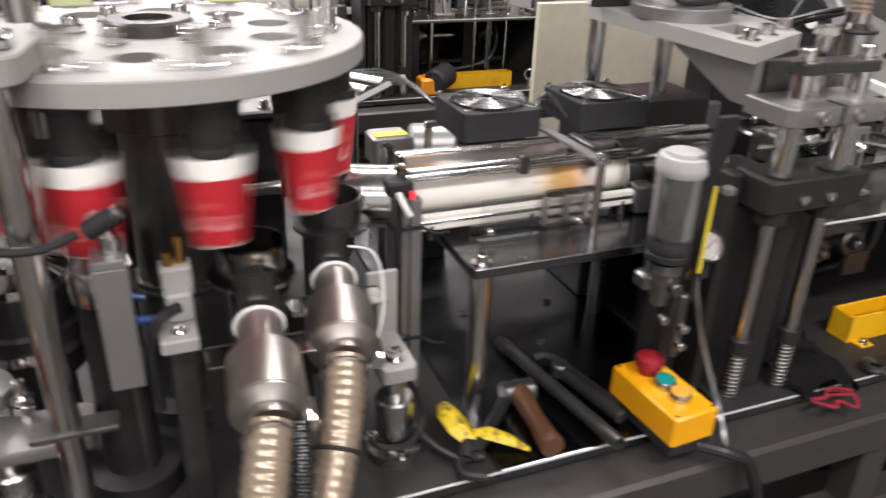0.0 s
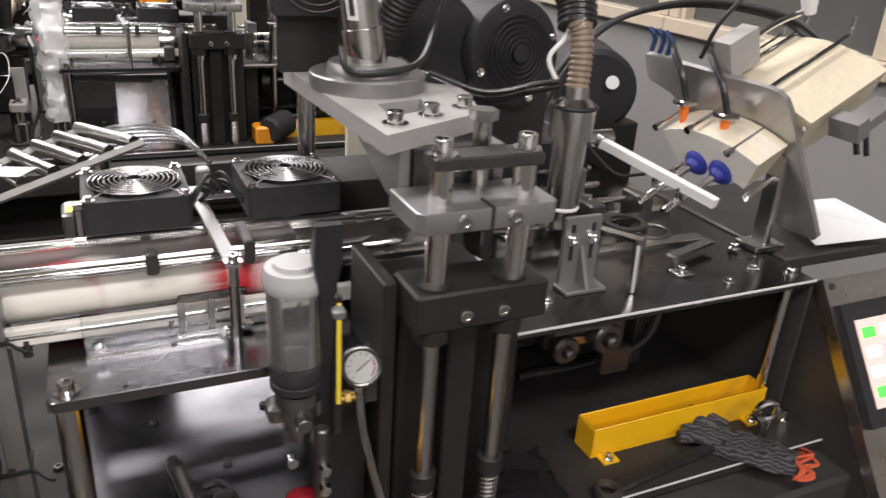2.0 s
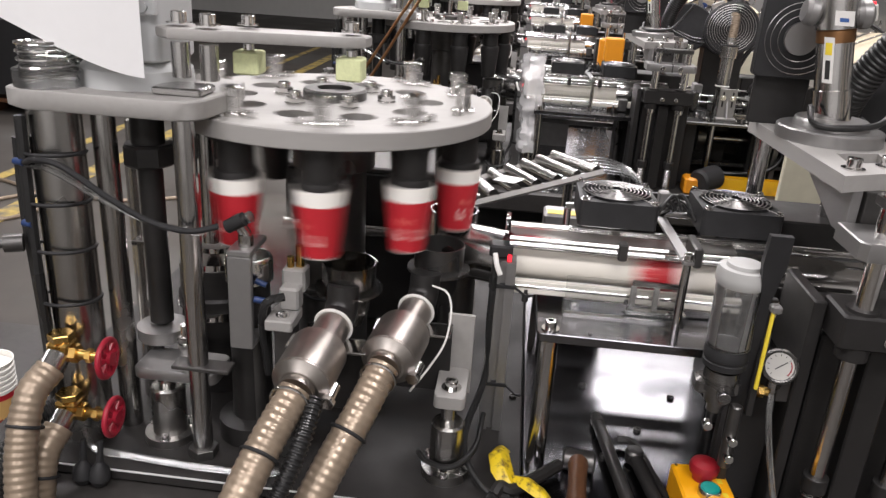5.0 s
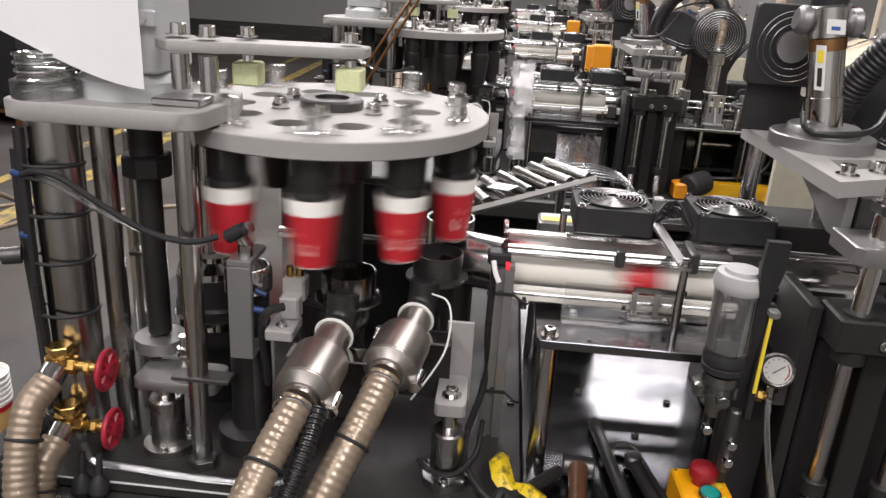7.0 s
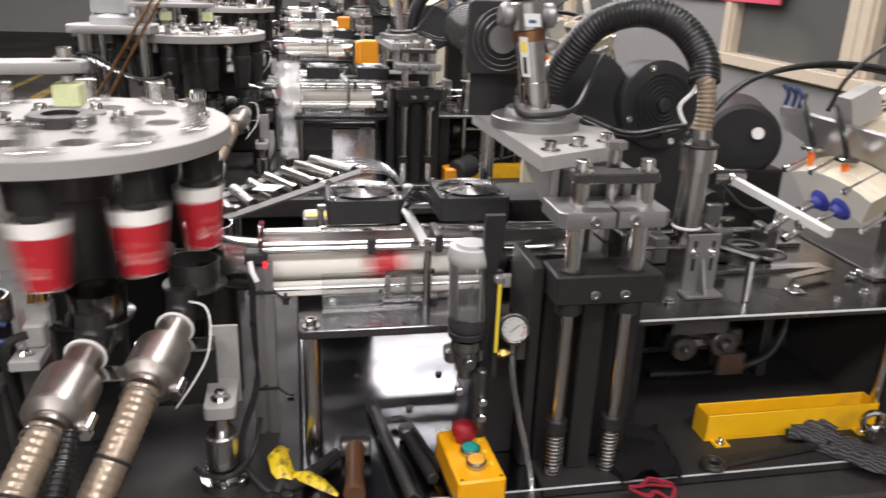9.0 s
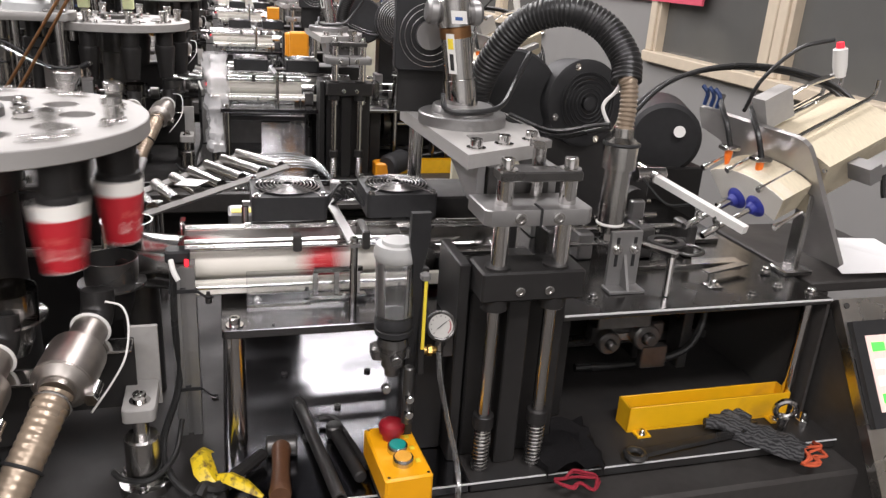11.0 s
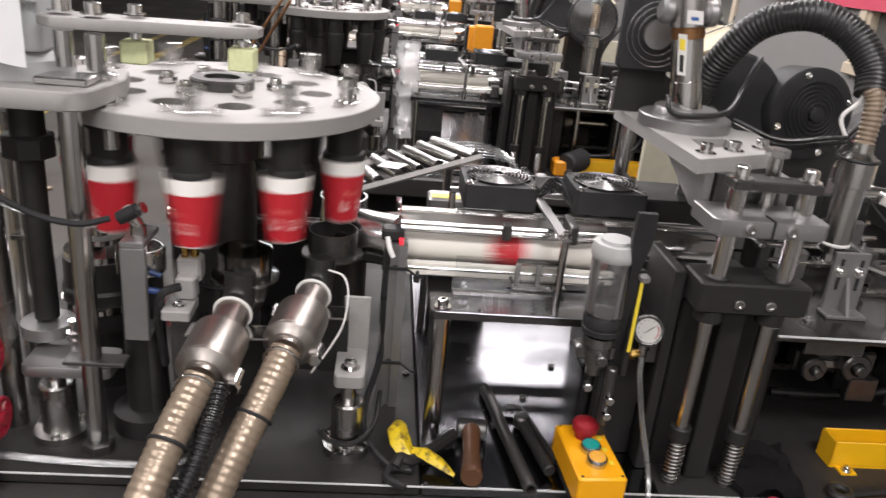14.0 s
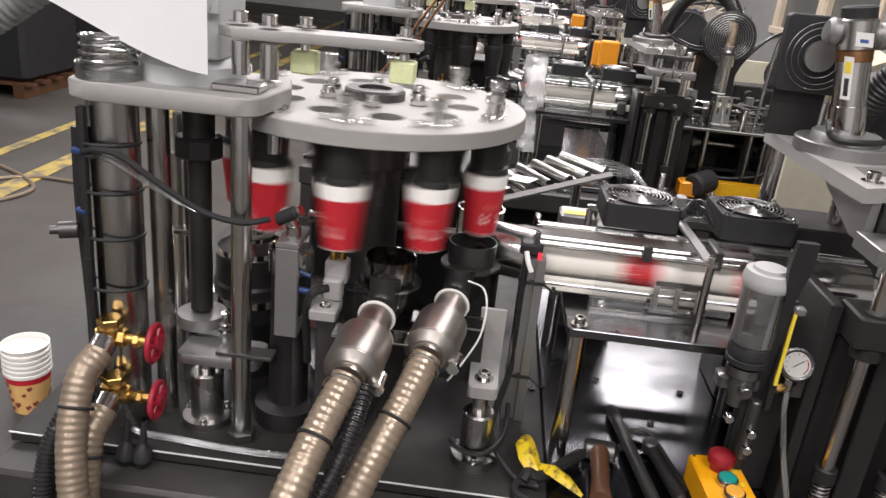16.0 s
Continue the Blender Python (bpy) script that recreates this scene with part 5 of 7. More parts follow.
part("slot_bar", Mesh().prism([(1.02, 0.835), (1.032, 0.845), (1.075, 0.775), (1.062, 0.765)], TABLE + 0.060, TABLE + 0.066), STEEL, gdv)
part("guide_ring", Mesh().ring((1.125, 0.825, TABLE + 0.05), (0, 0, 1), 0.026, 0.003), DARK_STEEL, gdv)

fm = unit("feeder_mechanism", (1.1, 1.02, TABLE), "chrome rods, springs and dark blocks of the feeder", "machine part")
for y, z in ((0.925, 0.030), (0.955, 0.048), (1.06, 0.035), (1.09, 0.055)):
    part("slide_rod", Mesh().cyl((0.90, y, TABLE + z), (1.20, y, TABLE + z), 0.0055, 12), CHROME, fm)
for x, y, w, h in ((0.905, 0.93, 0.02, 0.065), (0.98, 0.95, 0.03, 0.05), (1.10, 0.945, 0.028, 0.058), (1.19, 0.94, 0.018, 0.062), (0.94, 1.075, 0.03, 0.075), (1.15, 1.075, 0.03, 0.07)):
    part("slide_block", Mesh().box(x - w / 2, x + w / 2, y - 0.03, y + 0.03, TABLE, TABLE + h, 0.003), DARK_STEEL if w < 0.029 else ALU_GREY, fm)
for x in (0.98, 1.10):
    part("block_screw", Mesh().bolt((x, 0.945, TABLE + 0.058), 0.005, 0.006), CHROME, fm)
for x0, y in ((1.00, 0.925), (1.03, 1.06)):
    part("spring", Mesh().sweep([(x0 + 0.0012 * k, y + 0.0095 * math.cos(k * 0.9), TABLE + 0.032 + 0.0095 * math.sin(k * 0.9)) for k in range(60)], 0.0014, 5, 2), STEEL, fm)
for x, y in ((0.92, 0.76), (0.90, 0.83), (1.20, 0.735), (1.27, 0.76)):
    part("table_bolt", Mesh().bolt((x, y, TABLE), 0.0055, 0.006), CHROME, fm)
part("finger_plate", Mesh().prism([(1.16, 0.80), (1.26, 0.83), (1.255, 0.845), (1.155, 0.815)], TABLE + 0.012, TABLE + 0.016, "z"), STEEL, fm)
part("finger_stand", Mesh().cyl((1.17, 0.81, TABLE), (1.17, 0.81, TABLE + 0.014), 0.005), STEEL, fm)
fwg = unit("forming_wing", (0.76, 0.86, BASE), "polished curved forming wing beside the mandrel", "machine part")
wv, wf = [], []
for i in range(9):
    t = radians(-20 + 130 * i / 8)
    wv += [(x, 0.885 + 0.044 * math.cos(t) * -1, 1.125 + 0.044 * math.sin(t)) for x in (0.625, 0.80)] + [(x, 0.885 + 0.047 * math.cos(t) * -1, 1.125 + 0.047 * math.sin(t)) for x in (0.625, 0.80)]
    if i:
        k = 4 * i
        wf += [(k - 4, k - 3, k + 1, k), (k - 2, k + 2, k + 3, k - 1), (k - 4, k, k + 2, k - 2), (k - 3, k - 1, k + 3, k + 1)]
part("wing", Mesh().add(wv, wf), CHROME, fwg)
part("wing_stand", Mesh().cyl((0.66, 0.93, 1.0), (0.66, 0.93, 1.165), 0.007).cyl((0.66, 0.93, BASE), (0.66, 0.93, 1.0), 0.011), DARK_STEEL, fwg)
part("wing_block", Mesh().box(0.635, 0.665, 0.825, 0.845, 1.076, 1.118, 0.003), DARK_STEEL, fwg)
ht = unit("heater_tube", (0.968, 0.824, TABLE), "stainless heater tube on slotted aluminium bracket", "heater")
part("tube", Mesh().lathe((0.966, 0.822, 1.175), (0.01, 0.01, 1), [(0, 0.019), (0.012, 0.0215), (0.014, 0.0215), (0.105, 0.0215), (0.107, 0.0275), (0.150, 0.0275), (0.152, 0.024), (0.158, 0.017), (0.172, 0.016)], 32), BRUSHED, ht)
part("band", Mesh().ring((0.9675, 0.8235, 1.322), (0.01, 0.01, 1), 0.0275, 0.003), BLACK, ht)
part("white_collar", Mesh().ring((0.966, 0.822, 1.19), (0.01, 0.01, 1), 0.0205, 0.0028), WHITE, ht)
part("bracket", Mesh().box(0.956, 1.012, 0.790, 0.797, TABLE + 0.004, 1.185, 0.001).box(0.952, 1.016, 0.765, 0.797, TABLE, TABLE + 0.006, 0.001), ALU_GREY, ht)
part("bracket_rib", Mesh().prism([(0.765, TABLE + 0.006), (0.79, TABLE + 0.006), (0.79, 1.145)], 0.982, 0.987, "x"), ALU_GREY, ht)
part("slot", Mesh().box(0.966, 0.971, 0.7885, 0.79, 1.125, 1.175), BLACK, ht)
part("slot", Mesh().box(0.997, 1.002, 0.7885, 0.79, 1.125, 1.175), BLACK, ht)
for x in (0.9685, 0.9995):
    part("bolt", Mesh().bolt((x, 0.790, 1.155), 0.006, 0.006, (0, -1, 0)), CHROME, ht)
part("ribbed_sleeve", Mesh().sweep([(0.969, 0.824, 1.345), (0.972, 0.828, 1.38), (0.972, 0.834, 1.41), (0.966, 0.84, 1.425)], 0.0145, 14, 8, 0.0018, 0.007), HOSE_TAN_SOLID, ht)
part("nut", Mesh().hexnut((0.966, 0.822, 1.16), 0.012, 0.014), CHROME, ht)
hs = unit("blower_hose", (0.9, 0.95, TABLE), "arched black ribbed blower hose", "hose")
part("hose", Mesh().sweep([(0.972, 0.845, 1.415), (0.975, 0.865, 1.45), (0.95, 0.90, 1.492), (0.90, 0.93, 1.512), (0.845, 0.97, 1.492), (0.81, 1.0, 1.44), (0.795, 1.03, 1.385), (0.80, 1.08, 1.33)], 0.0245, 20, 9, 0.0016, 0.0072), RUBBER, hs)
part("lead", Mesh().sweep([(0.955, 0.84, 1.34), (0.94, 0.85, 1.375), (0.958, 0.848, 1.40), (0.966, 0.85, 1.42)], 0.003, 8, 8), WHITE, hs)
part("lead", Mesh().sweep([(0.952, 0.835, 1.345), (0.93, 0.87, 1.33), (0.88, 0.89, 1.318), (0.82, 0.92, 1.335), (0.78, 0.95, 1.36)], 0.004, 8, 8), RUBBER, hs)
part("lead", Mesh().sweep([(0.95, 0.835, 1.35), (0.93, 0.86, 1.342), (0.87, 0.88, 1.330), (0.81, 0.92, 1.348)], 0.0035, 8, 8), RUBBER, hs)

bw = unit("blower", (1.0, 1.10, BASE), "black round blower with ring grille", "blower")
bc = Vector((1.01, 1.05, 1.345))
bd = Vector((0.12, -1, 0.1)).normalized()
part("housing", Mesh().lathe(bc, -bd, [(0, 0.074), (0.004, 0.08), (0.075, 0.08), (0.09, 0.06)], 40), BLACK, bw)
g = Mesh()
for r in np.arange(0.012, 0.064, 0.0075):
    g.ring(bc + bd * (0.004 + 0.008 * (1 - r / 0.066)), bd, float(r), 0.0014, 36, 6)
part("ring_grille", g, BLACK, bw)
part("grille_hub", Mesh().lathe(bc, bd, [(0, 0.012), (0.012, 0.012), (0.013, 0.009)], 20), BLACK, bw)
part("volute", Mesh().lathe(bc + Vector((-0.12, 0.10, 0.0)), Vector((-0.25, -1, 0.1)), [(0, 0.08), (0.06, 0.085), (0.065, 0.08)], 40), BLACK, bw)
part("pedestal", Mesh().box(0.94, 1.08, 1.06, 1.14, BASE, 1.29, 0.004), BLACK_OXIDE, bw)
for t in (20, 110, 200, 290):
    u, w = frame_of(bd)
    p = bc + (u * math.cos(radians(t)) + w * math.sin(radians(t))) * 0.07
    part("screw", Mesh().bolt(p, 0.004, 0.004, bd), CHROME, bw)

# ---------- tray, crank, gloves ----------
tr = unit("drip_tray", (1.15, 0.74, BASE), "yellow painted steel drip tray bolted to the bed", "tray")
X0, X1, Y0, Y1, Z0, Z1 = 0.992, 1.308, 0.712, 0.752, BASE, 0.902
part("tray_wall", Mesh().box(X0, X1, Y0, Y0 + 0.003, Z0 + 0.004, Z1, 0.001).box(X0, X1, Y1 - 0.003, Y1, Z0 + 0.004, Z1, 0.001).box(X0, X0 + 0.003, Y0, Y1, Z0 + 0.004, Z1, 0.001).box(X1 - 0.003, X1, Y0, Y1, Z0 + 0.004, Z1, 0.001), TRAY_YELLOW, tr)
part("tray_floor", Mesh().box(X0, X1, Y0, Y1, Z0, Z0 + 0.004), TRAY_YELLOW, tr)
for x in (X0 + 0.01, X1 - 0.045):
    part("tray_tab", Mesh().box(x, x + 0.025, Y0 - 0.02, Y0, Z0, Z0 + 0.003), TRAY_YELLOW, tr)
for x in (X0 + 0.022, X1 - 0.033):
    part("tray_bolt", Mesh().bolt((x, Y0 - 0.011, Z0 + 0.003), 0.0055, 0.006), CHROME, tr)

cr = unit("crank_slide", (1.05, 0.82, BASE), "dark steel crank slide with chrome pins", "machine part", far=False)
part("top_bracket", Mesh().box(0.975, 1.075, 0.80, 0.85, 1.030, 1.040, 0.002).box(0.975, 1.075, 0.80, 0.806, 1.010, 1.032, 0.001), WORN, cr)
part("slide_block", Mesh().box(0.985, 1.125, 0.830, 0.862, 0.966, 1.002, 0.004), WORN, cr)
for x, z, r in ((1.006, 0.978, 0.021), (1.078, 0.984, 0.025)):
    part("cam_roller", Mesh().lathe((x, 0.824, z), (0, -1, 0), [(0, r), (0.016, r), (0.019, r * 0.88), (0.019, r * 0.5), (0.015, r * 0.42), (0.030, r * 0.40), (0.032, r * 0.3)], 26), WORN, cr, "round steel cam roller")
part("link", Mesh().box(1.000, 1.084, 0.822, 0.830, 0.974, 0.990, 0.002), STEEL, cr)
for x in (0.995, 1.03, 1.062):
    part("bolt", Mesh().bolt((x, 0.824, 1.040), 0.005, 0.007), CHROME, cr)
part("foot", Mesh().box(1.070, 1.120, 0.803, 0.820, 0.925, 0.968, 0.002), WORN, cr)
frm = unit("inner_frame", (1.2, 1.0, BASE), "dark inner machine frame under the feeding table", "machine part")
part("frame", Mesh().box(0.86, 0.90, 0.78, 1.15, BASE, 1.07, 0.003).box(1.13, 1.17, 0.95, 1.15, BASE, 1.07, 0.003).box(0.90, 1.30, 1.10, 1.15, 0.90, 1.0, 0.003), BLACK_OXIDE, frm)
part("shaft", Mesh().cyl((0.90, 1.02, 0.975), (1.30, 1.02, 0.975), 0.018, 20), STEEL, frm)
part("cam", Mesh().lathe((1.18, 1.02, 0.975), (1, 0, 0), [(0, 0.05), (0.02, 0.05), (0.022, 0.03), (0.05, 0.03)], 28), WORN, frm)
part("cam", Mesh().lathe((0.95, 1.02, 0.975), (1, 0, 0), [(0, 0.06), (0.022, 0.06), (0.024, 0.035), (0.045, 0.035)], 28), WORN, frm)
part("tie_bar", Mesh().box(0.92, 1.30, 0.96, 0.975, 0.885, 0.90, 0.002), WORN, frm)
part("upright", Mesh().box(1.20, 1.22, 0.90, 0.95, BASE, 1.05, 0.002), WORN, frm)
part("hose", Mesh().sweep([(1.23, 0.93, 1.06), (1.24, 0.90, 0.98), (1.20, 0.88, 0.91), (1.10, 0.89, 0.88), (0.98, 0.90, 0.875)], 0.008, 10, 8), RUBBER, frm)
part("yellow_block", Mesh().box(0.95, 0.98, 0.90, 0.93, 1.058, 1.072).box(1.04, 1.06, 0.92, 0.94, 1.058, 1.072), YELLOW, frm)


def glove(name, base, turn, label, edge, fingers, flat):
    g = unit(name, (*base, BASE), label, "glove", far=False)
    mm = Matrix.Translation((*base, BASE)) @ Matrix.Rotation(radians(turn), 4, "Z")
    body = Mesh()
    rr = random.Random(len(label))
    for i in range(9):
        x = -0.055 + i * 0.0138 * (1.0 if fingers else 1.15)
        w = (0.036 if i > 1 else 0.030) * (1.0 if fingers else 1.5)
        prof2 = [(x + 0.004 * rr.uniform(-1, 1), w * math.cos(t) * (0.9 + 0.2 * rr.random()), 0.003 + flat * (0.35 + 0.75 * rr.random()) * max(0, math.sin(t))) for t in np.linspace(0, math.pi, 9)]
        k3 = len(body.v)
        body.v += [Vector(p) for p in prof2]
        if i:
            body.f += [(k3 - 9 + j, k3 - 8 + j, k3 + j + 1, k3 + j) for j in range(8)]
    body.v = [mm @ p for p in body.v]
    part("palm", body, WOOL_STRIPE if fingers else WOOL, g)
    for k2 in range(fingers):
        y = -0.028 + 0.018 * k2
        f2 = Mesh().sweep([(0.045, y, 0.012), (0.075, y * 1.1, 0.017), (0.10, y * 1.25 + 0.006 * (k2 - 1), 0.011 + 0.006 * (k2 % 2))], 0.0092, 10, 5)
        f2.v = [mm @ p for p in f2.v]
        part("finger", f2, WOOL_STRIPE, g)
    cf = Mesh()
    for k2 in range(3):
        def jit():
            return rr.uniform(-0.005, 0.005)
        cf.sweep([(-0.06 + jit(), -0.032 + jit(), 0.005 + 0.003 * k2), (-0.068 + jit(), -0.012, 0.014 + 0.004 * k2), (-0.056 + jit(), 0.006, 0.008 + 0.005 * k2), (-0.066 + jit(), 0.020, 0.012), (-0.060 + jit(), 0.034, 0.005), (-0.078 + jit(), 0.012 + jit(), 0.004), (-0.070 + jit(), -0.004, 0.004), (-0.080 + jit(), -0.02, 0.004)], 0.0022, 8, 5, closed=True)
    cf.v = [mm @ p for p in cf.v]
    part("cuff", cf, edge, g)
    return g


glove("work_glove", (0.862, 0.665), 80, "black knitted work glove with red cuff on the bed", WOOL_RED, 0, 0.036)
glove("work_glove", (1.222, 0.640), 128, "grey striped knitted glove with orange cuff on the bed", WOOL_ORANGE, 4, 0.022)
wr = unit("wrench", (1.10, 0.64, BASE), "dark combination wrench lying along the bed edge", "wrench", far=False)
part("shaft", Mesh().prism([(0.982, 0.634), (1.19, 0.662), (1.188, 0.674), (0.980, 0.647)], 0.861, 0.869, "z", 0.001), DARK_STEEL, wr)
part("ring_end", Mesh().ring((0.968, 0.64, 0.865), (0, 0, 1), 0.014, 0.0055), DARK_STEEL, wr)
part("jaw", Mesh().prism(arc(1.208, 0.671, 0.021, 38, 338, 14) + [(1.208, 0.664), (1.202, 0.671), (1.208, 0.679)], 0.861, 0.869), DARK_STEEL, wr)
ey = unit("eye_bolt", (1.262, 0.668, BASE), "chrome eye bolt standing on the bed", "eye bolt")
part("eye", Mesh().ring((1.262, 0.668, 0.90), (0.3, 1, 0.2), 0.017, 0.0055), STEEL, ey)
part("shank", Mesh().cyl((1.262, 0.668, BASE), (1.262, 0.668, 0.884), 0.009), CHROME, ey)
eh = unit("hex_bolt", (1.315, 0.68, BASE), "chrome hex bolt in the bed", "bolt")
part("bolt_head", Mesh().hexnut((1.315, 0.68, BASE), 0.011, 0.012).cyl((1.315, 0.68, 0.867), (1.315, 0.68, 0.882), 0.006), CHROME, eh)


# ---------- blank magazine ----------
mg = unit("blank_magazine", (1.32, 0.95, TABLE), "tilted aluminium magazine holding cream paper blanks", "magazine")
# the magazine slopes down to the table: MU along its end plate, MV down the plate, MN up the slope
A = Vector((1.261, 1.067, 1.340))
el, az, ro = radians(23.0), radians(7.7), radians(2.0)
MN = Vector((math.cos(el) * math.cos(az), math.cos(el) * math.sin(az), math.sin(el)))
MU = Vector((math.sin(az), -math.cos(az), 0))
MV = MN.cross(MU) if MN.cross(MU).z < 0 else MU.cross(MN)
MU, MV = MU * math.cos(ro) + MV * math.sin(ro), MV * math.cos(ro) - MU * math.sin(ro)


def mag(a, b3, c):
    return A + MU * a + MV * b3 + MN * c


def slab(o, u, v, n, u0, u1, v0, v1, n0, n1):
    P = [o + u * a + v * b3 + n * c for c in (n0, n1) for a, b3 in ((u0, v0), (u1, v0), (u1, v1), (u0, v1))]
    return P, [(3, 2, 1, 0), (4, 5, 6, 7), (0, 1, 5, 4), (1, 2, 6, 5), (2, 3, 7, 6), (3, 0, 4, 7)]


def fan_blank(cu, cv, r0, r1, a0, a1):
    """A cup blank: a piece of a ring, in the plane of the magazine's end plate."""
    t = np.linspace(radians(a0), radians(a1), 9)
    return [(cu + r1 * math.sin(q), cv - r1 * math.cos(q)) for q in t] + [(cu + r0 * math.sin(q), cv - r0 * math.cos(q)) for q in t[::-1]]


def mag_slab(shape, n0, n1):
    me = Mesh()
    k3 = len(shape)
    me.add([mag(a, b3, c) for c in (n0, n1) for a, b3 in shape], [tuple(range(k3 - 1, -1, -1)), tuple(range(k3, 2 * k3))] + [(i, (i + 1) % k3, k3 + (i + 1) % k3, k3 + i) for i in range(k3)])
    return me


outline = [(0.0, 0.004), (0.004, 0.0), (0.240, 0.0), (0.256, 0.003), (0.268, 0.011), (0.274, 0.024), (0.300, 0.13), (0.324, 0.232), (0.318, 0.240), (0.222, 0.240), (0.250, 0.175), (0.250, 0.12), (0.10, 0.10), (0.05, 0.06), (0.0, 0.045)]
part("side_plate", mag_slab(outline, 0.0, 0.009), PLATE_STEEL, mg, "polished steel side plate", smooth=20)
FACE = 0.064
front_shape = fan_blank(0.183, 0.26, 0.142, 0.200, -26.5, 27)
rear_shape = fan_blank(0.190, 0.26, 0.142, 0.240, -25, 27)
part("paper_block", mag_slab(front_shape, -FACE, -0.002), CREAM, mg, "pile of cream fan-shaped paper blanks", smooth=20)
part("front_blank", mag_slab(front_shape, -FACE - 0.0015, -FACE - 0.0005), CREAM_FACE, mg, smooth=20)
part("paper_block", mag_slab(rear_shape, 0.013, 0.185), CREAM, mg, "long pile of cream paper blanks", smooth=20)
for a, b3 in ((0.092, 0.070), (0.158, 0.054), (0.2315, 0.069), (0.262, 0.135), (0.118, 0.145)):
    part("guide_rod", Mesh().cyl(mag(a, b3, -FACE - 0.012), mag(a, b3, 0.0), 0.0036, 12).cyl(mag(a, b3, -FACE - 0.016), mag(a, b3, -FACE - 0.006), 0.0060, 12), CHROME, mg)
for a, b3 in ((0.150, 0.016), (0.227, 0.012), (0.290, 0.055), (0.110, 0.035)):
    part("rear_rod", Mesh().sweep([mag(a, b3, 0.009), mag(a, b3, 0.10), mag(a, b3, 0.185), mag(a, b3 - 0.006, 0.200), mag(a, b3 - 0.026, 0.208)], 0.0040, 10, 5), CHROME, mg)
for a in (0.112, 0.190):
    p = mag(a, 0.048, -FACE * 0.5)
    part("orange_nozzle", Mesh().lathe(p, -Vector((0, 0, 1)), [(0, 0.0075), (0.014, 0.0065), (0.030, 0.003)], 14), ORANGE, mg, "orange separator nozzle")
    part("nozzle_block", Mesh().box(p.x - 0.016, p.x + 0.016, p.y - 0.013, p.y + 0.013, p.z, p.z + 0.009, 0.002), STEEL, mg)
    part("nozzle_tube", Mesh().sweep([p + Vector((0, 0, 0.008)), p + Vector((-0.008, 0.01, 0.045)), p + Vector((0.0, 0.05, 0.078)), p + Vector((0.03, 0.09, 0.085))], 0.0052, 8, 8), RUBBER, mg)
for d3 in (0.0, 0.018, 0.034):
    q = mag(0.012 + d3, -0.006, 0.004)
    part("air_fitting", Mesh().sweep([q, q + Vector((0.0, -0.004, 0.022)), q + Vector((-0.008, 0.004, 0.036))], 0.0042, 8, 5), NAVY, mg)
part("arch_tube", Mesh().sweep([(1.06, 1.08, 1.18), (1.10, 1.10, 1.28), (1.20, 1.10, 1.38), (1.33, 1.05, 1.42), (1.45, 0.95, 1.40), (1.51, 0.86, 1.30), (1.52, 0.83, 1.22)], 0.0048, 8, 10), RUBBER, mg, "black arching air tube")
part("arch_tube", Mesh().sweep([(1.065, 1.07, 1.19), (1.11, 1.09, 1.285), (1.205, 1.09, 1.385), (1.335, 1.04, 1.426), (1.455, 0.94, 1.405), (1.517, 0.85, 1.305), (1.53, 0.82, 1.22)], 0.0045, 8, 10), RUBBER, mg, "black arching air tube")
part("sensor_lead", Mesh().sweep([mag(0.10, -0.005, 0.02), mag(0.12, -0.06, 0.05), mag(0.15, -0.10, 0.11), mag(0.17, -0.095, 0.17)], 0.0038, 8, 8), RUBBER, mg)
blk = Mesh()
blk.add(*slab(A, MU, MV, MN, 0.135, 0.165, -0.045, 0.012, 0.012, 0.075))
part("cross_block", blk, ALU, mg, "drilled aluminium cross block")
part("sensor", Mesh().lathe(mag(0.175, -0.045, 0.175), Vector((-0.25, 0, 1)), [(-0.02, 0.010), (0, 0.0125), (0.030, 0.0125), (0.032, 0.009)], 18), WHITE, mg, "white round sensor")
part("sensor_led", Mesh().lathe(mag(0.175, -0.045, 0.175) + Vector((-0.008, 0, 0.031)), Vector((-0.25, 0, 1)), [(0, 0.007), (0.010, 0.006)], 14), LED_RED, mg, "glowing red sensor lamp")
part("sensor_arm", Mesh().sweep([mag(0.15, -0.02, 0.07), mag(0.16, -0.03, 0.12), mag(0.175, -0.030, 0.175)], 0.005, 8, 6), CHROME, mg)
part("base_block", Mesh().box(1.335, 1.347, 0.805, 0.835, TABLE, TABLE + 0.15, 0.002).box(1.315, 1.375, 0.80, 0.845, TABLE, TABLE + 0.010, 0.002), STEEL, mg)
clip = Mesh()
clip.add(*slab(A, MU, MV, MN, 0.300, 0.345, 0.055, 0.085, 0.05, 0.075))
clip.add(*slab(A, MU, MV, MN, 0.310, 0.345, 0.062, 0.078, 0.075, 0.14))
part("clip_block", clip, ALU_GREY, mg, "aluminium clip block with air fittings")

mt = unit("drive_motor", (1.36, 1.34, BASE), "black drive motor with white round sticker", "motor")
part("motor_body", Mesh().cyl((1.345, 1.30, 1.222), (1.42, 1.47, 1.222), 0.084, 32, 0.01), BLACK, mt)
part("round_sticker", Mesh().lathe((1.365, 1.278, 1.245), (-0.4, -1, 0.35), [(0, 0.0135), (0.001, 0.0135)], 24), WHITE, mt)
part("motor_foot", Mesh().box(1.25, 1.45, 1.28, 1.46, BASE, 1.16, 0.004), BLACK_OXIDE, mt)
part("valve_body", Mesh().box(1.10, 1.20, 1.10, 1.20, TABLE, 1.19, 0.004).cyl((1.15, 1.09, 1.15), (1.15, 1.06, 1.15), 0.025), BLACK_OXIDE, mt)
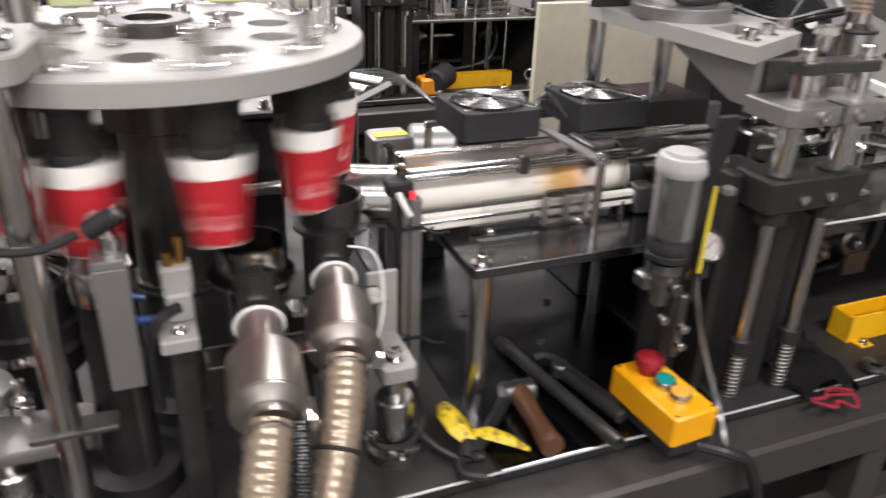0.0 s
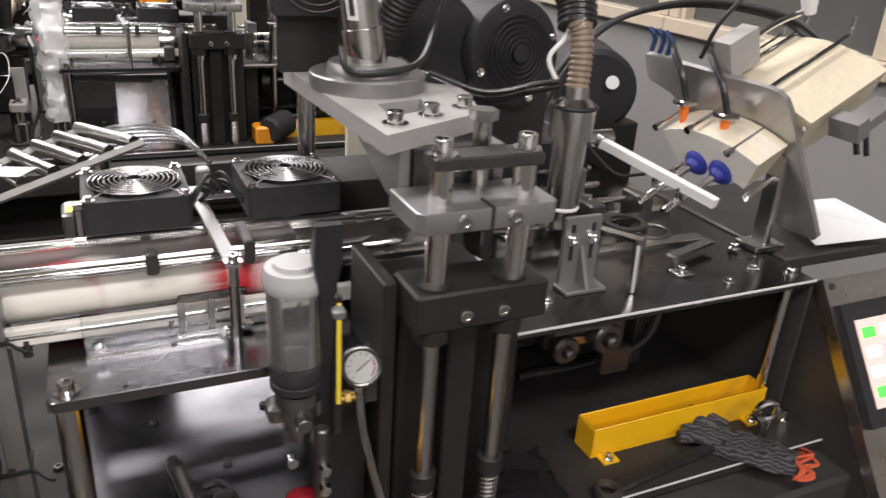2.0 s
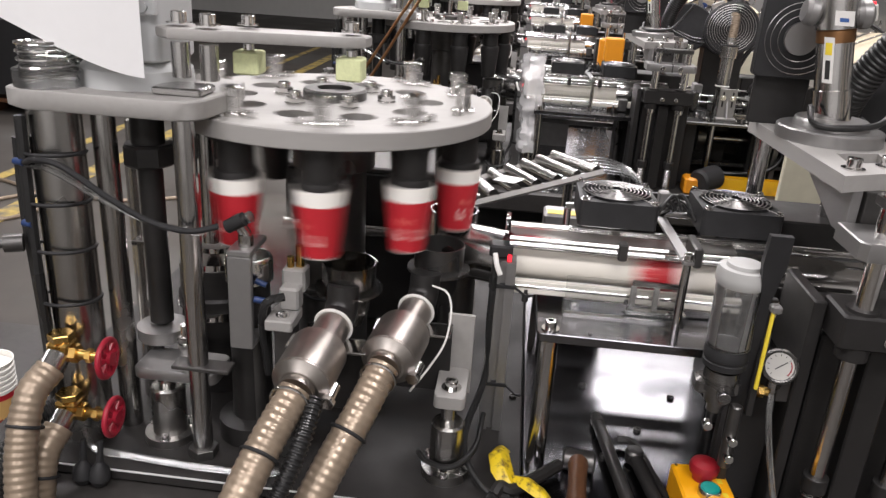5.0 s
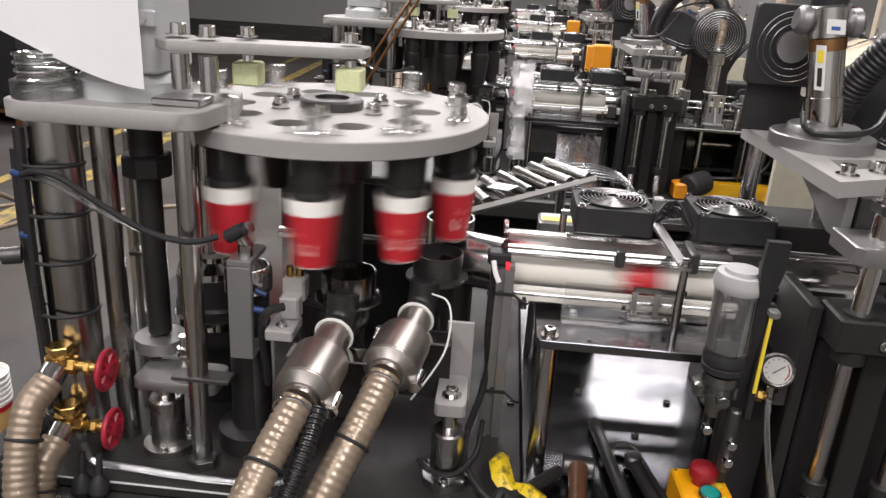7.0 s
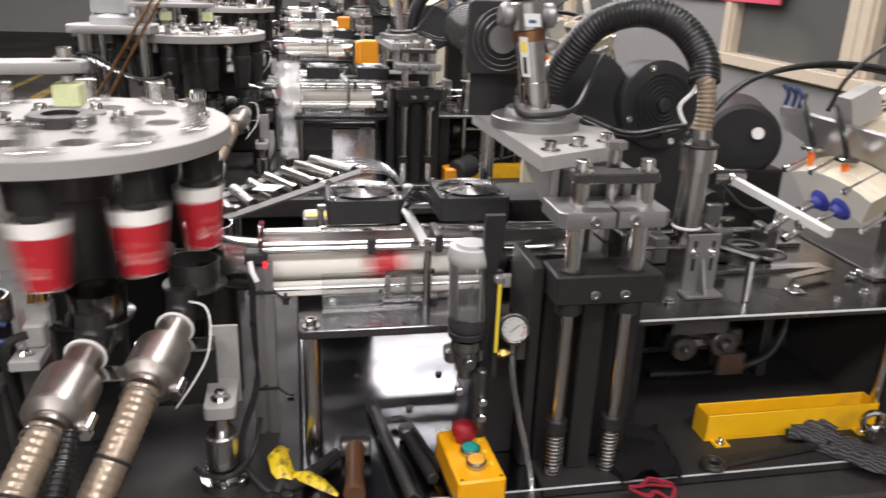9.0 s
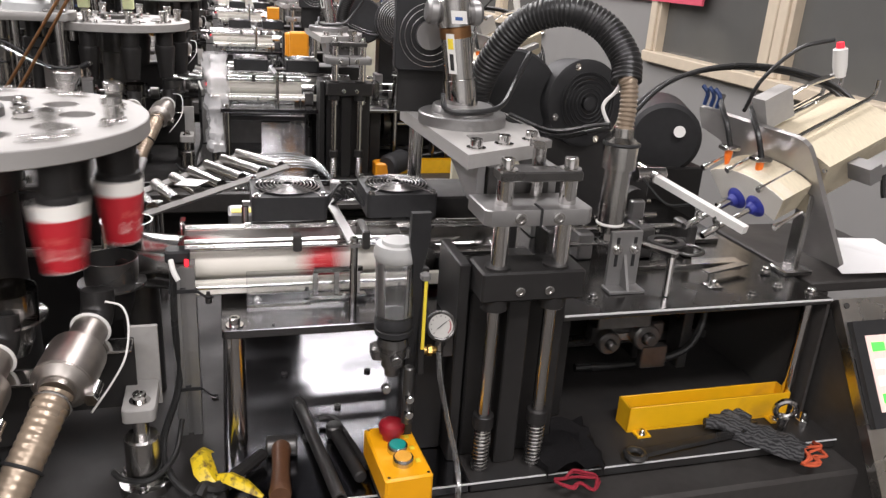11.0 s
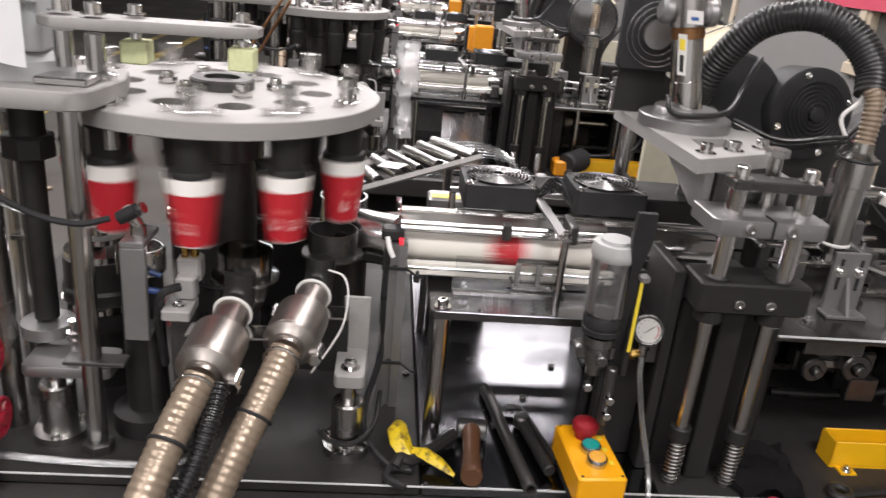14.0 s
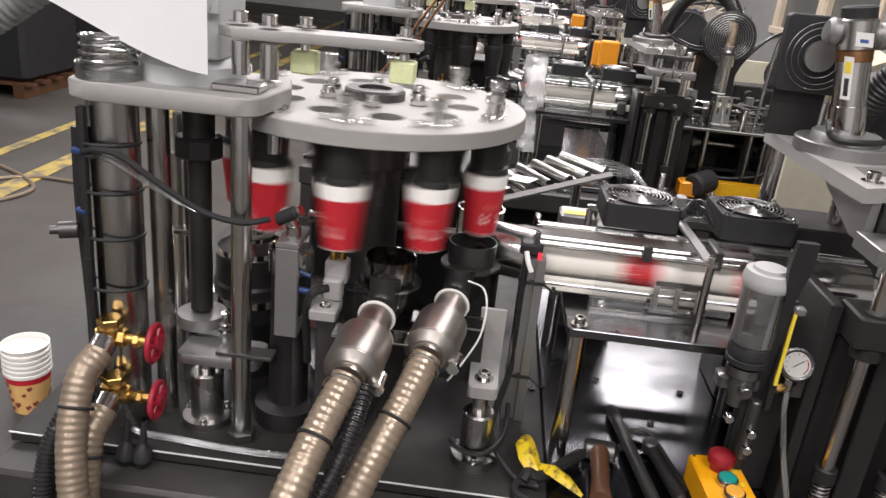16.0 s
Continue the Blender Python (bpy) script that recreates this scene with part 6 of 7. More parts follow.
tb = unit("card_sheet", (1.30, 1.75, BASE), "cream board sheet standing behind the feeding table", "board")
part("board", Mesh().box(0.98, 1.55, 1.78, 1.80, 0.0, 1.22, 0.002), material("cream_board", (0.55, 0.52, 0.40), 0.7), tb)

# swinging suction arm: pivots at its rear end
PIV = Vector((1.135, 1.0, 1.222))
arm = thing("suction_arm", tuple(PIV), "white square arm with blue suction cups and chrome rods", "suction arm")
ax, bx = PIV, Vector((1.213, 0.80, 1.177))
dd = (bx - ax).normalized()
uu = Vector((1, 0, 0)) - dd * dd.x
uu.normalize()
vv = dd.cross(uu)
bm_ = Mesh()
bm_.add(*slab(ax, dd, uu, vv, 0, (bx - ax).length, -0.0068, 0.0068, -0.0068, 0.0068))
part("bar", bm_, WHITE, arm, "white square bar")
for a in (0.160, 0.206):
    q = mag(a, 0.1185, -FACE - 0.0085)
    part("suction_rod", Mesh().cyl(q - MN * 0.115, q - MN * 0.006, 0.0050, 12).cyl(q - MN * 0.115, q - MN * 0.085, 0.0066, 12), CHROME, arm)
    part("suction_cup", Mesh().lathe(q, MN, [(-0.010, 0.008), (-0.006, 0.011), (-0.002, 0.0125), (0.002, 0.0195), (0.006, 0.0215), (0.006, 0.018)], 24), BLUE, arm, "blue suction cup")
    part("rod_holder", Mesh().sweep([q - MN * 0.080, q - MN * 0.088 + Vector((0, 0, 0.018)), ax + dd * ((q - MN * 0.085 - ax).dot(dd))], 0.0058, 8, 4), STEEL, arm)
part("pivot", Mesh().cyl(ax + Vector((-0.03, 0, 0)), ax + Vector((0.03, 0, 0)), 0.014).cyl(ax - dd * 0.03, ax + dd * 0.018, 0.012, 16), STEEL, arm)
part("air_tube", Mesh().sweep([ax + dd * 0.10 + Vector((0, 0, -0.012)), ax + dd * 0.06 + Vector((-0.01, 0, -0.03)), ax + dd * 0.02 + Vector((-0.02, 0, -0.01)), ax - dd * 0.03 + Vector((-0.01, 0, 0.01))], 0.0026, 8, 6), RUBBER, arm)

# blanks that the arm carries to the table, one each cycle
HOME = Matrix.Translation(mag(0, 0, -FACE - 0.0022)) @ Matrix((MU, MV, MN)).transposed().to_4x4()
if MU.cross(MV).dot(MN) < 0:
    HOME = Matrix.Translation(mag(0, 0, -FACE - 0.0022)) @ Matrix((MU, -MV, MN)).transposed().to_4x4()
FLIP = 1 if MU.cross(MV).dot(MN) > 0 else -1
blank0 = thing("paper_blank", (0, 0, 0), "single white fan-shaped cup blank, coated paper", "paper blank", "paper blanks")
k3 = len(front_shape)
part("sheet", Mesh().add([(a, FLIP * b3, c) for c in (0.0, 0.0006) for a, b3 in front_shape], [tuple(range(k3 - 1, -1, -1)), tuple(range(k3, 2 * k3))] + [(i, (i + 1) % k3, k3 + (i + 1) % k3, k3 + i) for i in range(k3)]), CREAM_FACE, blank0, smooth=20)
BLANKS = 36
blanks = [blank0] + [copy_thing(blank0, HOME) for k in range(1, BLANKS)]

# control panel with screen
cp = unit("operator_console", (1.5, 0.6, 0), "sloping grey control panel with small touch screen", "control panel", far=False)
o, u, v = Vector((1.345, 0.70, 1.085)), Vector((1, 0, 0)), Vector((0.0, -0.5, -0.72)).normalized()
nn = u.cross(v).normalized()
if nn.y > 0:
    nn = -nn


def face(u0, u1, v0, v1, n0, n1):
    return Mesh().add(*slab(o, u, v, nn, u0, u1, v0, v1, n0, n1))


part("panel_plate", face(0, 0.42, 0, 0.38, -0.02, 0.0), material("panel_steel", (0.50, 0.48, 0.45), 0.30, 1.0, 0.2, 12, 0.1, stretch=(1, 6, 1)), cp)
part("cabinet", Mesh().prism([(0.72, 0.0), (0.72, 1.07), (0.47, 0.75), (0.47, 0.0)][::-1], 1.347, 1.765, "x"), GREY_PAINT, cp)
part("screen_bezel", face(0.006, 0.25, 0.040, 0.215, 0.001, 0.012), BLACK, cp)
scr = part("screen", face(0.024, 0.234, 0.065, 0.19, 0.0125, 0.0135), SCREEN, cp, "lit touch screen")
ORIGIN[scr.name] = parent_origin(cp)
rnd = random.Random(3)
for i in range(4):
    for j in range(5):
        col4 = rnd.choice([(0.9, 0.1, 0.3), (0.1, 0.7, 0.1), (0.85, 0.75, 0.1), (0.6, 0.3, 0.8), (0.9, 0.9, 0.9)])
        key = "screen_tile_%d" % int(col4[0] * 100)
        mt2 = bpy.data.materials.get(key) or material(key, col4, 0.4, emit=0.6)
        part("tile", face(0.032 + 0.038 * j, 0.058 + 0.038 * j, 0.077 + 0.028 * i, 0.092 + 0.028 * i, 0.014, 0.0145), mt2, scr)
for x in (0.06, 0.11, 0.16):
    p = o + u * x + v * 0.26
    part("panel_button", Mesh().lathe(p, nn, [(0, 0.014), (0.008, 0.014), (0.009, 0.011), (0.014, 0.011)], 20), GREEN if x > 0.15 else STEEL, cp)
for a, b3 in ((0.012, 0.012), (0.012, 0.36), (0.40, 0.012)):
    p = o + u * a + v * b3
    part("panel_screw", Mesh().cyl(p, p + nn * 0.003, 0.005, 12), DARK_STEEL, cp)
ps = unit("loose_paper", (1.46, 0.95, 1.09), "white paper sheet lying behind the panel", "paper", far=False)
part("sheet", Mesh().add([(1.43, 0.79, 1.09), (1.60, 0.76, 1.10), (1.62, 0.92, 1.105), (1.45, 0.90, 1.12), (1.43, 0.79, 1.0905), (1.60, 0.76, 1.1005), (1.62, 0.92, 1.1055), (1.45, 0.90, 1.1205)], [(3, 2, 1, 0), (4, 5, 6, 7), (0, 1, 5, 4), (1, 2, 6, 5), (2, 3, 7, 6), (3, 0, 4, 7)]), PAPER, ps)
part("shelf", Mesh().box(1.36, 1.65, 0.78, 1.10, 1.06, 1.08, 0.003).box(1.36, 1.40, 0.78, 0.82, 0, 1.06).box(1.61, 1.65, 1.06, 1.10, 0, 1.06), GREY_PAINT, ps)

# ---------- left end: tie rods, pipe, valves ----------
up_ = unit("top_bridge", (-0.2, 0.75, BASE), "aluminium bridge plate on a round tie rod", "machine part")
part("bridge_plate", Mesh().prism([(-0.300, 0.668), (-0.112, 0.668), (-0.096, 0.672), (-0.086, 0.680), (-0.081, 0.692), (-0.070, 0.78), (-0.085, 0.84), (-0.13, 0.86), (-0.28, 0.84), (-0.325, 0.79), (-0.338, 0.73), (-0.33, 0.685)], 1.340, 1.364, "z", 0.002), ALU, up_)
part("tie_rod", Mesh().cyl((-0.108, 0.688, BASE), (-0.108, 0.688, 1.340), 0.0138, 24), STEEL, up_)
part("rod_nut", Mesh().hexnut((-0.108, 0.688, BASE), 0.021, 0.014), DARK_STEEL, up_)
part("rod_clip", Mesh().box(-0.14, -0.06, 0.672, 0.700, 0.998, 1.004, 0.001), DARK_STEEL, up_)
part("guide_rod", Mesh().cyl((-0.082, 0.745, 1.28), (-0.082, 0.745, 1.34), 0.011).cyl((-0.115, 0.77, 1.15), (-0.115, 0.77, 1.34), 0.011), STEEL, up_)
part("square_block", Mesh().box(-0.152, -0.090, 0.70, 0.75, 1.364, 1.374, 0.002), STEEL, up_)
bg = unit("big_pipe", (-0.288, 0.712, BASE), "wide brushed stainless pipe with black cable ties", "pipe")
part("pipe", Mesh().cyl((-0.288, 0.712, BASE), (-0.288, 0.712, 1.340), 0.0325, 36), BRUSHED, bg)
part("thin_pipe", Mesh().cyl((-0.243, 0.745, BASE), (-0.243, 0.745, 1.340), 0.0155, 24), BRUSHED, bg)
part("air_hose", Mesh().sweep([(-0.325, 0.69, 1.30), (-0.327, 0.688, 1.2), (-0.324, 0.69, 1.05), (-0.33, 0.70, 0.90)], 0.0085, 8, 6), RUBBER, bg)
part("air_hose", Mesh().sweep([(-0.312, 0.678, 1.33), (-0.314, 0.676, 1.2), (-0.316, 0.678, 1.05), (-0.32, 0.70, 0.90)], 0.007, 8, 6), RUBBER, bg)
for z in (1.28, 1.215, 1.15, 1.075):
    part("cable_tie", Mesh().ring((-0.293, 0.708, z), (0, 0.08, 1), 0.0385, 0.0025), BLACK, bg)
for z in (1.272, 1.19):
    part("blue_fitting", Mesh().cyl((-0.325, 0.676, z), (-0.311, 0.672, z), 0.0048, 12), NAVY, bg)
part("side_knob", Mesh().cyl((-0.325, 0.67, 1.165), (-0.345, 0.66, 1.165), 0.012).cyl((-0.345, 0.66, 1.165), (-0.355, 0.655, 1.165), 0.006), DARK_STEEL, bg)
at_ = unit("air_line", (-0.18, 0.67, BASE), "clear black-sleeved air line between pipe and valve", "air line")
part("line", Mesh().sweep([(-0.31, 0.672, 1.272), (-0.285, 0.655, 1.282), (-0.25, 0.652, 1.278), (-0.20, 0.655, 1.245), (-0.15, 0.66, 1.215), (-0.10, 0.662, 1.205), (-0.065, 0.675, 1.21)], 0.004, 10, 8), BLACK, at_)
part("line", Mesh().sweep([(-0.31, 0.674, 1.268), (-0.27, 0.662, 1.268), (-0.20, 0.664, 1.232), (-0.14, 0.668, 1.208), (-0.08, 0.67, 1.20)], 0.004, 10, 8), FROST, at_)
br2 = unit("black_spindle", (-0.192, 0.765, BASE), "black vertical spindle with large nut over a cylinder", "machine part")
part("spindle", Mesh().cyl((-0.196, 0.770, 1.02), (-0.196, 0.770, 1.305), 0.0165, 24), BLACK_OXIDE, br2)
part("lock_nut", Mesh().cyl((-0.196, 0.770, 1.255), (-0.196, 0.770, 1.285), 0.034, 8, 0.003).cyl((-0.196, 0.770, 1.285), (-0.196, 0.770, 1.34), 0.022), BLACK_OXIDE, br2)
part("collar_plate", Mesh().lathe((-0.196, 0.770, 0.995), (0, 0, 1), [(0, 0.036), (0.018, 0.036), (0.019, 0.018), (0.019, 0.017)], 32), ALU_GREY, br2)
part("link_plate", Mesh().prism(rounded(-0.205, -0.085, 0.688, 0.752, 0.012), 0.968, 0.984, "z", 0.0015), ALU_GREY, br2)
part("stud", Mesh().cyl((-0.150, 0.742, 0.984), (-0.150, 0.742, 1.03), 0.006).hexnut((-0.150, 0.742, 0.992), 0.011, 0.009).hexnut((-0.150, 0.742, 1.004), 0.011, 0.008), CHROME, br2)
part("cylinder_body", Mesh().lathe((-0.172, 0.722, BASE), (0, 0, 1), [(0, 0.036), (0.012, 0.036), (0.013, 0.0245), (0.085, 0.0245), (0.088, 0.021)], 28), BRUSHED, br2)
part("rod", Mesh().cyl((-0.172, 0.722, 0.94), (-0.172, 0.722, 0.97), 0.012), STEEL, br2)
for a2 in (40, 160, 280):
    part("flange_bolt", Mesh().bolt((-0.172 + 0.030 * math.cos(radians(a2)), 0.722 + 0.030 * math.sin(radians(a2)), 0.867), 0.005, 0.007), STEEL, br2)
sq = unit("rear_rods", (-0.235, 0.83, BASE), "slim steel rods behind the spindle", "machine part")
part("rod", Mesh().cyl((-0.245, 0.83, BASE), (-0.245, 0.83, 1.24), 0.018).cyl((-0.245, 0.83, 1.24), (-0.245, 0.83, 1.30), 0.013), STEEL, sq)
part("clamp", Mesh().box(-0.25, -0.215, 0.80, 0.835, 1.12, 1.128, 0.001), STEEL, sq)

ab = unit("angle_bracket", (-0.055, 0.70, BASE), "bent brushed aluminium angle bracket with sensor", "bracket")
part("upright", Mesh().box(-0.062, -0.030, 0.688, 0.697, 1.032, 1.165, 0.0015), ALU_GREY, ab)
part("top_leg", Mesh().box(-0.062, -0.030, 0.688, 0.755, 1.165, 1.174, 0.0015), ALU_GREY, ab)
part("foot_leg", Mesh().box(-0.062, -0.030, 0.697, 0.76, 1.032, 1.040, 0.0015), ALU_GREY, ab)
part("sensor", Mesh().cyl((-0.043, 0.71, 1.174), (-0.043, 0.71, 1.19), 0.010).cyl((-0.043, 0.71, 1.19), (-0.053, 0.70, 1.215), 0.008).cyl((-0.058, 0.695, 1.205), (-0.028, 0.69, 1.222), 0.0075), STEEL, ab)
part("sensor_plug", Mesh().cyl((-0.058, 0.688, 1.206), (-0.035, 0.685, 1.220), 0.009, 14), BLACK, ab)
part("stand", Mesh().cyl((-0.045, 0.745, BASE), (-0.045, 0.745, 1.032), 0.012), DARK_STEEL, ab)
vb = unit("valve_block", (0.005, 0.70, BASE), "stacked aluminium valve block with blue fittings", "valve")
part("block", Mesh().box(-0.012, 0.025, 0.682, 0.735, 1.066, 1.082, 0.002).box(-0.002, 0.025, 0.715, 0.74, 1.082, 1.115, 0.003).box(-0.004, 0.028, 0.735, 0.765, 1.10, 1.135, 0.003), ALU, vb)
part("copper_pin", Mesh().cyl((0.018, 0.75, 1.135), (0.018, 0.75, 1.165), 0.006, 12).cyl((0.006, 0.745, 1.13), (0.006, 0.745, 1.15), 0.005, 12), BRASS, vb)
part("fitting", Mesh().cyl((-0.012, 0.70, 1.10), (-0.03, 0.695, 1.105), 0.0045).cyl((-0.02, 0.72, 1.115), (-0.035, 0.72, 1.12), 0.004), NAVY, vb)
part("elbow_plug", Mesh().sweep([(0.01, 0.70, 1.11), (-0.005, 0.69, 1.108), (-0.015, 0.69, 1.095), (-0.02, 0.70, 1.06), (-0.02, 0.72, 0.98)], 0.006, 8, 6), RUBBER, vb)
part("stem", Mesh().box(-0.005, 0.022, 0.70, 0.73, BASE, 1.066, 0.002), DARK_STEEL, vb)
part("screw", Mesh().bolt((0.008, 0.70, 1.082), 0.006, 0.004), CHROME, vb)


def gate_valve(z, hose):
    g = unit("gate_valve", (-0.262, 0.655, z), "brass gate valve with red hand wheel", "valve", "gate valves")
    part("valve_body", Mesh().box(-0.300, -0.268, 0.645, 0.675, z - 0.014, z + 0.016, 0.004).cyl((-0.268, 0.655, z), (-0.222, 0.651, z), 0.007).hexnut((-0.268, 0.655, z), 0.013, 0.010, (1, 0, 0)).hexnut((-0.246, 0.653, z), 0.010, 0.008, (1, 0, 0)).hexnut((-0.284, 0.66, z + 0.016), 0.017, 0.010), BRASS, g)
    wh = Mesh().ring((-0.217, 0.651, z), (1, 0.03, 0), 0.025, 0.0042, 36, 10)
    for k2 in range(4):
        t = k2 * math.pi / 4
        wh.cyl((-0.217, 0.651 + 0.024 * math.cos(t), z + 0.024 * math.sin(t)), (-0.217, 0.651 - 0.024 * math.cos(t), z - 0.024 * math.sin(t)), 0.0036, 8)
    part("hand_wheel", wh.cyl((-0.225, 0.651, z), (-0.209, 0.651, z), 0.009, 14), RED_PAINT, g, "red hand wheel")
    part("hose_joint", Mesh().cyl((-0.284, 0.648, z - 0.002), (-0.284, 0.622, z - 0.014), 0.017, 20, 0.003), STEEL, g)
    part("hose", Mesh().sweep(hose, 0.0198, 28, 12, 0.0009, 0.0095), HOSE_TAN_SOLID, g, "tan translucent ribbed hose")
    part("cable_tie", Mesh().ring(Vector(hose[1]).lerp(Vector(hose[2]), 0.6), Vector(hose[2]) - Vector(hose[1]), 0.021, 0.0022), BLACK, g)


gate_valve(1.018, [(-0.284, 0.628, 1.006), (-0.293, 0.595, 0.985), (-0.292, 0.562, 0.93), (-0.282, 0.535, 0.87), (-0.268, 0.515, 0.79), (-0.262, 0.50, 0.62)])
gate_valve(0.927, [(-0.284, 0.628, 0.915), (-0.289, 0.60, 0.895), (-0.288, 0.578, 0.85), (-0.285, 0.56, 0.78), (-0.29, 0.55, 0.62)])
bh = unit("black_ribbed_hose", (-0.33, 0.62, BASE), "black ribbed hose hanging off the bed", "hose")
part("hose", Mesh().sweep([(-0.30, 0.66, 0.93), (-0.325, 0.62, 0.92), (-0.34, 0.58, 0.87), (-0.34, 0.55, 0.78), (-0.335, 0.54, 0.62)], 0.014, 12, 9, 0.002, 0.006), RUBBER, bh)
ll = unit("lever_pair", (-0.24, 0.62, BASE), "two black bulb levers under the valves", "lever")
for x in (-0.252, -0.228):
    part("bulb", Mesh().lathe((x, 0.630, 0.90), (0, -0.2, -1), [(0, 0.004), (0.03, 0.005), (0.04, 0.013), (0.055, 0.014), (0.064, 0.008)], 14), BLACK, ll)
ct = unit("clear_tube", (-0.15, 0.66, BASE), "clear thin tube lying along the bed edge", "tube")
part("tube", Mesh().sweep([(-0.262, 0.65, 0.90), (-0.245, 0.645, 0.875), (-0.20, 0.65, 0.866), (-0.10, 0.648, 0.862), (-0.02, 0.65, 0.862), (0.02, 0.66, 0.862)], 0.005, 8, 8), FROST, ct)

sm = unit("servo_motor", (-0.205, 0.775, 1.364), "grey servo motor standing on the bridge plate", "motor")
part("motor_flange", Mesh().lathe((-0.205, 0.775, 1.364), (0, 0, 1), [(0, 0.072), (0.022, 0.070), (0.03, 0.062), (0.034, 0.055)], 40), SERVO, sm)
part("motor_body", Mesh().prism(rounded(-0.262, -0.148, 0.72, 0.835, 0.014), 1.398, 1.62, "z", 0.003), SERVO, sm)
part("corner_lug", Mesh().box(-0.175, -0.146, 0.712, 0.722, 1.455, 1.475, 0.002).cyl((-0.160, 0.712, 1.465), (-0.160, 0.708, 1.465), 0.006), SERVO, sm)
pn = unit("paper_note", (-0.22, 0.70, 1.40), "white paper sheet hung before the servo motor", "paper", far=False)
nv, nf = [], []
for i in range(13):
    t = i / 12
    x = -0.372 + 0.228 * t
    zl = 1.470 - 0.082 * math.sin(t * math.pi / 2) ** 1.1
    y = 0.668 + 0.02 * math.sin(t * 3.0)
    nv += [(x, y, zl), (x, y, 1.66), (x, y + 0.0006, zl), (x, y + 0.0006, 1.66)]
    if i:
        k3 = 4 * i
        nf += [(k3 - 4, k3, k3 + 1, k3 - 3), (k3 - 2, k3 - 1, k3 + 3, k3 + 2)]
part("sheet", Mesh().add(nv, nf), PAPER, pn)
part("clip", Mesh().box(-0.24, -0.21, 0.684, 0.692, 1.60, 1.64, 0.002), BLACK, pn)
dh = unit("pipe_socket", (-0.30, 0.71, 1.364), "hazy hose socket and grey duct hose on the bridge", "hose")
part("hose", Mesh().sweep([(-0.305, 0.735, 1.64), (-0.315, 0.733, 1.56), (-0.345, 0.726, 1.505), (-0.385, 0.72, 1.468), (-0.43, 0.712, 1.435), (-0.50, 0.70, 1.38), (-0.56, 0.69, 1.28), (-0.58, 0.68, 1.10), (-0.585, 0.68, 0.81)], 0.028, 22, 9, 0.003, 0.010), HOSE_GREY, dh, "thick grey ribbed duct hose")
part("socket", Mesh().lathe((-0.288, 0.712, 1.364), (0, 0, 1), [(0, 0.042), (0.02, 0.042), (0.022, 0.033), (0.05, 0.033)], 32), FROST, dh)
part("coil", Mesh().sweep([(-0.288 + 0.0345 * math.cos(k2 * 0.7), 0.712 + 0.0345 * math.sin(k2 * 0.7), 1.37 + 0.0011 * k2) for k2 in range(46)], 0.0022, 6, 2), CHROME, dh)

# pressing arm over the turret
pa = thing("tamping_bar", (-0.10, 0.71, 1.364), "aluminium tamping bar with lime felt pads", "machine part")
part("arm_plate", Mesh().prism([(-0.143, 0.705), (-0.12, 0.685), (-0.065, 0.688), (-0.045, 0.70), (0.085, 0.722), (0.105, 0.735), (0.108, 0.760), (0.09, 0.775), (-0.05, 0.755), (-0.10, 0.762), (-0.14, 0.74)], 1.421, 1.434, "z", 0.002), ALU, pa)
for x, y in ((-0.118, 0.715), (-0.078, 0.705)):
    part("guide_post", Mesh().cyl((x, y, 1.374), (x, y, 1.416), 0.0115), STEEL, pa)
    part("post_bolt", Mesh().bolt((x, y, 1.438), 0.0095, 0.012), CHROME, pa)
for x, y in ((-0.042, 0.742), (0.085, 0.748)):
    part("pad_rod", Mesh().cyl((x, y, 1.378), (x, y, 1.416), 0.007), CHROME, pa)
    part("felt_pad", Mesh().box(x - 0.016, x + 0.016, y - 0.016, y + 0.016, 1.380, 1.408, 0.002), LIME, pa, "lime felt pad")
    part("rod_bolt", Mesh().bolt((x, y, 1.438), 0.0085, 0.010), CHROME, pa)
MACHINE.append(pa)

# ---------- row of machines behind ----------
row = []
for k, (dx, dy) in enumerate(((0.0, 1.66), (0.0, 3.32), (0.02, 4.98), (0.02, 6.64)), 1):
    for ob in MACHINE:
        if k > 1 and ob.name.split(".")[0] in ("black_cable", "fan_cable", "air_line", "clear_tube", "lever_pair", "hex_bolt", "eye_bolt", "level_tube", "air_tubes", "inner_frame"):
            continue
        if ob.name.startswith("pipe_socket"):
            continue
        sx = -0.09 if ob.name.startswith("drip_tray") else 0.0
        c = copy_thing(ob, pose(ob.location.x + dx + sx, ob.location.y + dy, ob.location.z))
        row.append(c)
wrp = thing("plastic_wrap", (0.33, 2.45, BASE), "crumpled clear plastic film roll standing upright", "plastic film")
wm = Mesh()
rnd = random.Random(11)
for i in range(26):
    z = 0.93 + 0.0125 * i
    for j in range(20):
        t = 2 * math.pi * j / 20
        r = (0.042 if i > 10 else 0.034) + 0.016 * noise.noise((math.cos(t) * 2, math.sin(t) * 2, i * 0.55))
        wm.v.append(Vector((0.335 + r * math.cos(t), 2.42 + 0.004 * i + r * math.sin(t), z)))
    if i:
        k3 = 20 * i
        wm.f += [(k3 - 20 + j, k3 - 20 + (j + 1) % 20, k3 + (j + 1) % 20, k3 + j) for j in range(20)]
part("film", wm, FILM, wrp)
part("foot", Mesh().cyl((0.335, 2.42, BASE), (0.335, 2.42, 0.95), 0.02), STEEL, wrp)
rf = thing("round_fan", (0.965, 2.50, BASE), "black round fan with ring guard on a stand", "fan")
fc, fd = Vector((0.965, 2.49, 1.374)), Vector((-0.15, -1, 0.1)).normalized()
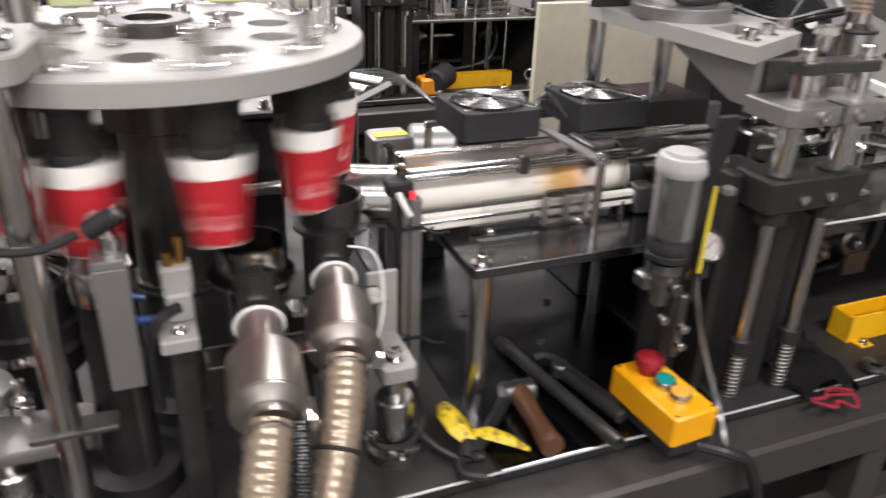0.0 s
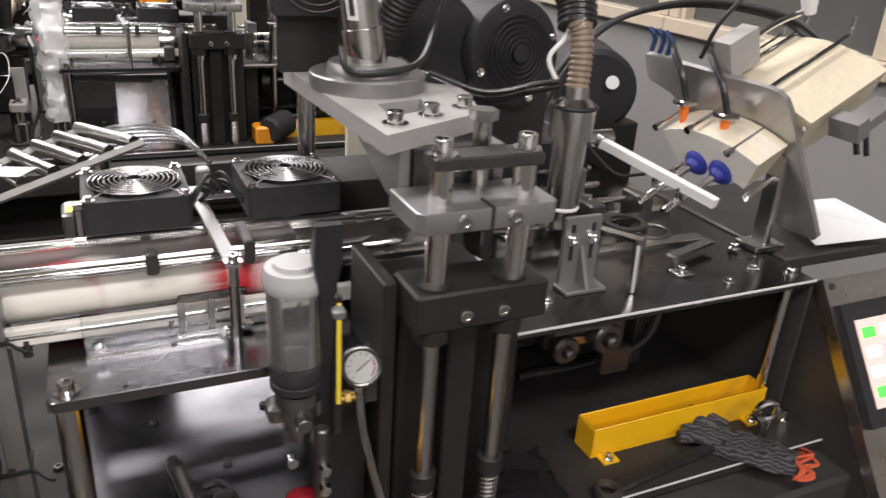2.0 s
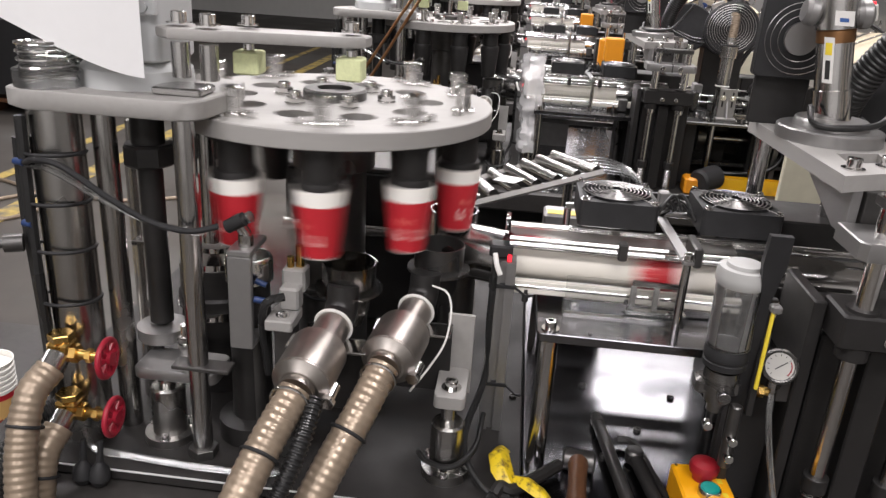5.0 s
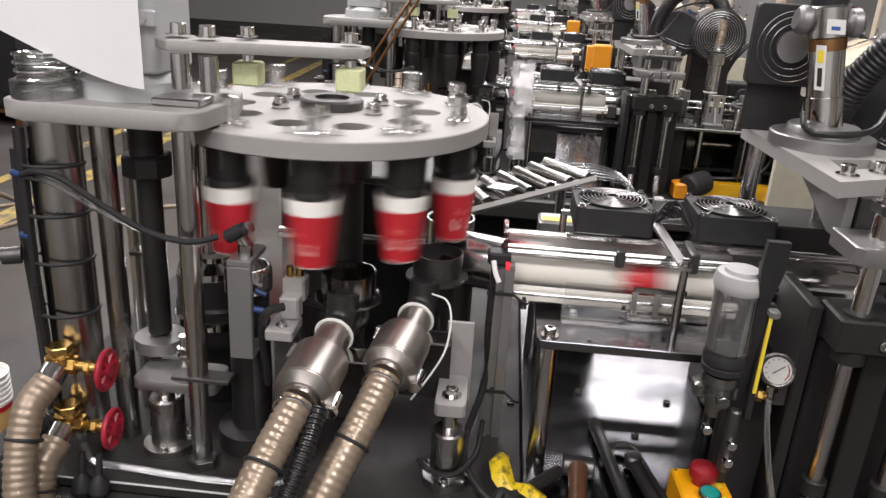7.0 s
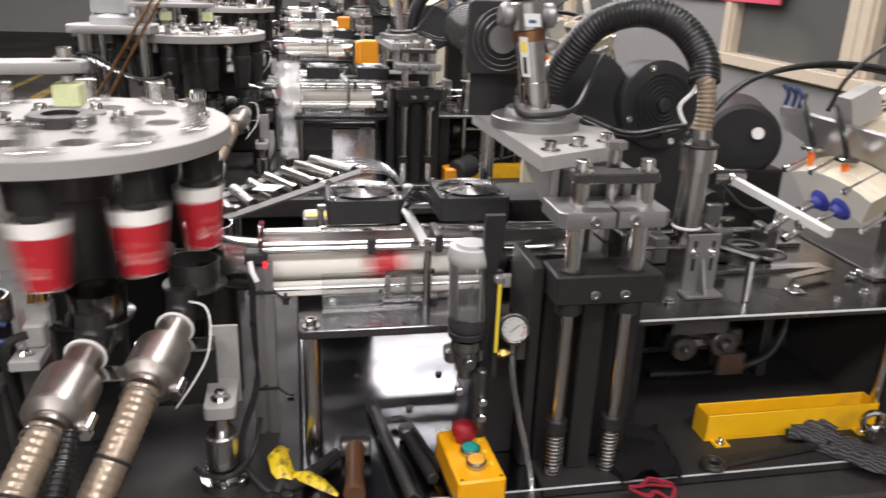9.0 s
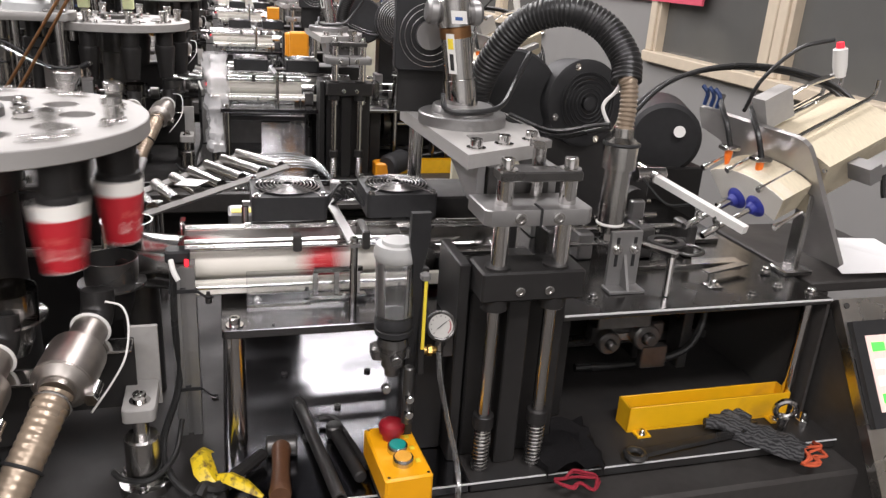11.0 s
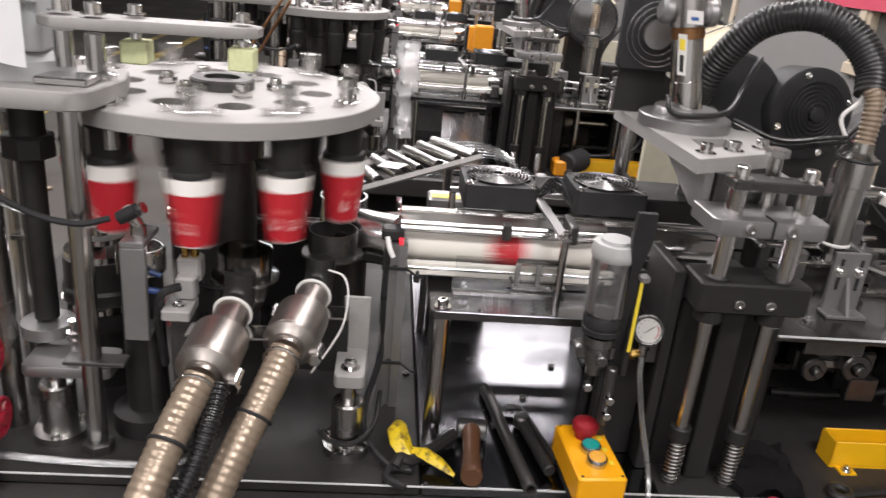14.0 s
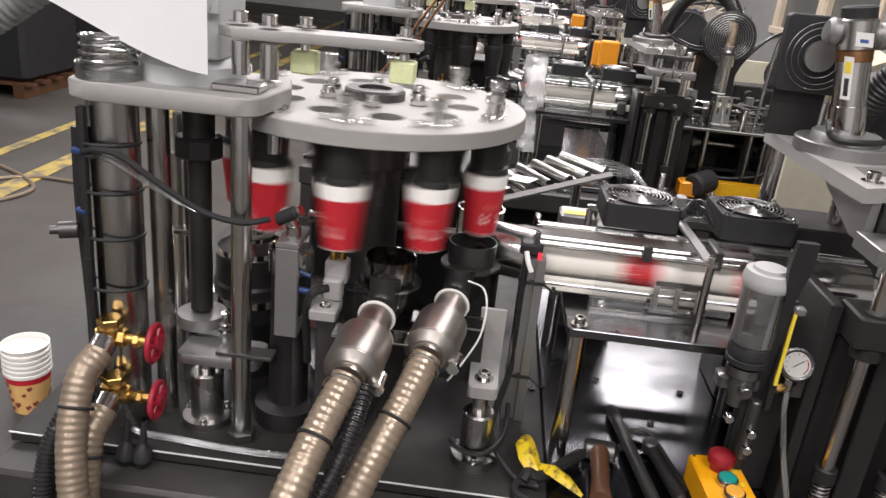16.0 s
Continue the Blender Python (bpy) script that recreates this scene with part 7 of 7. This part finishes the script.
part("shroud", Mesh().lathe(fc, -fd, [(0, 0.082), (0.004, 0.086), (0.05, 0.086), (0.055, 0.06)], 40), BLACK, rf)
gq = Mesh()
fu, fw_ = frame_of(fd)
gq.sweep([fc + fd * 0.006 + (fu * math.cos(q * 0.5236) + fw_ * math.sin(q * 0.5236)) * (0.010 + 0.000625 * q) for q in range(112)], 0.0008, 5, 2)
part("ring_guard", gq, GUARD, rf)
part("stand", Mesh().cyl((0.965, 2.51, BASE), (0.965, 2.51, 1.30), 0.012), STEEL, rf)
bm2 = thing("small_motor", (0.93, 2.33, BASE), "small black motor on an orange foot beside the tray", "motor")
part("motor_body", Mesh().cyl((0.90, 2.30, 0.90), (0.97, 2.36, 0.91), 0.04, 24, 0.008), BLACK, bm2)
part("foot", Mesh().box(0.86, 0.92, 2.30, 2.37, BASE, 0.91, 0.006), ORANGE_BOX, bm2)
for x in (1.10, 1.15, 1.22):
    hk = thing("hook_rod", (x, 2.2, 0), "bent steel rod standing by the machine", "rod", "hook rods")
    part("rod", Mesh().sweep([(x, 2.45, 0.0), (x, 2.45, 0.9), (x + 0.01, 2.45, 1.33), (x + 0.03, 2.44, 1.40), (x + 0.05, 2.44, 1.40)], 0.006, 8, 6), STEEL, hk)
for y, z in ((3.45, 1.13), (3.72, 1.10), (5.3, 1.12)):
    ob_ = thing("orange_box", (0.71, y, 0), "orange electrical box standing on the next machine", "box", "orange boxes")
    part("box", Mesh().box(0.66, 0.745, y - 0.03, y + 0.03, z - 0.02, z + 0.11, 0.006), ORANGE_BOX, ob_)
    part("bracket", Mesh().box(0.68, 0.72, y - 0.02, y + 0.02, 0.0, z - 0.02, 0.003), STEEL, ob_)
for dx in (0.0, 0.024):
    wt = thing("copper_tube", (-0.12 + dx, 1.45, BASE), "thin bent copper tube rising from the machine", "tube", "copper tubes")
    part("tube", Mesh().sweep([(-0.13 + dx, 1.45, BASE), (-0.125 + dx, 1.45, 1.10), (-0.10 + dx, 1.45, 1.22), (-0.045 + dx, 1.45, 1.30), (0.052 + 0.7 * dx, 1.45, 1.45), (0.19 + 0.4 * dx, 1.46, 1.66)], 0.0032, 8, 8), COPPER, wt)
# pallets and goods far off on the floor
for x, y in ((-4.4, 6.6), (-4.6, 8.4), (-5.2, 5.0)):
    pt = thing("goods_pallet", (x, y, 0), "wooden pallet with dark wrapped goods", "pallet", "goods pallets")
    for i in range(5):
        part("board", Mesh().box(x - 0.6, x + 0.6, y - 0.5 + 0.21 * i, y - 0.38 + 0.21 * i, 0.11, 0.13), WOOD, pt)
    for i in (-0.5, 0, 0.5):
        part("bearer", Mesh().box(x + i - 0.05, x + i + 0.05, y - 0.5, y + 0.5, 0, 0.11), WOOD, pt)
    part("wrapped_load", Mesh().box(x - 0.55, x + 0.55, y - 0.45, y + 0.45, 0.13, 0.85, 0.04), BLACK, pt)
hz = thing("floor_cable", (-2.6, 3.9, 0), "loose tan cable coiled on the floor", "cable")
part("cable", Mesh().sweep([(-3.3, 4.4, 0.012), (-2.8, 4.2, 0.012), (-2.45, 3.9, 0.012), (-2.55, 3.6, 0.012), (-2.8, 3.8, 0.012), (-2.6, 4.1, 0.012), (-2.1, 4.1, 0.012), (-1.7, 4.3, 0.012)], 0.012, 8, 8), HOSE_TAN_SOLID, hz)

# ---------- cups of the main machine ----------
CUPS = 36
TAN = (1, 2)                      # cups that carry the tan print
red0, tan0 = red_cup(), tan_cup()
cups = []
used = {False: False, True: False}
for i in range(CUPS):
    is_tan = i in TAN
    src = tan0 if is_tan else red0
    if not used[is_tan]:
        used[is_tan] = True
        cups.append(src)
    else:
        cups.append(copy_thing(src, pose(0, 0, 0)))

# ---------- all that moves ----------
PERIOD, INDEX, STEP = 0.5, 0.18, 36.0     # seconds a cycle; seconds a turn takes; degrees a turn
# by how much the machine runs ahead of the even half seconds
LEAD_AT, LEAD = (0.0, 0.4, 3.5, 5.0, 8.5, 9.5, 12.0, 12.5, 13.5, 14.5, 15.5, 16.0), (0.050, 0.038, 0.036, 0.060, 0.078, 0.080, 0.062, 0.052, 0.084, 0.092, 0.068, 0.094)


def ease(t):
    t = min(1.0, max(0.0, t))
    return t * t * (3 - 2 * t)


def cup_pose(stage, f):
    """stage: whole cycles since the cup reached the guide; f: part of the cycle, 0 at the start of a turn."""
    mv = ease(f * PERIOD / INDEX)
    if stage < 0 or stage > 10:
        i = (stage % CUPS)
        return pose(1.0 + 0.0 * i, 1.3, 0.5 + 0.01 * (i % 20))
    if stage == 0:                           # rising behind the press pillar
        return pose(0.80, 0.885, 0.98 + 0.142 * mv, 0, 90, 0)
    if stage <= 2:                           # sliding along the mandrel towards the turret
        x = 0.975 - 0.175 * (stage + ease(f * PERIOD / (INDEX * 0.85)))
        return pose(x, 0.885, 1.122, 0, 90, 0)
    if stage == 3:                           # through the tube and up on to the empty mandrel
        if f < 0.64:
            k5 = ease(f / 0.30)
            return pose(0.45 - 0.215 * k5, 0.885 + 0.06 * k5, 1.122, 0, 90 * (1 - ease((f - 0.42) / 0.22)), 0)
        k5 = ease((f - 0.64) / 0.2)
        a5 = radians(REST + 2 * STEP)
        return pose(HUB[0] + RING * math.cos(a5), HUB[1] + RING * math.sin(a5), 1.12 + 0.137 * k5)
    a5 = REST + 2 * STEP - STEP * (stage - 4 + mv)
    z = 1.257
    if stage == 10:
        z = 1.257 - 0.7 * mv
    return pose(HUB[0] + RING * math.cos(radians(a5)), HUB[1] + RING * math.sin(radians(a5)), z, 0, 0, a5 - REST)


def motions():
    n0, n1 = -1, 33
    starts = [k * PERIOD - float(np.interp(k * PERIOD, LEAD_AT, LEAD)) for k in range(n0, n1 + 1)]

    def rows_of(fn, steps):
        out = {}
        for k, s in zip(range(n0, n1 + 1), starts):
            for f in steps:
                t = round((s + f * PERIOD) * FPS) / FPS
                if 0 <= t <= 16.0:
                    out[t] = fn(k, (t - s) / PERIOD)
        for t in (0.0, 16.0):
            k = max(j for j in range(n0, n1 + 1) if starts[j - n0] <= t)
            out[t] = fn(k, (t - starts[k - n0]) / PERIOD)
        return sorted(out.items())
    q = INDEX / PERIOD
    turn_steps = (0.0, q * 0.2, q * 0.4, q * 0.6, q * 0.8, q, 0.6)
    walk(turret, rows_of(lambda k, f: pose(HUB[0], HUB[1], 1.20, 0, 0, REST - STEP * (k + ease(f / q))), turn_steps))
    cup_steps = (0.0, q * 0.2, q * 0.4, q * 0.6, q * 0.8, q, 0.42, 0.52, 0.62, 0.7, 0.76, 0.84)
    for i, c in enumerate(cups):
        def where(k, f, i=i):
            return cup_pose((k - i + 4) % CUPS, f)
        walk(c, rows_of(where, cup_steps))

    def dip(f):
        return 0.010 - 0.046 * ease((f - 0.22) / 0.09) * (1 - ease((f - 0.82) / 0.18))
    walk(ram, rows_of(lambda k, f: pose(0.76, 0.75, 1.178 + dip(f)), (0.0, 0.14, 0.22, 0.25, 0.28, 0.31, 0.6, 0.82, 0.87, 0.92, 0.97)))
    walk(pa, rows_of(lambda k, f: pose(-0.10, 0.71, 1.364 + 0.012 * ease(f / 0.1) * (1 - ease((f - q) / 0.15))), (0.0, 0.1, q, q + 0.15, 0.8)))

    # nozzles rise to the cups while the turret stands
    def lift(f):
        f = f + 1 if f < 0.14 else f
        return 0.028 * ease((f - 0.30) / 0.18) * (1 - ease((f - 0.92) / 0.20))
    lift_steps = (0.0, 0.06, 0.12, 0.30, 0.36, 0.42, 0.48, 0.7, 0.92)
    for nz in (nozzle_l, nozzle_r):
        walk(nz, rows_of(lambda k, f, at=nz.location.copy(): pose(at.x, at.y, at.z + lift(f)), lift_steps))

    # the arm turns about a line beside its bar, from the magazine down to the table and back
    turn_at = PIV + Vector((-0.02, 0, 0.010))

    def swung(f):
        f = f + 1 if f < 0.10 else f
        k5 = ease((f - 0.24) / 0.46) * (1 - ease((f - 0.82) / 0.24))
        return Matrix.Translation(Vector((-0.012 * k5, 0, 0)) + turn_at) @ Matrix.Rotation(radians(-110 * k5), 4, dd) @ Matrix.Translation(-turn_at)
    arm_steps = (0.0, 0.05, 0.1, 0.24, 0.32, 0.4, 0.48, 0.56, 0.64, 0.72, 0.82, 0.88, 0.94)
    walk(arm, rows_of(lambda k, f: swung(f) @ Matrix.Translation(PIV), arm_steps))

    def blank_pose(stage, f):
        if stage == 0:
            if f < 0.74:
                return swung(max(f, 0.2)) @ HOME
            return Matrix.Translation((-0.31 * ease((f - 0.74) / 0.16), 0.02 * ease((f - 0.74) / 0.16), 0.002)) @ swung(0.74) @ HOME
        if stage > 0:                        # on behind the press, down to the heap inside the bed
            k5 = ease(f) if stage == 1 else 1.0
            return Matrix.Translation((-0.31 + 0.10 * k5, 0.02 + 0.10 * k5, 0.002 - 0.40 * k5 + 0.0014 * min(stage, 33))) @ swung(0.74) @ HOME
        return Matrix.Translation(MN * (0.006 + 0.0015 * min(-stage, 34))) @ HOME      # waiting in the pile
    for i, b5 in enumerate(blanks):
        walk(b5, rows_of(lambda k, f, i=i: blank_pose(k - i + 1, f), arm_steps + (0.74, 0.78, 0.86)))
    walk(fork, rows_of(lambda k, f: pose(0.48 + 0.045 * math.cos(2 * math.pi * (f - 0.1)), 0.825, 1.09), (0.0, 0.17, 0.33, 0.5, 0.67, 0.83)))
    walk(cr, rows_of(lambda k, f: pose(1.020 + 0.024 * math.cos(2 * math.pi * f), 0.82, BASE - 0.010 + 0.006 * math.sin(2 * math.pi * f)), (0.0, 0.17, 0.33, 0.5, 0.67, 0.83)))


motions()
